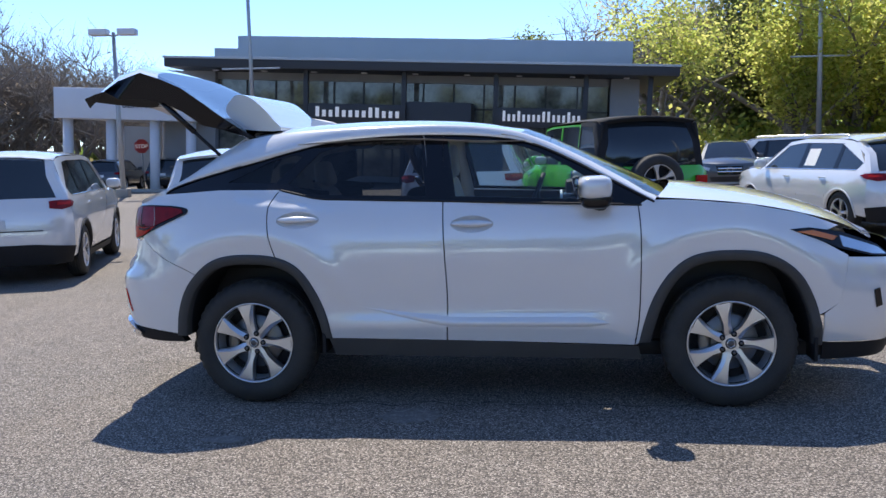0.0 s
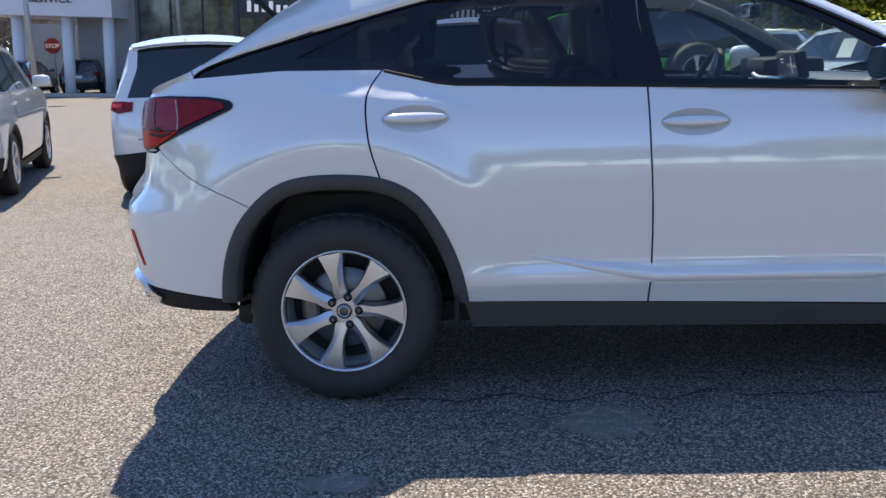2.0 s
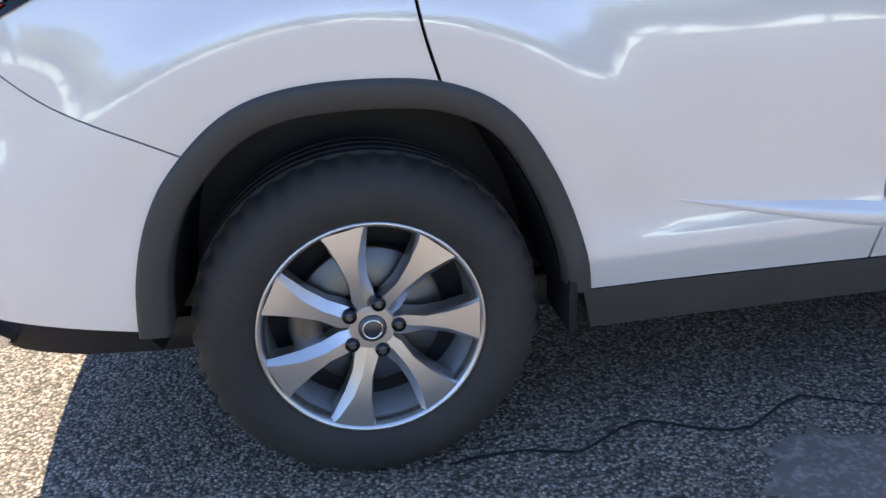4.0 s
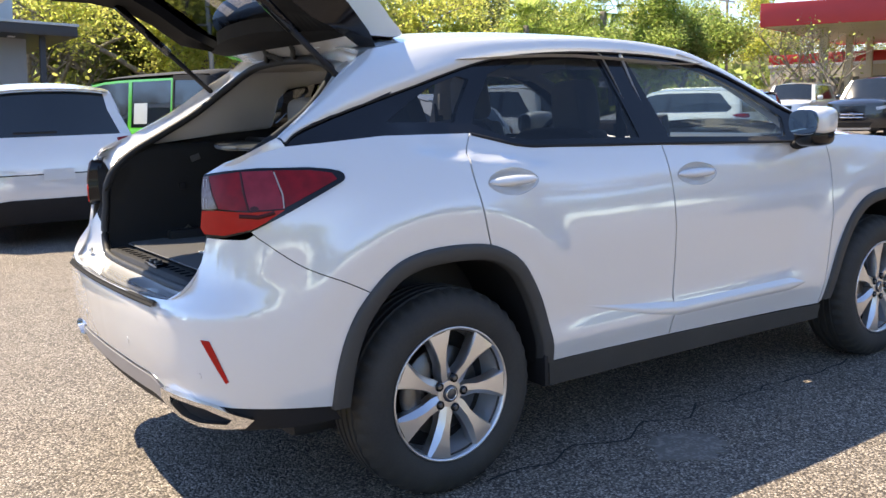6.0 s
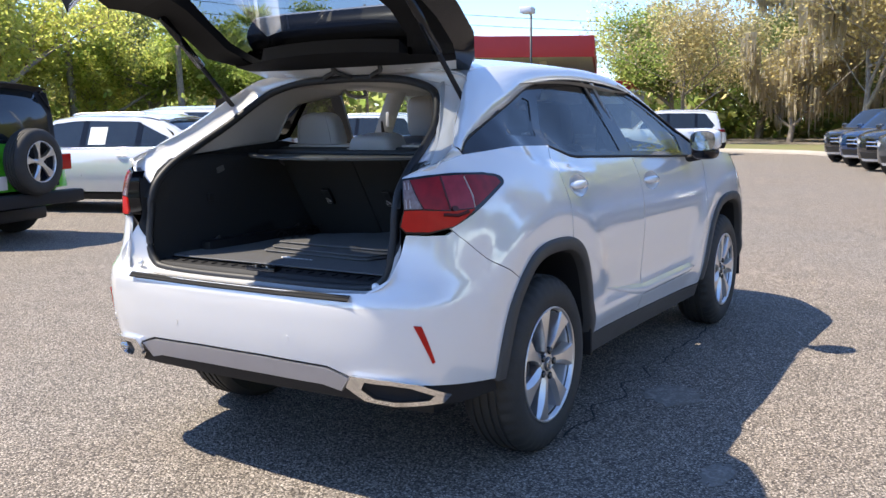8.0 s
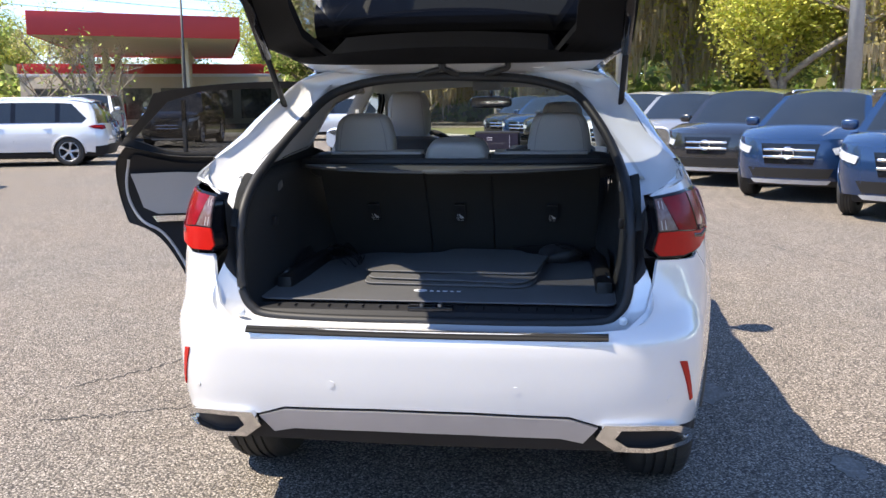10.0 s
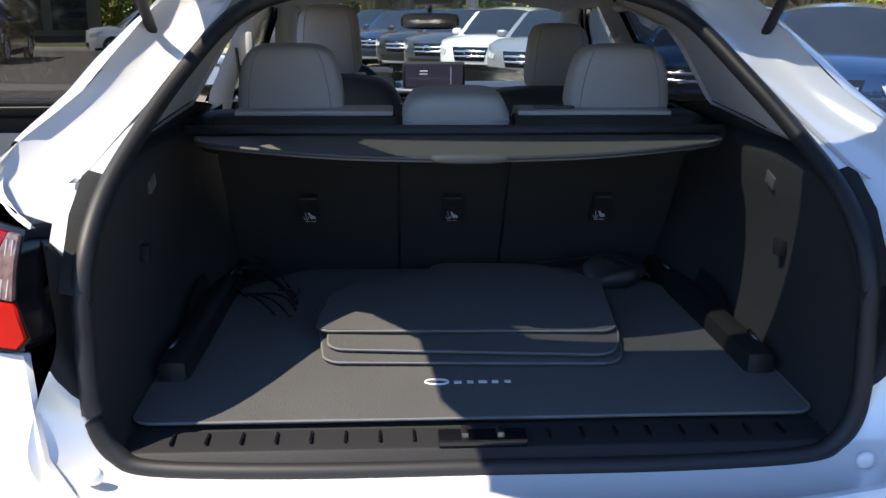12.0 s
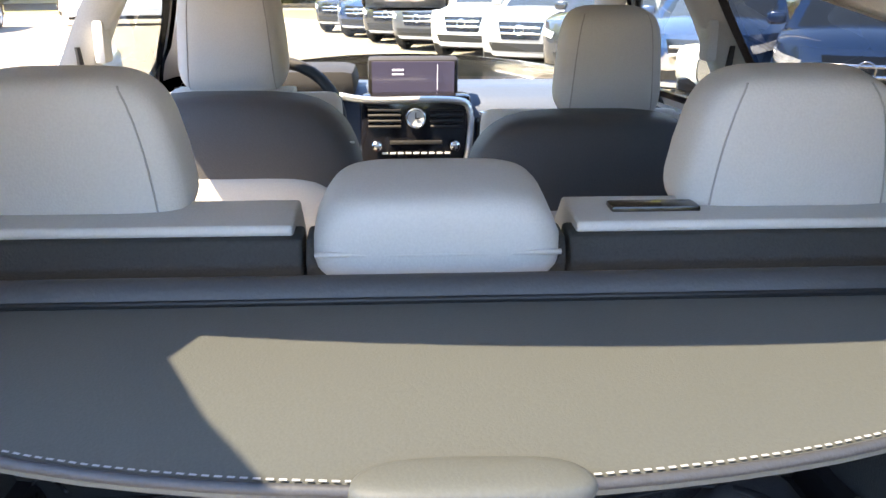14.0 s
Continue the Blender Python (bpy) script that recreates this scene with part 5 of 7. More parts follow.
        mesh("seat_mark", [at(a, b, 0.002) for a, b in ((-0.006, 0.50), (-0.002, 0.53), (0.004, 0.40), (0.013, 0.34), (0.015, 0.22), (0.002, 0.20))], [(0, 1, 2, 3, 4, 5)], MARK, plate, smooth=False)
        for a0, a1 in ((-0.013, -0.002), (0.001, 0.013)):
            tube("anchor_mark", [at(a0, 0.09, 0.002), at(a1, 0.09, 0.002)], 0.0010, MARK, plate, sides=4)
    # luggage cover
    tube("cover_roller", [(-0.072, y, 1.250) for y in (-0.615, -0.3, 0, 0.3, 0.615)], 0.019, SEATBACK, car, sides=14)
    tube("cover_edge", [(-0.092, y, 1.251) for y in (-0.60, 0, 0.60)], 0.003, SEAL, car)
    edge = smooth2([(-0.58, -0.14), (-0.555, -0.215), (-0.46, -0.285), (-0.24, -0.375), (0.0, -0.405), (0.24, -0.375), (0.46, -0.285), (0.555, -0.215), (0.58, -0.14)], 6)
    sheet = lambda u, v, d=0: Vector((v, u, 1.248 - 0.006 * smoothstep((-0.2 - v) / 0.25) - d))
    cover = panel("cover_sheet", [(0.59, -0.095)] + edge[::-1] + [(-0.59, -0.095)], sheet, VINYL, car, 0.05, 0.007)
    blob("cover_tab", (0.050, 0.152, 0.020), (-0.396, 0, 1.243), VINYL, car, 3.4, shape=lambda v: Vector((v.x, v.y * (1 - 0.16 * smoothstep((v.x + 0.01) / 0.04)), v.z * (1 - 0.3 * smoothstep(v.x / 0.03)))), n=36, m=14)
    tube("cover_hem", [sheet(u, v, -0.001) for u, v in edge], 0.004, SEATBACK, cover)
    inner_edge = [(u * 0.99, v + 0.009) for u, v in edge]
    dots = []
    for (a, b), (c, d) in zip(inner_edge, inner_edge[1:]):
        k = max(1, int(math.hypot(c - a, d - b) / 0.0075))
        dots += [(a + (c - a) * i / k, b + (d - b) * i / k) for i in range(k)]
    verts, faces = [], []
    for (u, v), (u2, v2) in zip(dots, dots[1:]):
        p, q = sheet(u, v, -0.0022), sheet(u2, v2, -0.0022)
        q = p.lerp(q, 0.62)
        side = (q - p).cross(Vector((0, 0, 1))).normalized() * 0.0011
        k = len(verts)
        verts += [p - side, q - side, q + side, p + side]
        faces.append((k, k + 1, k + 2, k + 3))
    mesh("cover_stitching", verts, faces, STITCH, cover, smooth=False)
    # front seats
    for s, lift in ((1, 0.02), (-1, -0.02)):
        y = 0.37 * s
        top = 1.315 if s > 0 else 1.275
        back = blob("front_seat_back", (0.20, 0.55, 0.80), (1.0, y, top - 0.40), SEATBACK, car, 4.2, (0, -5, 0), n=32, m=22)
        blob("back_panel", (0.06, 0.47, 0.56), (0.925, y, (1.165 if s > 0 else 1.09) - 0.28), LEATHER, back, 5.0, (0, -5, 0), n=28, m=18)
        tube("back_seam", [(0.925 - 0.012 * (1 - abs(k)), y + 0.25 * k, top - 0.075 - 0.02 * k * k) for k in np.linspace(-1, 1, 13)], 0.002, STITCH, back, sides=5)
        seat_profile("front_seat_face", [(1.08, 0.60), (1.04, 1.285 + lift), (1.10, 1.285 + lift), (1.20, 1.0), (1.24, 0.60)], y - 0.22, y + 0.22, LEATHER, back, 0.03)
        hy, hz = (0.372, 1.405 + lift) if s > 0 else (-0.42, 1.385 + lift)
        slim = lambda v: Vector((v.x, v.y * (1 - 0.16 * (v.z / 0.235 + 0.5)), v.z))
        hr = blob("front_headrest", (0.13, 0.235, 0.235), (1.06, hy, hz), LEATHER, car, 4.6, (0, -6, 0), shape=slim, n=32, m=20)
        headrest_seam(hr, (0.13, 0.235, 0.235), (1.06, hy, hz), 4.6, -6, slim)
        rbox("headrest_skirt", (0.09, 0.25, 0.02), (1.05, hy, hz - 0.12), LEATHER, hr, 0.006)
        rbox("front_seat_base", (0.52, 0.5, 0.22), (1.35, y, 0.62), LEATHER, car, 0.05)
    rbox("centre_console", (1.0, 0.24, 0.30), (1.55, 0, 0.68), DARK, car, 0.03)
    tube("gear_lever", [(1.62, 0.03, 0.82), (1.62, 0.03, 0.95)], [0.014, 0.022], LEATHER, car)
    # dashboard
    seat_profile("dashboard", [(1.92, 0.75), (1.93, 1.10), (1.97, 1.17), (2.05, 1.21), (2.36, 1.195), (2.44, 1.16), (2.4, 0.75)], -0.70, 0.70, DASH, car, 0.03)
    rbox("dash_cowl", (0.30, 0.42, 0.10), (2.03, 0.36, 1.225), DARK, car, 0.04)
    rbox("dash_line", (0.012, 0.42, 0.012), (1.925, -0.44, 1.135), CHROME, car, 0.004)
    rbox("dash_panel", (0.02, 0.44, 0.10), (1.927, -0.44, 1.07), GLOSSBLACK, car, 0.006)
    stack = rbox("centre_panel", (0.10, 0.34, 0.28), (1.91, -0.03, 1.06), GLOSSBLACK, car, 0.02)
    tube("stack_trim", spline([(1.855, 0.20, 1.20), (1.855, 0.10, 1.185), (1.855, -0.14, 1.185), (1.855, -0.195, 1.15), (1.855, -0.19, 1.02), (1.855, -0.165, 0.92)], 5), 0.011, ALLOY, stack)
    for y in (0.065, -0.125):
        for k in range(4):
            rbox("vent_slat", (0.012, 0.10, 0.006), (1.857, y, 1.155 - 0.017 * k), DARK, stack, 0.002, (0, 25, 0))
    c = Vector((1.854, -0.03, 1.13))
    loft("clock_rim", [[c + Vector((dx, r * math.sin(t), r * math.cos(t))) for r, dx in ((0.024, -0.002), (0.027, -0.008), (0.031, -0.006), (0.033, 0.004))] for t in np.linspace(0, math.tau, 29)], CHROME, stack)
    mesh("clock_face", [c + Vector((-0.001, 0.025 * math.sin(t), 0.025 * math.cos(t))) for t in np.linspace(0, math.tau, 25)[:-1]], [tuple(range(24))], SILVER, stack, smooth=False)
    rbox("clock_hand", (0.002, 0.003, 0.02), c + Vector((-0.004, 0, 0.008)), GLOSSBLACK, stack, 0)
    rbox("clock_hand", (0.002, 0.014, 0.003), c + Vector((-0.004, -0.006, 0)), GLOSSBLACK, stack, 0)
    for y in (0.09, -0.15):
        loft("radio_knob", [[Vector((1.852 + dx, y + r * math.sin(t), 1.045 + r * math.cos(t))) for r, dx in ((0.0, -0.012), (0.013, -0.012), (0.017, 0.0))] for t in np.linspace(0, math.tau, 19)], CHROME, stack)
    rbox("disc_slot", (0.006, 0.16, 0.012), (1.857, -0.03, 1.055), SEAL, stack, 0.002)
    for k in range(9):
        rbox("radio_key", (0.006, 0.018, 0.006), (1.857, 0.065 - 0.024 * k, 1.022), SILVER, stack, 0.001)
        rbox("climate_key", (0.006, 0.018, 0.006), (1.857, 0.065 - 0.024 * k, 0.975), SILVER, stack, 0.001)
    rbox("hazard_key", (0.006, 0.03, 0.02), (1.857, 0.10, 0.985), RED, stack, 0.002)
    shell = rbox("display_housing", (0.05, 0.28, 0.125), (1.96, -0.025, 1.245), DARK, car, 0.015, (0, -12, 0))
    rbox("display_screen", (0.004, 0.255, 0.10), (1.935, -0.025, 1.245), SCREEN, shell, 0.0, (0, -12, 0))
    for k in range(5):
        rbox("display_mark", (0.003, 0.035, 0.005), (1.9275 + 0.004 * k, 0.022, 1.268 - 0.013 * k), SCREENBAR, shell, 0, (0, -12, 0))
    rbox("display_mark", (0.003, 0.002, 0.08), (1.932, -0.10, 1.245), SCREENBAR, shell, 0, (0, -12, 0))
    # steering wheel
    M = pose(1.66, 0.37, 1.14, 0, -68, 0)
    ring = [M @ Vector((0.185 * math.cos(t), 0.185 * math.sin(t), 0)) for t in np.linspace(0, math.tau, 33)[:-1]]
    w = tube("steering_wheel", ring, 0.017, DARK, car, closed=True)
    blob("wheel_boss", (0.05, 0.17, 0.13), (1.68, 0.37, 1.13), DARK, w, 3)
    for a in (0.0, math.pi, -math.pi / 2):
        tube("wheel_spoke", [M @ Vector((0.06 * math.cos(a), 0.06 * math.sin(a), -0.01)), M @ Vector((0.18 * math.cos(a), 0.18 * math.sin(a), 0))], 0.014, SILVER, w)
    mir = blob("inside_mirror", (0.05, 0.25, 0.07), (1.76, 0.0, 1.485), GLOSSBLACK, car, 4)
    rbox("mirror_pane", (0.004, 0.225, 0.052), (1.734, 0.0, 1.485), CHROME, mir, 0.002)
    tube("mirror_arm", [(1.77, 0, 1.50), (1.80, 0, 1.58)], 0.01, GLOSSBLACK, mir)


build_inside()


# ---- loose things in the boot ----
def build_mats():
    def mat_at(name, outline, z, thick=0.009, label=""):
        for d in (0.022, 0.008):   # corners worn round
            cut = []
            for p, q in zip(outline, outline[1:] + outline[:1]):
                f = min(0.3, d / math.hypot(q[0] - p[0], q[1] - p[1]))
                cut += [(p[0] + (q[0] - p[0]) * k, p[1] + (q[1] - p[1]) * k) for k in (f, 1 - f)]
            outline = cut
        ob = panel(name, outline, lambda u, v, d=0: Vector((v, u, z - d + 0.0015 * math.sin(14 * u) * math.cos(11 * v))), MATCARPET, None, 0.04, thick)
        tube("mat_binding", [Vector((v, u, z - thick * 0.4)) for u, v in dense(outline, 0.04)], 0.0032, BINDING, ob, closed=True, sides=6)
        return tagged(ob, label, "floor mat", "car mats in the boot")
    liner = mat_at("boot_mat", [(-0.605, -0.675), (0.605, -0.675), (0.615, -0.3), (0.585, -0.05), (0.545, 0.10), (0.40, 0.27), (-0.38, 0.27), (-0.545, 0.10), (-0.585, -0.05), (-0.615, -0.3)], 0.829, 0.007, "black carpet boot mat with a small woven badge")
    low = [(0.29, -0.43), (-0.30, -0.46), (-0.33, -0.36), (-0.36, 0.14), (-0.10, 0.20), (0.10, 0.20), (0.30, 0.06), (0.33, -0.1)]
    mat_at("car_mat", low, 0.840, label="black carpet floor mat lying flat on the boot mat")
    mid = [(0.285, -0.385), (-0.29, -0.44), (-0.33, -0.34), (-0.37, 0.08), (-0.28, 0.11), (-0.25, 0.20), (0.05, 0.22), (0.09, 0.10), (0.21, 0.07), (0.31, -0.02)]
    mat_at("car_mat", mid, 0.851, label="black carpet floor mat stacked askew on another mat")
    top = [(0.32, -0.305), (-0.325, -0.33), (-0.375, 0.09), (-0.28, 0.105), (-0.255, 0.19), (0.04, 0.215), (0.075, 0.11), (0.195, 0.075), (0.235, 0.0), (0.30, -0.03)]
    mat_at("car_mat", top, 0.862, label="black carpet floor mat with cut corners on the stack")
    # the badge of the boot mat: plain ring and bars
    for k, w in enumerate((0.014, 0.012, 0.016, 0.012, 0.012)):
        rbox("badge_bar", (0.010, w, 0.002), (-0.525, 0.028 - 0.024 * k, 0.8305), MARK, liner, 0)
    tube("badge_ring", [Vector((-0.525 + 0.012 * math.cos(t), 0.068 + 0.022 * math.sin(t), 0.8315)) for t in np.linspace(0, math.tau, 21)[:-1]], 0.0025, MARK, liner, closed=True, sides=5)
    # luggage net
    net = thing("luggage_net", "black elastic luggage net bundled on the boot floor", "net", (0.05, 0.47, 0.83))
    for k in range(9):
        a = [(0.16 * math.cos(k * 0.7 + t) * (0.5 + 0.5 * t), 0.09 * math.sin(k * 0.9 + 1.3 * t), 0.012 + 0.03 * abs(math.sin(2.1 * t + k))) for t in np.linspace(0, 2.2, 9)]
        tube("net_cord", spline(a, 3), 0.003, SEAL, net, sides=5)
    bag = thing("storage_pouch", "black fabric pouch crumpled beside the mats", "pouch", (0.12, -0.42, 0.83))
    blob("pouch_body", (0.16, 0.18, 0.055), (0, 0, 0.03), SEATBACK, bag, 2.6, shape=lambda v: v + Vector((0.01 * math.sin(60 * v.y), 0, 0.012 * math.sin(45 * v.x + 30 * v.y))), n=28, m=14)
    tube("pouch_strap", spline([(-0.05, -0.09, 0.03), (-0.02, -0.02, 0.065), (0.04, 0.06, 0.06), (0.02, 0.20, 0.05)], 5), 0.008, DARK, bag, flat=0.5)


build_mats()

# ---- other vehicles ----
CARGLASS = material("dark_car_glass", (0.012, 0.016, 0.02), 0.06, coat=0.6, var=0.3, scale=2, alt=(0.03, 0.036, 0.04))
DULLSILVER = material("dull_silver_paint", (0.30, 0.31, 0.33), 0.3, metal=0.4, coat=1.0, var=0.05)
PALELENS = material("head_lamp_lens", (0.62, 0.64, 0.67), 0.12, coat=1.0, var=0.6, scale=14, alt=(0.12, 0.13, 0.14))
PAPER = material("window_paper", (0.75, 0.75, 0.73), 0.7, var=0.1)
SOFTTOP = material("soft_top_cloth", (0.018, 0.018, 0.02), 0.85, var=0.4, scale=4, fine=0.4, fine_scale=200, bump=0.3)
PLATEWHITE = material("plate_white", (0.7, 0.7, 0.68), 0.5, var=0.1)


def skin(L, W, nose=0.5, tail=0.35, belt=1.02, roof=1.65, lean=0.26):
    """The flank of a car of that length and width, wrapped round its ends. Returns surface factory, u at nose and tail."""
    a, w = L / 2, W / 2
    pts = spline([(a, 0, 0), (a - 0.03, w * 0.35, 0), (a - nose * 0.28, w * 0.68, 0), (a - nose * 0.75, w * 0.90, 0), (a - nose * 1.6, w * 0.985, 0), (a * 0.3, w, 0), (-a * 0.4, w, 0), (-a + tail * 1.4, w * 0.985, 0),
                  (-a + tail * 0.6, w * 0.93, 0), (-a + tail * 0.18, w * 0.78, 0), (-a + 0.02, w * 0.45, 0), (-a, 0, 0)], 6)
    px, py = np.array([p.x for p in pts]), np.array([p.y for p in pts])
    arc = np.concatenate([[0], np.cumsum(np.hypot(np.diff(px), np.diff(py)))])
    at = 0.2 + float(np.interp(-0.2, -px, arc))
    table = [(0.2, 0.09), (0.35, 0.035), (0.5, 0.005), (0.7, 0.0), (0.85, 0.004), (belt - 0.06, 0.03), (belt, 0.065), (roof - 0.1, 0.065 + lean * 0.85), (roof + 0.1, 0.065 + lean * 1.3)]
    end = [(0.2, 0.10), (0.4, 0.02), (0.6, 0.0), (0.75, 0.01), (belt - 0.1, 0.05), (belt + 0.05, 0.12), (roof, 0.45)]

    def factory(side):
        def surface(u, z, d=0.0):
            sign = side
            if u < at - arc[-1]:
                u, sign = 2 * (at - arc[-1]) - u, -side
            if u > at:
                u, sign = 2 * at - u, -side
            s = at - u
            x, y = np.interp(s, arc, px), np.interp(s, arc, py)
            xa, ya = np.interp(s - 0.03, arc, px), np.interp(s - 0.03, arc, py)
            xb, yb = np.interp(s + 0.03, arc, px), np.interp(s + 0.03, arc, py)
            tx, ty = xb - xa, yb - ya
            if s < 0.03:
                tx, ty = 0, 1
            if s > arc[-1] - 0.03:
                tx, ty = 0, -1
            k = math.hypot(tx, ty)
            wgt = max(smoothstep((-a + tail * 1.2 - u) / (tail * 1.2)), smoothstep((u - a + nose * 1.1) / nose))
            e = (1 - wgt) * curve_at(table, z) + wgt * curve_at(end, z) + d
            return Vector((x - ty / k * e, (y + tx / k * e) * sign, z))
        return surface
    return factory, at, at - arc[-1]


def build_vehicle(name, label, paint, at, rz, L=4.7, W=1.90, H=1.66, wb=2.82, belt=1.03, boxy=0.0, trim=None, paper=False, group="parked cars", roof_paint=None, flare=0.0, R=0.355, lamps=True, off=0.0, spare=False, rake=0.0):
    v = thing(name, label, "car", (0, 0, 0), 0, group)
    roof_paint = roof_paint or paint
    fac, NO, TA = skin(L, W, 0.5 - 0.25 * boxy, 0.35 - 0.15 * boxy, belt, H, 0.26 - 0.16 * boxy)
    a = L / 2
    ax = (-wb / 2 + off, wb / 2 + off)
    xc = ax[1] - 0.28 - 0.25 * boxy
    xw = xc - 0.72 + 0.45 * boxy
    xr, xb = -a + 0.42 - 0.30 * boxy + rake, -a + 0.12
    zt = H - 0.115
    hood = belt + 0.03
    for side in (-1, 1):
        S = fac(side)
        arches = []
        for c in ax[::-1]:
            arches += [(c + (R + 0.05) * math.cos(t), max(0.30, R - 0.005 + (R + 0.05) * math.sin(t))) for t in np.linspace(0, math.pi, 11)]
        foot = 0.62 if spare else 0.32
        flank = [(-a + 0.30, foot)] + [(-a + 0.28, belt - 0.02), (xb + 0.35, belt), (0, belt - 0.005), (xc, belt - 0.02), (xc + 0.25, hood - 0.02), (a - 0.75, hood - 0.05), (a - 0.42, hood - 0.13), (a - 0.36, 0.30)]
        flank = flank + arches
        panel("flank", flank, S, paint, v, 0.16, 0.02)
        for c in ax:
            rows = []
            for t in np.linspace(-0.12, math.pi + 0.12, 14):
                q = [(c + r * math.cos(t), R - 0.005 + r * math.sin(t)) for r in (R + 0.052 + 0.03 * bool(trim), R + 0.03, R + 0.01)]
                rows.append([S(*q[0], -0.004), S(*q[0], -0.014 - flare), S(*q[1], -0.014 - flare), S(*q[2], 0.02)])
            loft("arch", rows, trim or paint, v)
            well = [[S(c + (R + 0.04) * math.cos(t), R + (R + 0.04) * math.sin(t), dd) for dd in (0.02, 0.3)] for t in np.linspace(0, math.pi, 10)]
            loft("wheel_well", well, SEAL, v)
            build_wheel(v, (c, (W / 2 - 0.13) * side, R), side, R, R * 0.66, 5, detail=False, half=0.105)
        panel("sill", [(ax[0] + R + 0.05, 0.32), (ax[1] - R - 0.05, 0.32), (ax[1] - R - 0.05, 0.22), (ax[0] + R + 0.05, 0.22)], lambda u, z, d=0: S(u, z, d - 0.004), DARK, v, 0.3, 0.05)
        # side windows
        q = xb + 0.36
        top = [(xw + 0.03, zt - 0.03), (xw - 0.35, zt + 0.005), (0.0, zt + 0.012), (xr + 0.5, zt - 0.005), (xr + 0.18, zt - 0.04)]
        glass = [(xc - 0.10, belt + 0.01)] + top + [(q - 0.12 - 0.2 * boxy, belt + 0.22 - 0.1 * boxy), (q - 0.2 * boxy, belt + 0.03)]
        posts = [xc - 0.10 - (xc - q) * f for f in (0.40, 0.74)]
        lo = belt + 0.02
        hi = lambda x: np.interp(x, [p[0] for p in top[::-1]], [p[1] for p in top[::-1]]) - 0.03
        panes = [[(xc - 0.16, lo), (xw + 0.02, zt - 0.065), (xw - 0.3, hi(xw - 0.3)), (posts[0] + 0.04, hi(posts[0] + 0.04)), (posts[0] + 0.04, lo)],
                 [(posts[0] - 0.04, lo), (posts[0] - 0.04, hi(posts[0] - 0.04)), (posts[1] + 0.035, hi(posts[1] + 0.035)), (posts[1] + 0.035, lo)],
                 [(posts[1] - 0.035, lo), (posts[1] - 0.035, hi(posts[1] - 0.035)), (xr + 0.42, hi(xr + 0.42) - 0.01), (q + 0.0 - 0.2 * boxy, lo + 0.10), (q + 0.1 - 0.2 * boxy, lo)]]
        side_frame = [(xc - 0.02, belt - 0.015)] + [(x, z + 0.03) for x, z in top] + [(xr + 0.02, zt - 0.06), (-a + 0.30, belt - 0.02)]
        lay = lambda u, z, d=0: S(u, z, d + 0.004)
        if spare:
            m = posts[1]
            panel("door_frame", [(xc - 0.02, belt - 0.015)] + [(x, z) for x, z in top if x > m] + [(m, hi(m) + 0.03), (m, belt - 0.015)], lay, paint, v, 0.16, 0.03, holes=panes[:2])
            panel("soft_top_side", [(m - 0.004, belt - 0.015), (m - 0.004, hi(m) + 0.06)] + [(x, z + 0.03) for x, z in top if x < m] + [(xr + 0.02, zt - 0.06), (-a + 0.30, belt - 0.02)], lay, roof_paint, v, 0.16, 0.03, holes=panes[2:])
        else:
            dlo = panes[0][:4] + panes[1][1:3] + panes[2][1:] + [panes[0][0]]
            dlo = [p for n, p in enumerate(dlo[:-1])]
            panel("side_frame", side_frame, lay, paint, v, 0.16, 0.03, holes=[dlo])
            for p in posts:
                panel("window_post", [(p - 0.05, lo - 0.005), (p - 0.05, hi(p) + 0.015), (p + 0.055, hi(p) + 0.015), (p + 0.055, lo - 0.005)], lambda u, z, d=0: S(u, z, d + 0.008), GLOSSBLACK, v, 0.3, 0.01)
            stroke("belt_strip", [(xc - 0.16, lo - 0.004), (posts[0], lo - 0.004), (q + 0.1, lo - 0.004)], S, 0.016, CHROME, v, lift=-0.004)
        for n, pane in enumerate(panes):
            w = panel("side_window", pane, lambda u, z, d=0: S(u, z, d + 0.012), CARGLASS, v, 0.3, 0.005)
        if paper:
            x0, x1 = posts[0] - 0.10, posts[0] - 0.42
            panel("window_paper", [(x0, lo + 0.05), (x0, lo + 0.33), (x1, lo + 0.33), (x1, lo + 0.05)], lambda u, z, d=0: S(u, z, d + 0.008), PAPER, v, 0.3, 0.003)
        for x in (posts[0] + 0.30, posts[1] + 0.24):
            loft("door_handle", [[S(x + t, belt - 0.11 + dz, -0.006 - 0.022 * math.sin(math.pi * (t + 0.1) / 0.2) * (dz == 0)) for dz in (-0.014, 0, 0.014)] for t in np.linspace(-0.1, 0.1, 6)], paint, v)
        for x in (posts[0] - 0.02, posts[1] + 0.02 if posts[1] > ax[0] + 0.35 else ax[0] + 0.38, xc - 0.05):
            stroke("door_gap", [(x, belt - 0.02), (x, 0.62), (x - 0.02, 0.36)], S, 0.007, SEAL, v, lift=-0.0015)
        blob("door_mirror", (0.12, 0.22, 0.15), (xc - 0.22, (W / 2 + 0.06) * side, belt + 0.10), paint, v, 3.2)
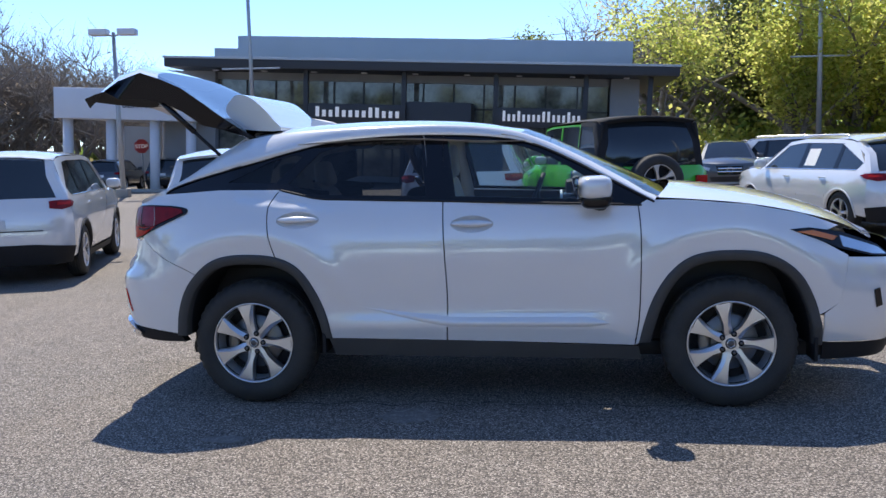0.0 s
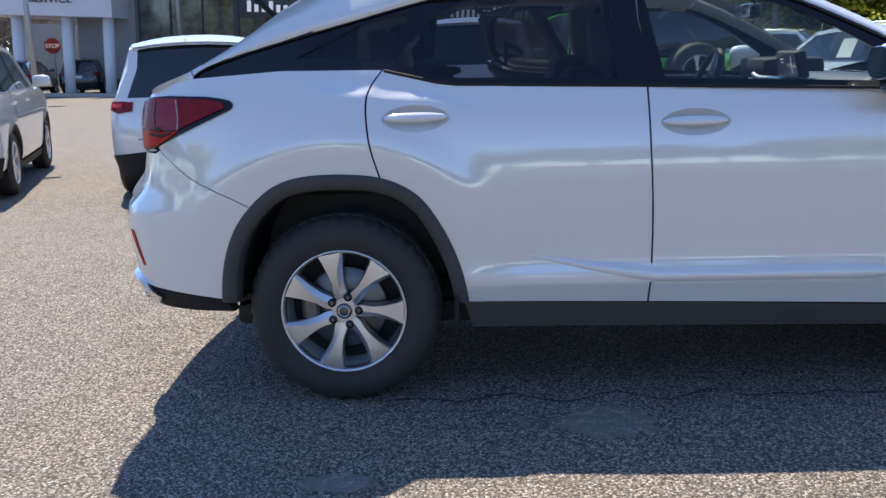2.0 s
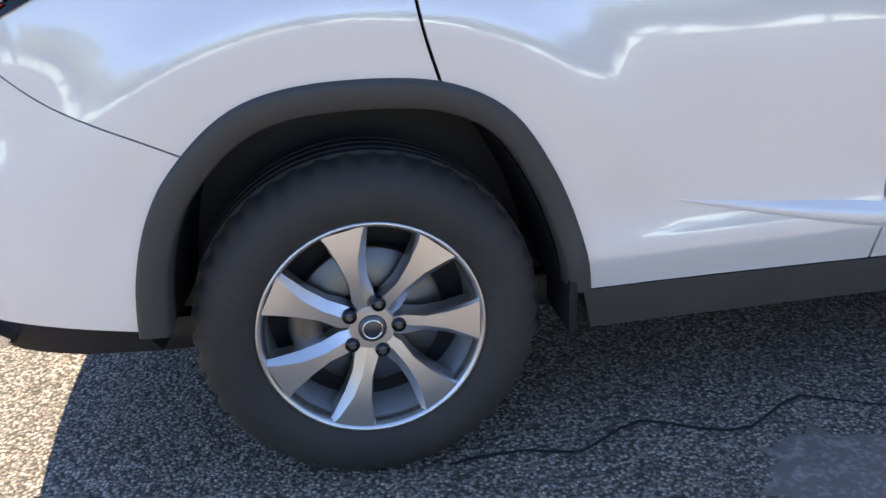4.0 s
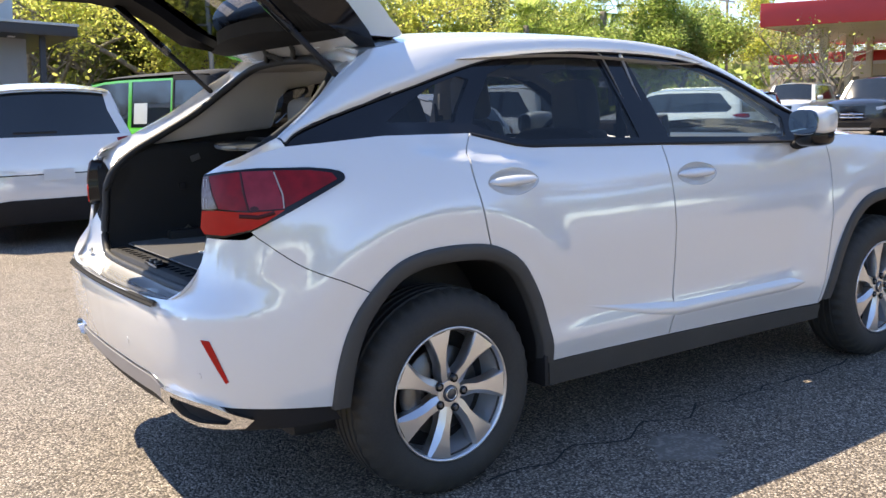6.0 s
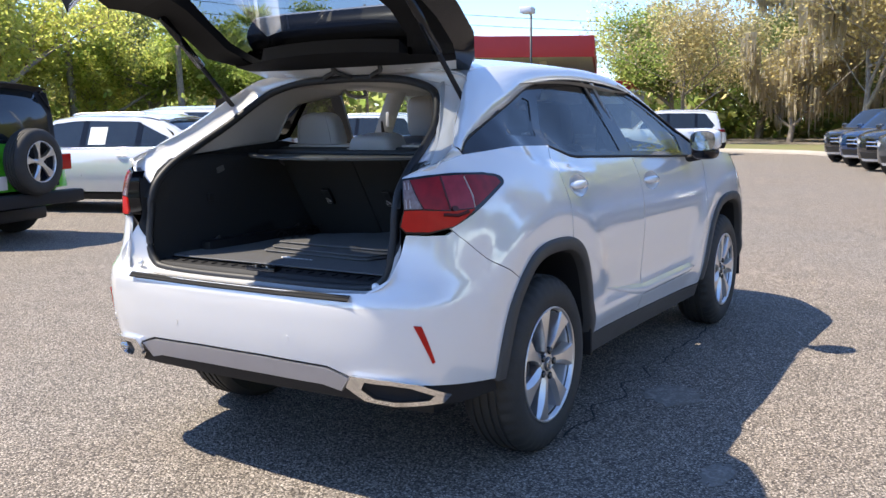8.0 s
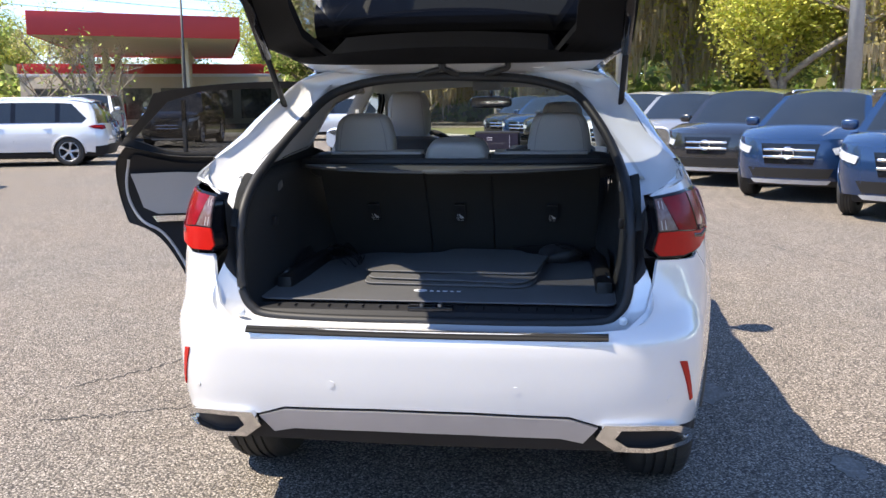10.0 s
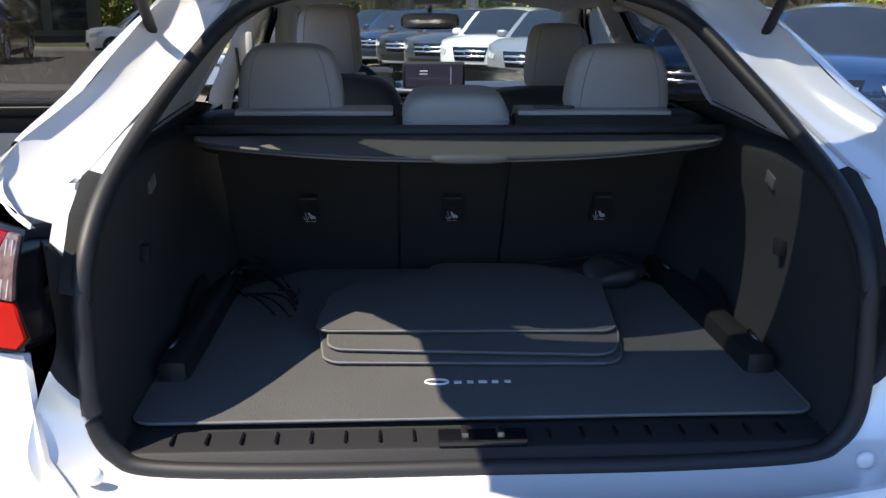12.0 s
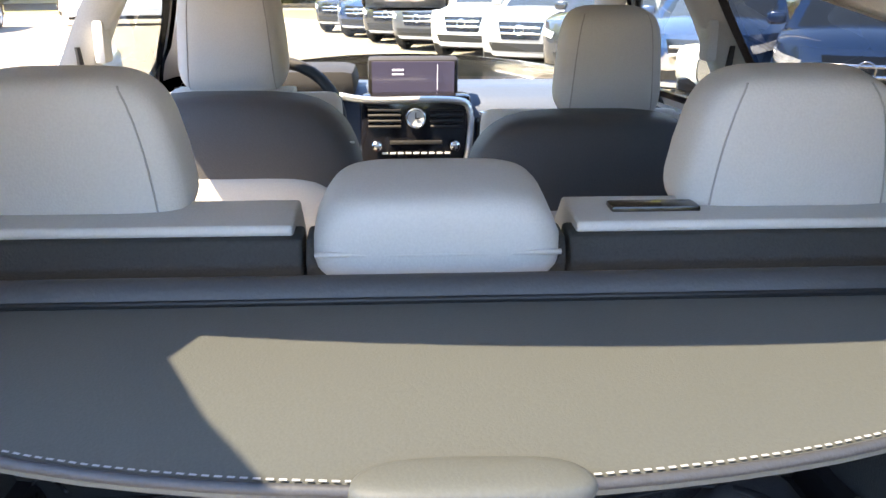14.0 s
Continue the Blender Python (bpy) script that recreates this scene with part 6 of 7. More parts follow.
        if lamps:
            panel("head_lamp", [(a - 0.62, hood - 0.17), (a - 0.20, hood - 0.24), (a + 0.02, hood - 0.28), (a - 0.02, hood - 0.37), (a - 0.42, hood - 0.30)], lambda u, z, d=0: S(u, z, d - 0.010), PALELENS, v, 0.12, 0.02)
            lo_l, hi_l = belt - 0.15, belt - 0.035
            lamp = panel("tail_lamp", [(-a + 0.44 - 0.1 * boxy, hi_l - 0.035), (-a + 0.34, hi_l), (-a + 0.06, hi_l + 0.005), (-a - 0.10 + 0.05 * boxy, hi_l - 0.005), (-a - 0.08, lo_l + 0.02), (-a + 0.1, lo_l), (-a + 0.30, lo_l + 0.03)], lambda u, z, d=0: S(u, z, d - 0.008), REDLENS, v, 0.12, 0.02)
            panel("lamp_core", [(-a + 0.28, hi_l - 0.02), (-a + 0.05, hi_l - 0.015), (-a + 0.02, hi_l - 0.055), (-a + 0.26, hi_l - 0.055)], lambda u, z, d=0: S(u, z, d - 0.013), BRIGHTRED, lamp, 0.12, 0.006)
        if not boxy:
            tube("roof_bar", spline([S(xr + 0.35, H - 0.10, 0.02) + Vector((0, 0, 0.04)), S(xr + 0.5, H - 0.07, 0.02) + Vector((0, 0, 0.05)), S(xw - 0.45, H - 0.07, 0.02) + Vector((0, 0, 0.05)), S(xw - 0.3, H - 0.09, 0.02) + Vector((0, 0, 0.03))], 4), 0.016, ALLOY, v)
    S = fac(-1)
    flip = lambda line, c: [(2 * c - u, z) for u, z in line[::-1]]
    rear = [(-a + 0.30, 0.63 if spare else 0.33), (-a + 0.28, belt - 0.02), (-a + 0.05, belt)]
    panel("tailgate", rear + flip(rear, TA), S, paint, v, 0.16, 0.02)
    low = [(-a + 0.31, 0.50), (TA + 0.3, 0.50)]
    spare or panel("rear_valance", [(-a + 0.31, 0.26), (-a + 0.30, 0.47), (TA + 0.5, 0.52)] + flip([(-a + 0.31, 0.26), (-a + 0.30, 0.47), (TA + 0.5, 0.52)], TA), lambda u, z, d=0: S(u, z, d - 0.012), trim or DARK, v, 0.16, 0.05)
    panel("number_plate", [(TA - 0.16, 0.72), (TA + 0.16, 0.72), (TA + 0.16, 0.84), (TA - 0.16, 0.84)], lambda u, z, d=0: S(u, z, d - 0.012), PLATEWHITE, v, 0.2, 0.01)
    front = [(a - 0.36, 0.32), (a - 0.42, hood - 0.13), (NO - 0.4, hood - 0.16)]
    panel("front_bumper", front + flip(front, NO), S, paint, v, 0.16, 0.02)
    if lamps:
        grille = panel("grille", [(NO - 0.42, hood - 0.22), (NO - 0.34, 0.56), (NO + 0.34, 0.56), (NO + 0.42, hood - 0.22)], lambda u, z, d=0: S(u, z, d - 0.010), GLOSSBLACK, v, 0.16, 0.02)
        for k in range(2):
            z = 0.66 + 0.10 * k
            loft("grille_bar", [[S(NO + t, z + dz, -0.018 - 0.012 * (dz == 0)) for dz in (-0.018, 0, 0.018)] for t in np.linspace(-0.36, 0.36, 9)], CHROME, grille)
        c = S(NO, 0.72, -0.04)
        loft("badge_ring", [[c + Vector((dx, r * math.sin(t), r * math.cos(t))) for r, dx in ((0.075, 0), (0.083, 0.01), (0.092, 0))] for t in np.linspace(0, math.tau, 19)], CHROME, grille)
        panel("lower_intake", [(NO - 0.62, 0.50), (NO - 0.55, 0.36), (NO + 0.55, 0.36), (NO + 0.62, 0.50)], lambda u, z, d=0: S(u, z, d - 0.006), SEAL, v, 0.2, 0.02)
        panel("skid_strip", [(NO - 0.60, 0.33), (NO - 0.55, 0.27), (NO + 0.55, 0.27), (NO + 0.60, 0.33)], lambda u, z, d=0: S(u, z, d - 0.012), SILVER, v, 0.2, 0.02)
    # roof, bonnet, screens
    SL = fac(1)

    def across(x, z, crown, bow=0.0, n=8):
        p, q = S(x, z, 0.0), SL(x, z, 0.0)
        return [Vector((p.x + (q.x - p.x) * k / n + bow * (1 - (2 * k / n - 1) ** 2), p.y + (q.y - p.y) * k / n, z + crown * (1 - abs(2 * k / n - 1) ** 2.4))) for k in range(n + 1)]
    rows = [across(x, z, c) for x, z, c in ((xr, zt - 0.03, 0.05), (xr + 0.25, zt + 0.02, 0.07), (xr + 0.8, zt + 0.042, 0.075), (0.0, zt + 0.045, 0.075), (xw - 0.3, zt + 0.035, 0.075), (xw, zt, 0.065))]
    loft("roof", rows, roof_paint, v)
    def screen(name, post, rows, reach=()):
        for F, end in ((S, 0), (SL, -1)):
            if reach:
                loft(post, [[F(x + 0.13, z, 0.006), F(x + 0.04, z, 0.003), r[end]] for (x, z), r in zip(reach, rows)], roof_paint if spare else paint, v)
        shade = roof_paint if spare and post == "rear_pillar" else paint
        cut = [[r[0], r[0].lerp(r[1], 0.55)] for r in rows]
        loft(post, cut, shade, v)
        loft(post, [[r[-1].lerp(r[-2], 0.55), r[-1]] for r in rows], shade, v)
        loft(name, [[r[0].lerp(r[1], 0.55)] + r[1:-1] + [r[-1].lerp(r[-2], 0.55)] for r in rows], CARGLASS, v)
    screen("windscreen", "front_pillar", [across(xw, zt, 0.065), across((xw + xc) / 2, (zt + belt) / 2 + 0.03, 0.03, 0.06), across(xc + 0.02, belt - 0.01, 0.02, 0.12)])
    screen("rear_window", "rear_pillar", [across(xr, zt - 0.035, 0.045), across((xr + xb) / 2 + (0.05 if spare else -0.02), (zt + belt) / 2 + 0.02, 0.02, -0.03), across(xb + 0.12, belt - 0.02, 0.01, -0.08)], ((xr, zt - 0.035), ((xr + xb) / 2 + (0.05 if spare else -0.02), (zt + belt) / 2 + 0.02), (xb + 0.12, belt - 0.02)))
    loft("rear_wiper", [[Vector((-a + 0.07, y, belt + 0.045)), Vector((-a + 0.045, y, belt + 0.055)), Vector((-a + 0.06, y, belt + 0.03))] for y in (-0.02, 0.2, 0.42)], SEAL, v)
    panel("gate_line", [(TA - 0.60, belt - 0.40), (TA + 0.60, belt - 0.40), (TA + 0.60, belt - 0.412), (TA - 0.60, belt - 0.412)], lambda u, z, d=0: S(u, z, d - 0.004), SEAL, v, 0.16, 0.004)
    spoil = [across(xr - 0.10, zt - 0.02, 0.045), across(xr + 0.08, zt + 0.0, 0.06)]
    loft("roof_spoiler", spoil + [[p + Vector((0, 0, -0.03)) for p in spoil[0]]], roof_paint, v)
    loft("bonnet", [across(xc - 0.02, belt - 0.02, 0.03, 0.13), across(xc + 0.25, hood - 0.02, 0.055, 0.10), across(a - 0.75, hood - 0.05, 0.06, 0.02), across(a - 0.42, hood - 0.13, 0.05, 0.25), [S(NO - 0.5 + k / 8, hood - 0.17, 0.0) for k in range(9)]], paint, v)
    loft("wiper", [[Vector((xc + 0.12, y, belt + 0.035)), Vector((xc + 0.14, y, belt + 0.05)), Vector((xc + 0.16, y, belt + 0.035))] for y in (-0.5, 0.1)], SEAL, v)
    rbox("chassis", (L - 0.6, W - 0.5, 0.16), (0, 0, 0.30), SEAL, v, 0.04)
    if spare:
        w = build_wheel(v, (0, 0, 0), -1, 0.40, 0.25, 5, detail=False, half=0.12)
        M = Matrix.Translation((-a - 0.16, 0.05, 0.98)) @ pose(0, 0, 0, 0, 0, -90)
        for o in (w, *w.children):
            o.data.transform(M)
        rbox("rear_bumper_bar", (0.18, W - 0.2, 0.16), (-a - 0.08, 0, 0.52), DARK, v, 0.03)
        for s in (-1, 1):
            rbox("square_tail_lamp", (0.07, 0.17, 0.20), (-a + 0.02, (W / 2 - 0.20) * s, 0.95), BRIGHTRED, v, 0.015)
            rbox("hinge_plate", (0.02, 0.10, 0.05), (-a - 0.01, -0.5, 0.8 + 0.12 * s), DARK, v, 0.005)
            rbox("fuel_cap", (0.02, 0.15, 0.15), (-a + 0.45, (W / 2 + 0.005) * s, 0.93), SEAL, v, 0.01) if s > 0 else None
        rbox("side_plate", (0.02, 0.30, 0.16), (-a - 0.03, 0.52, 0.74), PLATEWHITE, v, 0.004)
    v.matrix_world = pose(*at, 0, 0, rz)
    return v


build_vehicle("white_suv", "white compact SUV with dark rear valance, parked on asphalt", WHITE, (-5.93, 6.43, -0.06), 109, 4.6, 1.90, 1.72, 2.74, 1.10, 0.3, trim=DARK)
build_vehicle("white_crossover", "white crossover with red tail lamps, parked beside a white SUV", WHITE, (-2.85, 6.94, -0.06), 104, 4.52, 1.84, 1.68, 2.69, 1.05, 0.15, trim=DARK)
build_vehicle("white_family_suv", "white three-row SUV with tinted glass, parked beside a green off-roader", WHITE, (0.46, 9.44, 0), 88, 4.89, 1.92, 1.80, 2.79, 1.19, 0.15, R=0.375, trim=DARK)
build_vehicle("green_off_roader", "lime-green off-roader with black soft top and rear spare wheel", GREEN, (2.60, 9.85, 0), 106, 4.72, 1.86, 1.98, 3.0, 1.20, 1.0, paper=True, roof_paint=SOFTTOP, flare=0.06, R=0.42, spare=True, lamps=False, off=0.1)
build_vehicle("white_sport_suv", "white sporty SUV with window papers and alloy wheels", WHITE, (6.75, 10.6, 0), 107, 4.69, 1.92, 1.62, 2.81, 1.03, 0.0, paper=True, rake=0.35)
build_vehicle("white_tall_suv", "white tall SUV with upright red tail lamps", WHITE, (10.2, 12.6, 0), 107, 4.9, 1.92, 1.80, 2.90, 1.10, 0.2)
build_vehicle("grey_suv", "dark grey SUV with a wide chrome-barred grille", GREY, (7.35, 25.0, 0), -97, 4.66, 1.89, 1.64, 2.87)
build_vehicle("white_suv", "white SUV with black grille and alloy wheels", WHITE, (9.9, 23.9, 0), -42, 4.80, 1.93, 1.75, 2.92)
build_vehicle("dark_suv", "dark blue SUV parked in a far row", BLUE, (13.5, 28.5, 0), -97, 4.66, 1.89, 1.66, 2.87)
build_vehicle("dark_suv", "black SUV parked in a far row", BLACK, (16.8, 29.5, 0), -97, 4.66, 1.89, 1.66, 2.87)
build_vehicle("white_suv", "white SUV with dark window glass, standing by the kerb", WHITE, (32.0, 9.0, 0), 108, 4.78, 1.91, 1.77, 2.92)
build_vehicle("black_pickup", "black pickup truck with a chrome grille by the petrol station", BLACK, (28.0, 13.3, 0), 190, 5.3, 2.0, 1.95, 3.4, 1.22, 0.6, R=0.41)
build_vehicle("white_pickup", "white pickup truck near the petrol station", WHITE, (31.0, 18.5, 0), 200, 5.3, 2.0, 1.92, 3.4, 1.22, 0.6, R=0.41)
build_vehicle("white_suv", "white SUV parked beyond the open door", WHITE, (17.5, 13.2, 0), 107, 4.7, 1.9, 1.68, 2.85)
build_vehicle("blue_crossover", "blue crossover parked behind a white SUV", BLUE, (20.6, 14.6, 0), 107, 4.5, 1.85, 1.62, 2.7)
ROW = [(BLACK, "black", 1.70, 0.3), (BLUE, "dark blue", 1.66, 0.2), (BLACK, "black", 1.70, 0.3), (GREY, "grey", 1.68, 0.2), (WHITE, "white", 1.68, 0.3), (DULLSILVER, "silver", 1.66, 0.2), (BLACK, "black", 1.68, 0.3), (BLUE, "bright blue", 1.64, 0.0), (BLUE, "dark blue", 1.67, 0.2)]
for k, (paint, word, h, bx) in enumerate(ROW):
    nose = Vector((26.5, 1.7, 0)) + k * 2.50 * Vector((-0.953, -0.303, 0))
    build_vehicle("row_suv", f"{word} SUV with round grille badge in an angled row", paint, nose + Vector((0.86, -0.51, 0)) * 2.25, 149 + (k % 3), 4.5, 1.86, h, 2.75, 1.04, bx, rake=0.12, group="angled row of new SUVs")
FAR = [(-20.0, 36.0, 100, GREY), (-17.4, 37.0, 100, BLACK), (-24.5, 44.0, -80, WHITE), (-28.0, 44.5, -80, SILVER), (-32.0, 45.0, -80, BLACK), (-36.0, 46.0, -80, WHITE), (-13.0, 52.0, 95, BLUE), (-9.5, 52.5, 95, WHITE), (-40.0, 47.0, -80, GREY), (-25.0, 58.0, 95, SILVER), (-21.0, 58.5, 95, RED), (24.0, 33.0, -95, SILVER), (20.5, 31.5, -95, WHITE)]
made = {}
for x, y, rz, paint in FAR:
    if paint.name not in made:
        made[paint.name] = build_vehicle("far_car", f"{paint.name.split('_')[0]} car standing far off in the car park", paint, (x, y, 0), rz, 4.5, 1.84, 1.58, 2.7, 0.98, 0.1, group="far parked cars")
    else:
        copy_thing(made[paint.name], pose(x, y, 0, 0, 0, rz))

# ---- buildings ----
CLADDING = material("metal_cladding", (0.46, 0.49, 0.51), 0.45, metal=0.3, var=0.15, scale=0.5)
DARKFASCIA = material("dark_fascia", (0.035, 0.036, 0.04), 0.5, var=0.2, scale=1)
WALLGREY = material("grey_wall", (0.32, 0.33, 0.34), 0.7, var=0.2, scale=1, fine=0.2, bump=0.1)
# pale blotches put reflections and see-through bright bits into the glass colour
SHOPGLASS = material("shop_glass", (0.025, 0.03, 0.032), 0.05, var=1.0, scale=1.6, fine=0.4, fine_scale=6, alt=(0.17, 0.175, 0.16), coat=0.5)
WHITEPANEL = material("white_panel", (0.70, 0.71, 0.74), 0.5, var=0.1, scale=1)
# faint glow put into the letters to brighten them, the stop sign's too
LETTER = material("sign_letters", (0.8, 0.8, 0.8), 0.5, emit=0.15)
REDPANEL = material("red_panel", (0.52, 0.03, 0.03), 0.45, var=0.12, scale=0.8)
CREAM = material("cream_panel", (0.62, 0.56, 0.46), 0.6, var=0.15, scale=0.8)
POLE = material("galvanised_pole", (0.45, 0.46, 0.47), 0.5, metal=0.6, var=0.2)


def lettering(name, words, size, parent, at, rz, mat):
    cu = bpy.data.curves.new(name, "FONT")
    cu.body, cu.size, cu.extrude, cu.align_x = words, size, 0.03, "CENTER"
    tmp = new(name + "_src", cu)
    me = bpy.data.meshes.new_from_object(tmp.evaluated_get(bpy.context.evaluated_depsgraph_get()))
    bpy.data.objects.remove(tmp)
    me.transform(pose(*at, 90, 0, rz))
    me.materials.clear()
    return link(name, me, mat, parent, smooth=False)


def build_dealer():
    """The dealership; local x along the front, y into the building."""
    b = thing("dealership", "flat-roofed car dealership with dark canopy and glass front", "building", (-4.6, 36.0, 0), 0)
    b.matrix_world = pose(-4.6, 36.0, 0, 0, 3.2, 0)   # its site falls along the front
    rbox("upper_wall", (18.9, 9.0, 1.75), (0.06, 5.2, 6.0), CLADDING, b, 0.02)
    rbox("upper_wall", (1.6, 8.0, 1.1), (-10.1, 5.5, 5.80), CLADDING, b, 0.02)
    rbox("canopy", (23.3, 12.0, 0.42), (-0.3, 4.0, 5.32), DARKFASCIA, b, 0.03)
    rbox("canopy_edge", (23.4, 0.06, 0.10), (-0.3, -2.03, 5.55), CLADDING, b, 0.01)
    rbox("rear_wall", (21.0, 0.3, 5.1), (0, 9.5, 2.55), WALLGREY, b, 0)
    for x, w in ((-11.6, 2.6), (9.2, 1.3)):
        rbox("end_wall", (w, 9.4, 5.1), (x, 4.8, 2.55), WALLGREY, b, 0.01)
    n = 13
    x0, x1 = -10.3, 8.5
    for i in range(n):
        xa, xb = x0 + (x1 - x0) * i / n, x0 + (x1 - x0) * (i + 1) / n
        for z0, z1 in ((0.25, 3.55), (3.62, 4.75)):
            rbox("shop_pane", (xb - xa - 0.07, 0.03, z1 - z0), ((xa + xb) / 2, 0.6, (z0 + z1) / 2), SHOPGLASS, b, 0)
        rbox("mullion", (0.07, 0.12, 4.9), (xa, 0.58, 2.45), DARKFASCIA, b, 0.005)
    rbox("transom", (x1 - x0, 0.12, 0.08), ((x0 + x1) / 2, 0.58, 3.585), DARKFASCIA, b, 0.005)
    rbox("sill_wall", (x1 - x0, 0.2, 0.28), ((x0 + x1) / 2, 0.6, 0.14), WALLGREY, b, 0.01)
    rbox("head_band", (x1 - x0, 0.3, 0.4), ((x0 + x1) / 2, 0.6, 4.95), WALLGREY, b, 0.01)
    for x in (-5.4, -0.8, 3.4, 7.4, 10.2):
        rbox("column", (0.22, 0.22, 5.15), (x, -1.2, 2.57), DARKFASCIA, b, 0.02)
    for x0s, x1s, bars in ((-5.25, -0.7, 13), (3.4, 7.45, 16)):
        s = rbox("sign_board", (x1s - x0s, 0.12, 0.85), ((x0s + x1s) / 2, -1.35, 3.2), DARKFASCIA, b, 0.01)
        step = (x1s - x0s - 0.5) / bars
        for k in range(bars):
            tall = k in (0, 9) or k % 5 == 3
            rbox("sign_bar", (step * 0.55, 0.05, 0.46 if tall else 0.31), (x0s + 0.3 + step * (k + 0.5), -1.43, 3.18 + (0.075 if tall else 0.0)), LETTER, s, 0.01)
    rbox("entrance", (3.0, 1.6, 3.8), (0.8, -0.4, 1.9), DARKFASCIA, b, 0.02)
    rbox("entrance_door", (1.9, 0.05, 2.4), (0.8, -1.22, 1.3), SHOPGLASS, b, 0)
    for i in range(9):
        rbox("canopy_lamp", (0.25, 0.25, 0.05), (-10 + 2.4 * i, -0.6, 5.09), WHITEPANEL, b, 0.01)
    # service drive
    s = thing("service_canopy", "white service canopy on round columns beside the dealership", "canopy", (1.67 - 44 * math.sin(radians(24.5)), -5.7 + 44 * math.cos(radians(24.5)), 0), 0)
    s.matrix_world = pose(-16.6, 34.3, 0, 0, 3.2, 0)
    rbox("fascia", (7.0, 6.5, 1.45), (-2.1, 3.2, 4.02), WHITEPANEL, s, 0.03)
    for x in (-5.2, -3.0, -0.8, 1.0):
        for y in (0.5, 5.6):
            tube("column", [(x, y, -0.6), (x, y, 3.35)], 0.24, WHITEPANEL, s, sides=16)
    lettering("service_letters", "SERVICE", 0.52, s, (-1.2, -0.08, 3.85), 0, DARKFASCIA)
    rbox("service_wall", (8.0, 0.3, 3.1), (-2.6, 9.0, 1.55), WALLGREY, s, 0)


build_dealer()


def build_station():
    g = thing("petrol_station", "petrol station canopy with red fascia on cream columns", "petrol station", (43.8, 16.9, -0.4), 0)
    a, b = Vector((-0.56, 0.83, 0)), Vector((0.93, 0.37, 0))
    ang, ang_a = math.degrees(math.atan2(b.y, b.x)), math.degrees(math.atan2(a.y, a.x))
    corner = [Vector((0, 0, 0)), b * 22, b * 22 + a * 10.3, a * 10.3]
    mesh("canopy_roof", [p + Vector((0, 0, z)) for z in (5.3, 5.65) for p in corner], [(3, 2, 1, 0), (4, 5, 6, 7)] + [(k, (k + 1) % 4, 4 + (k + 1) % 4, 4 + k) for k in range(4)], CREAM, g, smooth=False)
    for p, w, turn in ((a * 5.15, 10.4, ang_a), (a * 5.15 + b * 22, 10.4, ang_a), (b * 11, 22.1, ang), (b * 11 + a * 10.3, 22.1, ang)):
        rbox("fascia", (w, 0.12, 1.15), p + Vector((0, 0, 5.85)), REDPANEL, g, 0.02, (0, 0, turn))
    for i in range(3):
        for j in range(2):
            p = b * (3.5 + 7.5 * i) + a * (3 + 5 * j)
            rbox("column", (0.4, 0.4, 5.3), p + Vector((0, 0, 2.65)), CREAM, g, 0.03, (0, 0, ang))
            pump = rbox("fuel_pump", (0.9, 0.55, 1.9), p + b * 0.9 + Vector((0, 0, 0.95)), REDPANEL, g, 0.05, (0, 0, ang))
            rbox("pump_screen", (0.6, 0.02, 0.4), p + b * 0.9 - a * 0.29 + Vector((0, 0, 1.4)), DARKFASCIA, pump, 0.01, (0, 0, ang))
    shop = thing("station_shop", "low petrol station shop with red and white fascia", "building", (62, 30, 0), ang + 90)
    rbox("shop_wall", (18, 8, 3.6), (0, 0, 1.8), CREAM, shop, 0.02)
    rbox("shop_band", (18.2, 8.2, 0.8), (0, 0, 3.9), REDPANEL, shop, 0.02)
    rbox("shop_stripe", (18.24, 8.24, 0.22), (0, 0, 3.5), WHITEPANEL, shop, 0.01)
    for i in range(6):
        rbox("shop_window", (2.2, 0.05, 2.2), (-7 + 2.8 * i, 4.02, 1.5), SHOPGLASS, shop, 0)
    r = thing("red_roofed_shop", "low brick shop with a green sign board", "building", (72, -37, 0), 70)
    rbox("wall", (9, 6, 3.0), (0, 0, 1.5), CREAM, r, 0.02)
    rbox("roof_band", (9.4, 6.4, 0.5), (0, 0, 3.2), REDPANEL, r, 0.02)
    rbox("sign_board", (1.6, 0.1, 0.8), (0, 3.1, 2.2), material("green_sign", (0.02, 0.3, 0.12), 0.5), r, 0.02)


build_station()


# ---- poles, wires, kerbs ----
def build_pole(label, at, height, r, heads=0, arms=0.0, mat=None):
    p = thing("street_lamp" if heads else "utility_pole", label, "lamp post" if heads else "pole", at, 10)
    rbox("base", (0.5, 0.5, 0.35), (0, 0, 0.17), CONCRETE, p, 0.04)
    tube("pole", [(0, 0, 0.3), (0, 0, height * 0.5), (0, 0, height)], [r, r * 0.85, r * 0.65], mat or POLE, p, sides=12)
    for k in range(heads):
        s = 1 if k else -1
        tube("arm", [(0, 0, height - 0.15), (0.3 * s, 0, height - 0.08)], 0.04, POLE, p)
        rbox("lamp_head", (0.72, 0.55, 0.26), (0.56 * s, 0, height), WHITEPANEL, p, 0.06)
    if arms:
        rbox("cross_arm", (arms, 0.10, 0.08), (0, 0, height * (0.42 if height > 12 else 0.80)), mat or POLE, p, 0.01)
    return p


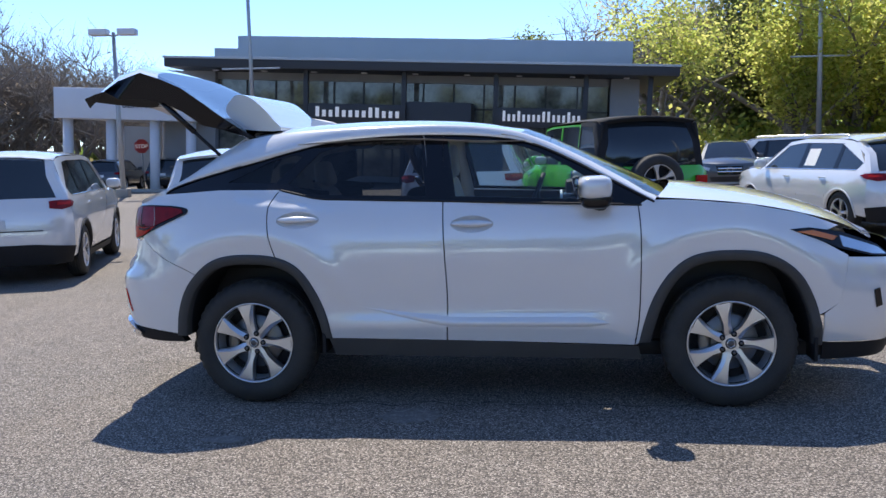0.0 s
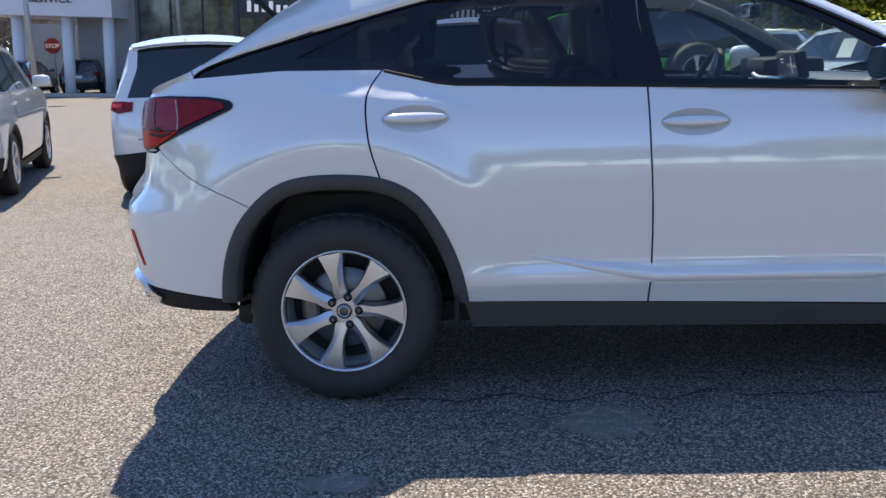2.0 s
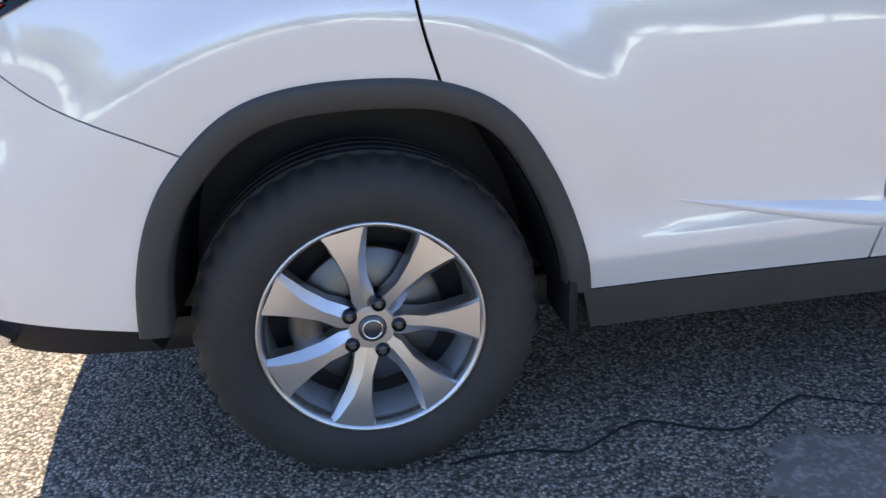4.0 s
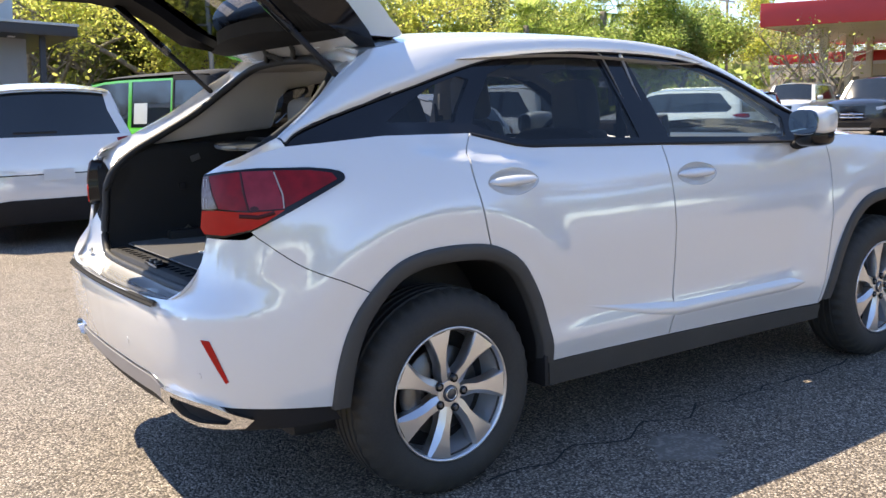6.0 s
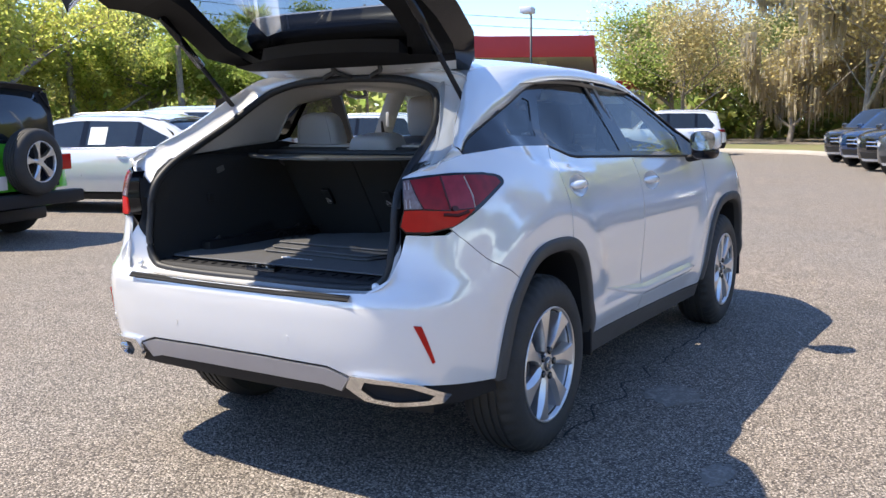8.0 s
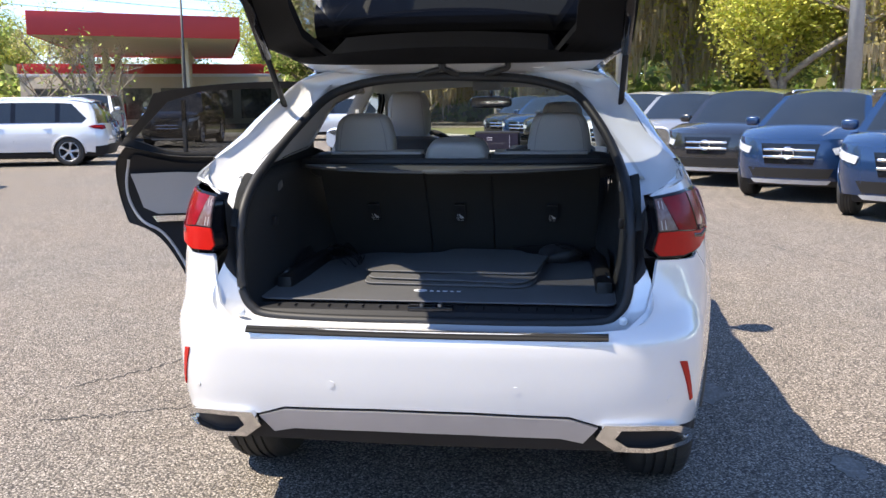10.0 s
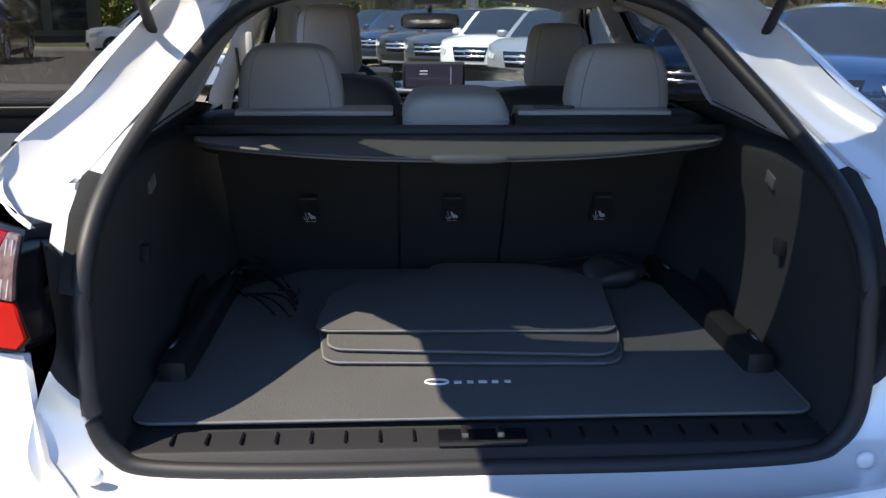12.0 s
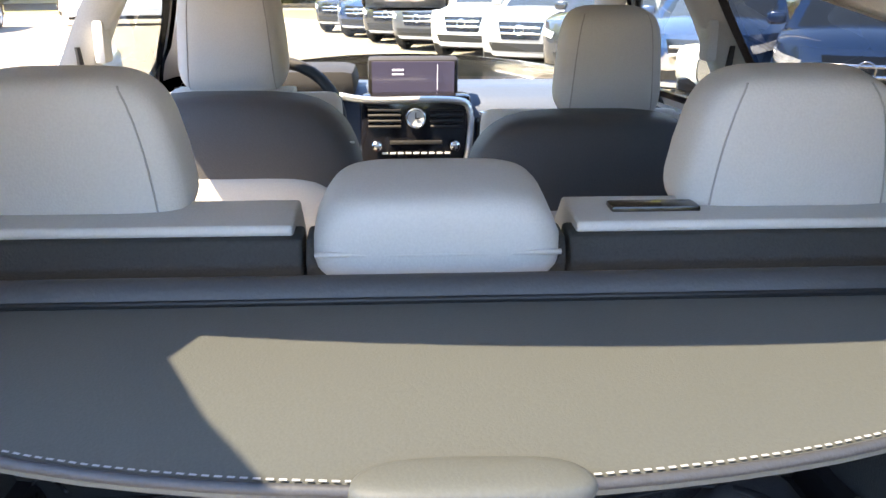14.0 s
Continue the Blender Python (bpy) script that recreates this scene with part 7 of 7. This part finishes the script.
build_pole("grey lamp post with two box heads in the car park", (-15.8, 28.5, 0), 6.6, 0.11, 2)
build_pole("tall grey flag-like pole with a thin crossbar", (-11.9, 33.5, 0), 13.0, 0.10, 0, 2.6)
build_pole("tall grey lamp post with a thin crossbar", (13.85, 38.0, 0), 13.0, 0.13, 0, 2.8)
build_pole("dark lamp post with two flat heads by the station", (33.0, 15.4, 0), 6.15, 0.07, 1, 0.0, DARKFASCIA)
build_pole("thick pale pole behind the row of SUVs", (31.5, -2.6, 0), 14.0, 0.24)
build_pole("thick pale pole among parked SUVs", (21.0, -7.8, 0), 14.0, 0.20)
for x, y in ((28, 52), (40, 47), (54, 40)):
    build_pole("weathered wooden utility pole with cross-arm", (x, y, 0), 10.5, 0.14, 0, 2.2, BARK)
wires = thing("power_lines", "dark overhead power lines between utility poles", "cable")
for dz, dy in ((0, 0), (0.9, 0.4), (1.6, -0.3)):
    pts = []
    for (xa, ya), (xb, yb) in zip(((-10, 66), (28, 52), (40, 47), (54, 40)), ((28, 52), (40, 47), (54, 40), (90, 14))):
        pts += [Vector((xa + (xb - xa) * t, ya + (yb - ya) * t + dy, 8.6 + dz - 1.6 * t * (1 - t))) for t in np.linspace(0, 1, 8)[:-1]]
    tube("wire", pts, 0.022, SEAL, wires, sides=4)
stop = thing("stop_sign", "red octagonal stop sign on a thin post", "sign", (-19.5, 38.0, 0), 15)
tube("post", [(0, 0, 0), (0, 0, 2.3)], 0.04, POLE, stop)
face = [(0.38 * math.cos(t), 0.38 * math.sin(t)) for t in np.linspace(math.pi / 8, math.tau + math.pi / 8, 9)[:-1]]
mesh("plate", [(x, -0.05, 2.2 + z) for x, z in face] + [(x, -0.03, 2.2 + z) for x, z in face], [tuple(range(8)), tuple(range(8, 16))[::-1]] + [(i, (i + 1) % 8, 8 + (i + 1) % 8, 8 + i) for i in range(8)], REDPANEL, stop, smooth=False)
lettering("stop_letters", "STOP", 0.26, stop, (0, -0.06, 2.11), 0, LETTER)


def build_kerb(line, label):
    pts = [Vector((x, y, 0)) for x, y in line]
    rows = []
    for i, p in enumerate(pts):
        d = (pts[min(i + 1, len(pts) - 1)] - pts[max(i - 1, 0)]).normalized()
        s = Vector((-d.y, d.x, 0))
        rows.append([p + s * w + Vector((0, 0, z)) for w, z in ((0, -0.02), (0.02, 0.13), (0.05, 0.15), (0.20, 0.15), (0.20, -0.02))])
    return tagged(loft("kerb", rows, CONCRETE), label, "kerb", kind="structure")


build_kerb([(33.0, 45.0), (35.6, 30), (36.5, 16), (36.2, 11), (35.2, 7), (33.5, 4.0), (30.8, 2.0), (31.5, 0.0), (36, -6), (44, -20)], "worn concrete kerb along the grass")
build_kerb([(-12, 30.0), (-17, 33.5), (-24, 37.5), (-34, 41)], "pale concrete kerb of a planting island")
GRASS = material("lawn", (0.14, 0.20, 0.05), 0.9, var=0.8, scale=0.7, fine=0.6, fine_scale=30, bump=0.6, alt=(0.17, 0.14, 0.07))
island = mesh("grass_ground", [(33.2, 45, 0.1), (35.8, 30, 0.1), (36.7, 16, 0.1), (36.4, 11, 0.1), (35.4, 7, 0.1), (33.7, 4, 0.1), (31.0, 2, 0.1), (31.7, 0, 0.1), (36.2, -6, 0.1), (44.2, -20, 0.1), (120, -60, 0.1), (44.0, 1.5, 0.1), (43.5, 45, 0.1)], [tuple(range(13))], GRASS, smooth=False)
tagged(island, "patchy green lawn beyond the kerb", "grass", kind="structure")
back = mesh("wood_floor", [(-120, 62, 0.06), (120, 62, 0.06), (160, 160, 0.06), (-160, 160, 0.06)], [(0, 1, 2, 3)], GRASS, smooth=False)
tagged(back, "grassy woodland floor behind the car park", "grass", kind="structure")


def build_cracks():
    """Old tar-dark cracks in the asphalt."""
    tar = material("crack_tar", (0.02, 0.02, 0.02), 0.8, var=0.3)
    rng = random.Random(9)
    for x0, y0, x1, y1 in ((0.15, -0.90, 2.6, -0.86), (0.2, 2.05, 0.5, 1.35), (0.7, 2.2, 1.3, 1.72), (4.5, -3.2, 9.5, -0.6)):
        n = 40
        rows = []
        for i in range(n + 1):
            t = i / n
            off = 0.10 * noise.noise((x0 + 3 * t * 4, y0, 1.0)) + 0.03 * noise.noise((t * 40, x0, 2.0))
            w = 0.004 + 0.008 * abs(noise.noise((t * 25, y0, 5.0)))
            d = Vector((x1 - x0, y1 - y0, 0)).normalized()
            s = Vector((-d.y, d.x, 0))
            p = Vector((x0 + (x1 - x0) * t, y0 + (y1 - y0) * t, 0.002)) + s * off
            rows.append([p - s * w, p + s * w])
        tagged(loft("asphalt_crack", rows, tar), "thin dark crack in the asphalt", "crack", "cracks in the asphalt", "structure")


build_cracks()


def build_pale_patches():
    """Two small spots, paler than the asphalt round them."""
    pale = material("worn_asphalt", (0.34, 0.30, 0.26), 0.85, var=0.9, scale=25, fine=0.9, fine_scale=75, bump=0.5, alt=(0.16, 0.14, 0.12))
    for cx, cy, rx, ry in ((0.98, -1.14, 0.17, 0.15), (0.06, -1.61, 0.14, 0.06)):
        pts = [(cx + rx * math.cos(t) * (1 + 0.75 * noise.noise((4.3 * math.cos(t), 3 * math.sin(t), cx))), cy + ry * math.sin(t) * (1 + 0.75 * noise.noise((4.3 * math.cos(t), 3 * math.sin(t), cy)))) for t in np.linspace(0, math.tau, 33)[:-1]]
        tagged(mesh("worn_patch", [(x, y, 0.004) for x, y in pts] + [(x, y, -0.01) for x, y in pts], [tuple(range(32))] + [(i, 32 + i, 32 + (i + 1) % 32, (i + 1) % 32) for i in range(32)], pale, smooth=False), "pale spot on the asphalt", "asphalt patch", kind="structure")


build_pale_patches()

# ---- trees ----
LEAF_LIME = leaf_material("lime_leaves", (0.42, 0.50, 0.11), (0.74, 0.68, 0.22))
LEAF_GREEN = leaf_material("green_leaves", (0.20, 0.31, 0.07), (0.46, 0.52, 0.17))
LEAF_DEEP = leaf_material("deep_leaves", (0.14, 0.19, 0.06), (0.34, 0.36, 0.14))
LEAF_OCHRE = leaf_material("ochre_leaves", (0.40, 0.34, 0.15), (0.62, 0.53, 0.29))
TWIG = leaf_material("twig_buds", (0.20, 0.155, 0.115), (0.36, 0.29, 0.22))
MOSS = leaf_material("hanging_moss", (0.46, 0.41, 0.31), (0.66, 0.60, 0.48))


def build_tree(name, label, height, spread, leaf, bark, leaves, leaf_size=0.16, seed=1, bole=0.30, moss=0, depth=4, lean=0.0, girth=0.012, taper=0.5):
    rng = random.Random(seed)
    t = thing(name, label, "tree", (0, -300, 0), 0, "trees round the car park")
    verts, faces, tips = [], [], []

    def limb(p, d, length, r, level):
        n = 5
        pts, q, v = [p.copy()], p.copy(), d.copy()
        for i in range(n):
            v = (v + Vector((rng.uniform(-1, 1), rng.uniform(-1, 1), rng.uniform(-0.5, 0.8))) * 0.17).normalized()
            q = q + v * length / n
            pts.append(q.copy())
        sides = 7 if level < 2 else 4
        base = len(verts)
        for i, c in enumerate(pts):
            rr = r * (1 - 0.55 * i / n)
            s = v.cross(Vector((0.3, 0.2, 1))).normalized()
            w = s.cross(v)
            for k in range(sides):
                verts.append(c + rr * (math.cos(k * math.tau / sides) * s + math.sin(k * math.tau / sides) * w))
        for i in range(n):
            for k in range(sides):
                faces.append((base + i * sides + k, base + i * sides + (k + 1) % sides, base + (i + 1) * sides + (k + 1) % sides, base + (i + 1) * sides + k))
        if level >= 2:
            tips.extend((c, v.copy()) for c in pts[1:])
        if level < depth:
            for _ in range(4 if level == 0 else 3):
                c = pts[rng.randint(1, n)]
                side = Vector((rng.uniform(-1, 1), rng.uniform(-1, 1), rng.uniform(-0.1, 0.9))).normalized()
                limb(c, (v * 0.55 + side * (0.9 + spread * 0.3)).normalized(), length * (rng.uniform(0.95, 1.15) if level == 0 else rng.uniform(0.52, 0.8)), r * taper, level + 1)
    limb(Vector((0, 0, -0.1)), Vector((lean, 0.02, 1)), height * bole, height * girth, 0)
    top = max(v.z for v in verts)
    k = height / top
    mesh("trunk", [v * k for v in verts], faces, bark, t)
    if leaves:
        lv, lf = [], []
        for _ in range(leaves):
            c, v = tips[rng.randrange(len(tips))]
            o = Vector([max(-1.7, min(1.7, rng.gauss(0, 1))) for _ in range(3)]) * height * 0.055
            c = c * k + o
            s = leaf_size * rng.uniform(0.6, 1.5)
            a = Vector((rng.uniform(-1, 1), rng.uniform(-1, 1), rng.uniform(-0.6, 0.6))).normalized() * s
            b = a.cross(Vector((rng.uniform(-1, 1), rng.uniform(-1, 1), rng.uniform(-1, 1)))).normalized() * s * 0.55
            i = len(lv)
            lv += [c - a, c + b, c + a, c - b]
            lf.append((i, i + 1, i + 2, i + 3))
        mesh("crown", lv, lf, leaf, t, smooth=False)
    if moss:
        lv, lf = [], []
        for _ in range(moss):
            c, v = tips[rng.randrange(len(tips))]
            c = c * k + Vector((rng.gauss(0, 0.2), rng.gauss(0, 0.2), 0))
            ln, w, a = rng.uniform(0.4, 1.7), rng.uniform(0.03, 0.10), rng.uniform(0, math.pi)
            s = Vector((math.cos(a), math.sin(a), 0)) * w
            i = len(lv)
            lv += [c - s, c + s, c + s * 0.8 + Vector((0.04, 0, -ln * 0.6)), c + Vector((0.02, 0.03, -ln)), c - s * 0.8 + Vector((0, 0, -ln * 0.6))]
            lf.append((i, i + 1, i + 2, i + 3, i + 4))
        mesh("moss", lv, lf, MOSS, t, smooth=False)
    return t


def build_palm(seed=3):
    rng = random.Random(seed)
    t = thing("palm_tree", "cabbage palm with a round head of fan leaves", "palm", (0, -300, 0), 0, "palms by the road")
    tube("trunk", [(0.05 * math.sin(z), 0, z) for z in np.linspace(0, 5.2, 9)], [0.20 - 0.006 * i for i in range(9)], BARK, t, sides=9)
    for k in range(34):
        a, e = k * 2.4, rng.uniform(-0.5, 1.25)
        d = Vector((math.cos(a) * math.cos(e), math.sin(a) * math.cos(e), math.sin(e)))
        s = d.cross(Vector((0, 0, 1))).normalized()
        lv, lf = [], []
        for j in range(-6, 7):
            w = (d + s * 0.16 * j).normalized()
            c = Vector((0, 0, 5.2)) + d * 0.7
            tip = c + w * 1.15 + Vector((0, 0, -0.18 - 0.02 * j * j))
            o = w.cross(Vector((0, 0, 1))).normalized() * 0.035
            i = len(lv)
            lv += [c, c + w * 0.6 + o, tip, c + w * 0.6 - o]
            lf.append((i, i + 1, i + 2, i + 3))
        i = len(lv)
        lv += [Vector((0, 0, 5.1)), Vector((0, 0, 5.15)) + s * 0.02, Vector((0, 0, 5.2)) + d * 0.75]
        lf.append((i, i + 1, i + 2))
        mesh("frond", lv, lf, LEAF_GREEN, t, smooth=False)
    return t


KINDS = {
    "lime": build_tree("spring_tree", "broad tree in fresh lime-green spring leaf", 13, 1.0, LEAF_LIME, PALEBARK, 23000, 0.12, 11, bole=0.13, depth=5),
    "green": build_tree("green_tree", "bushy round green tree at the edge of the lot", 8.5, 1.1, LEAF_GREEN, BARK, 26000, 0.095, 5, bole=0.14),
    "deep": build_tree("evergreen_tree", "dark evergreen tree in the wood", 12, 0.9, LEAF_DEEP, BARK, 20000, 0.15, 7, bole=0.15),
    "bare": build_tree("bare_tree", "leafless grey-brown tree with fine twigs", 13, 0.8, TWIG, BARK, 1500, 0.06, 21, depth=6, girth=0.016, taper=0.62),
    "moss": build_tree("mossy_oak", "wide oak hung with grey moss, ochre leaves", 13, 1.4, LEAF_OCHRE, PALEBARK, 12000, 0.10, 31, moss=6500, depth=4),
    "budding": build_tree("budding_tree", "tree with pale bark and sparse ochre spring buds", 11, 1.0, LEAF_OCHRE, PALEBARK, 12000, 0.085, 41, depth=5),
    "mossgreen": build_tree("mossy_green_oak", "green oak hung with long grey moss", 14, 1.2, LEAF_LIME, PALEBARK, 16000, 0.11, 51, moss=6500),
    "scrub": build_tree("twiggy_shrub", "twiggy bare shrub tree by the kerb", 5.5, 1.2, LEAF_GREEN, PALEBARK, 200, 0.08, 61, bole=0.15, depth=5),
}


# height of the tree line in degrees by bearing from the car park
LINE = ((-70, 9), (-36, 10.5), (-31, 9.5), (-27, 7.2), (-24, 6.4), (-4, 6.5), (1, 7.2), (5, 9.2), (9, 11), (16, 13), (31, 11), (34, 9), (37, 7.6), (40, 6.3), (48, 6.0), (52, 6.8), (56, 6.6), (58, 5.0), (66, 4.2), (69.5, 4.6), (71, 9), (74, 16), (110, 18), (130, 14))
TALL = {"lime": 13.0, "green": 8.5, "deep": 12.0, "bare": 13.0, "moss": 13.0, "budding": 11.0, "mossgreen": 14.0, "scrub": 5.5}


def plant(kind, x, y, s=1.0, rz=0, z=0.0):
    d, bearing = math.hypot(x + 2, y + 3), math.degrees(math.atan2(x + 2, y + 3))
    limit = d * math.tan(radians(curve_at(LINE, bearing))) + 1.4
    s = min(s, limit * (0.92 + 0.16 * (0.5 + 0.5 * math.sin(7.3 * x + 3.1 * y))) / TALL[kind])
    copy_thing(KINDS[kind], Matrix.Translation((x, y, z)) @ pose(0, 0, 0, 0, 0, rz) @ Matrix.Scale(s, 4))


for row in (("lime", 13.4, 41, 0.85, 10), ("lime", 17.5, 44, 1.15, 80), ("lime", 21, 38, 1.0, 200), ("bare", 8.2, 50, 1.0, 30), ("bare", 9.6, 55, 1.1, 130), ("lime", 26, 44, 1.05, 300), ("deep", 14, 52, 1.1, 30), ("lime", 31, 42, 0.85, 140),
            ("green", 33, 40, 0.95, 0), ("green", 37, 37, 1.0, 60), ("green", 29, 47, 1.0, 120), ("green", 40.5, 33, 0.95, 200), ("green", 36, 31, 0.8, 20), ("deep", 38, 50, 0.9, 30), ("budding", 42, 44, 0.9, 80), ("green", 45, 39, 0.9, 310),
            ("scrub", 39, 22, 1.0, 0), ("scrub", 41.0, 25, 1.1, 70), ("scrub", 40.5, 26, 1.0, 200), ("budding", 47, 13, 0.85, 0), ("green", 56, 16, 1.0, 90), ("deep", 62, 12, 0.9, 30),
            ("budding", 42.5, 3.0, 1.15, 20), ("moss", 46, 1.0, 1.05, 40), ("mossgreen", 47, -7, 1.0, 80), ("moss", 52, 8, 1.0, 120), ("mossgreen", 44, -14, 1.0, 10), ("lime", 41, -10.5, 0.9, 60), ("moss", 38, -19, 1.0, 200), ("moss", 33, -24, 1.0, 300), ("mossgreen", 40, -27, 1.1, 20), ("moss", 56, -3, 1.1, 220), ("deep", 54, -12, 1.0, 0), ("deep", 60, 2, 1.1, 0),
            ("bare", -31, 46, 1.0, 0), ("bare", -36, 52, 1.1, 90), ("bare", -26, 60, 1.0, 200), ("bare", -20, 64, 0.9, 20), ("bare", -14, 66, 0.9, 150), ("bare", -34, 58, 1.1, 30), ("bare", -30, 56, 1.0, 0), ("bare", -33, 50, 1.1, 80), ("bare", -27, 52, 0.9, 140), ("bare", -40, 48, 1.0, 310), ("bare", -46, 56, 1.1, 250), ("deep", -44, 62, 0.9, 0), ("green", -16, 70, 0.8, 0),
            ("bare", 6, 66, 1.1, 0), ("bare", 10, 62, 1.1, 100), ("budding", 14, 60, 1.2, 0), ("deep", 2, 72, 0.9, 0), ("bare", 20, 58, 1.1, 210), ("deep", 24, 56, 1.1, 70)):
    plant(*row)
rng = random.Random(77)
for k in range(46):
    a = radians(-65 + 190 * k / 46 + rng.uniform(-1.5, 1.5))
    d = rng.uniform(78, 95)
    plant(rng.choice(("bare", "bare") if a < 0.12 else ("deep", "green", "deep", "bare", "lime", "budding")), d * math.sin(a), d * math.cos(a), rng.uniform(0.95, 1.35), rng.uniform(0, 360))
for k in range(16):
    a, d = radians(-44 + 1.5 * k), rng.uniform(52, 70)
    plant("bare", d * math.sin(a) - 2, d * math.cos(a) - 3, rng.uniform(0.8, 1.2), rng.uniform(0, 360))
# unseen trees behind the view, added to dim the horizon mirrored in the flank
for k in range(44):
    a = radians(132 + 156 * k / 44)
    plant(rng.choice(("deep", "green", "lime")), (52 + 9 * (k % 3)) * math.sin(a), (52 + 9 * (k % 3)) * math.cos(a), rng.uniform(0.9, 1.2), rng.uniform(0, 360))


def build_understorey():
    """Thick low growth under the trees, too much to count."""
    rng = random.Random(5)
    for leaf, count, seed, lo, hi in ((LEAF_LIME, 9000, 4, 9, 31), (LEAF_GREEN, 9000, 6, 12, 50)):
        lv, lf = [], []
        for _ in range(count):
            a = radians(rng.uniform(lo, hi))
            d = rng.uniform(46, 52)
            z = abs(rng.gauss(0, 1)) * (1.1 + 0.9 * noise.noise((a * 14, seed, 0)))
            c = Vector((d * math.sin(a), d * math.cos(a), z))
            p = Vector((rng.uniform(-1, 1), rng.uniform(-1, 1), rng.uniform(-1, 1))).normalized() * rng.uniform(0.12, 0.3)
            q = p.cross(Vector((rng.uniform(-1, 1), rng.uniform(-1, 1), rng.uniform(-1, 1)))).normalized() * 0.12
            i = len(lv)
            lv += [c - p, c + q, c + p, c - q]
            lf.append((i, i + 1, i + 2, i + 3))
        tagged(mesh("hedge_growth", lv, lf, leaf, smooth=False), "leafy low growth under the spring trees", "shrubs", kind="stuff")
    for leaf, count, seed in ((LEAF_DEEP, 26000, 1), (LEAF_GREEN, 22000, 2), (LEAF_OCHRE, 9000, 3)):
        lv, lf = [], []
        for _ in range(count):
            a = radians(rng.uniform(-66, 128))
            wave = 0.5 + 0.5 * noise.noise((a * 9, seed, 0))
            d = rng.uniform(60, 74) + 4 * wave
            if 0.93 < a < 1.30:
                d += 12
            z = min(abs(rng.gauss(0, 1)), 1.5) * (1.6 + 2.2 * wave)
            if a < 0.12:
                z *= 0.5
            c = Vector((d * math.sin(a), d * math.cos(a), z))
            s = rng.uniform(0.25, 0.6)
            p = Vector((rng.uniform(-1, 1), rng.uniform(-1, 1), rng.uniform(-1, 1))).normalized() * s
            q = p.cross(Vector((rng.uniform(-1, 1), rng.uniform(-1, 1), rng.uniform(-1, 1)))).normalized() * s * 0.6
            i = len(lv)
            lv += [c - p, c + q, c + p, c - q]
            lf.append((i, i + 1, i + 2, i + 3))
        tagged(mesh("undergrowth", lv, lf, leaf, smooth=False), "thick leafy undergrowth below the trees", "shrubs", kind="stuff")


build_understorey()
palm = build_palm()
for x, y, s in ((36.0, 34.5, 1.25), (31.5, 36, 1.1), (29, 42, 1.2)):
    copy_thing(palm, Matrix.Translation((x, y, 0)) @ Matrix.Scale(s, 4))
for proto in [*KINDS.values(), palm]:
    for o in (*proto.children, proto):
        bpy.data.objects.remove(o)
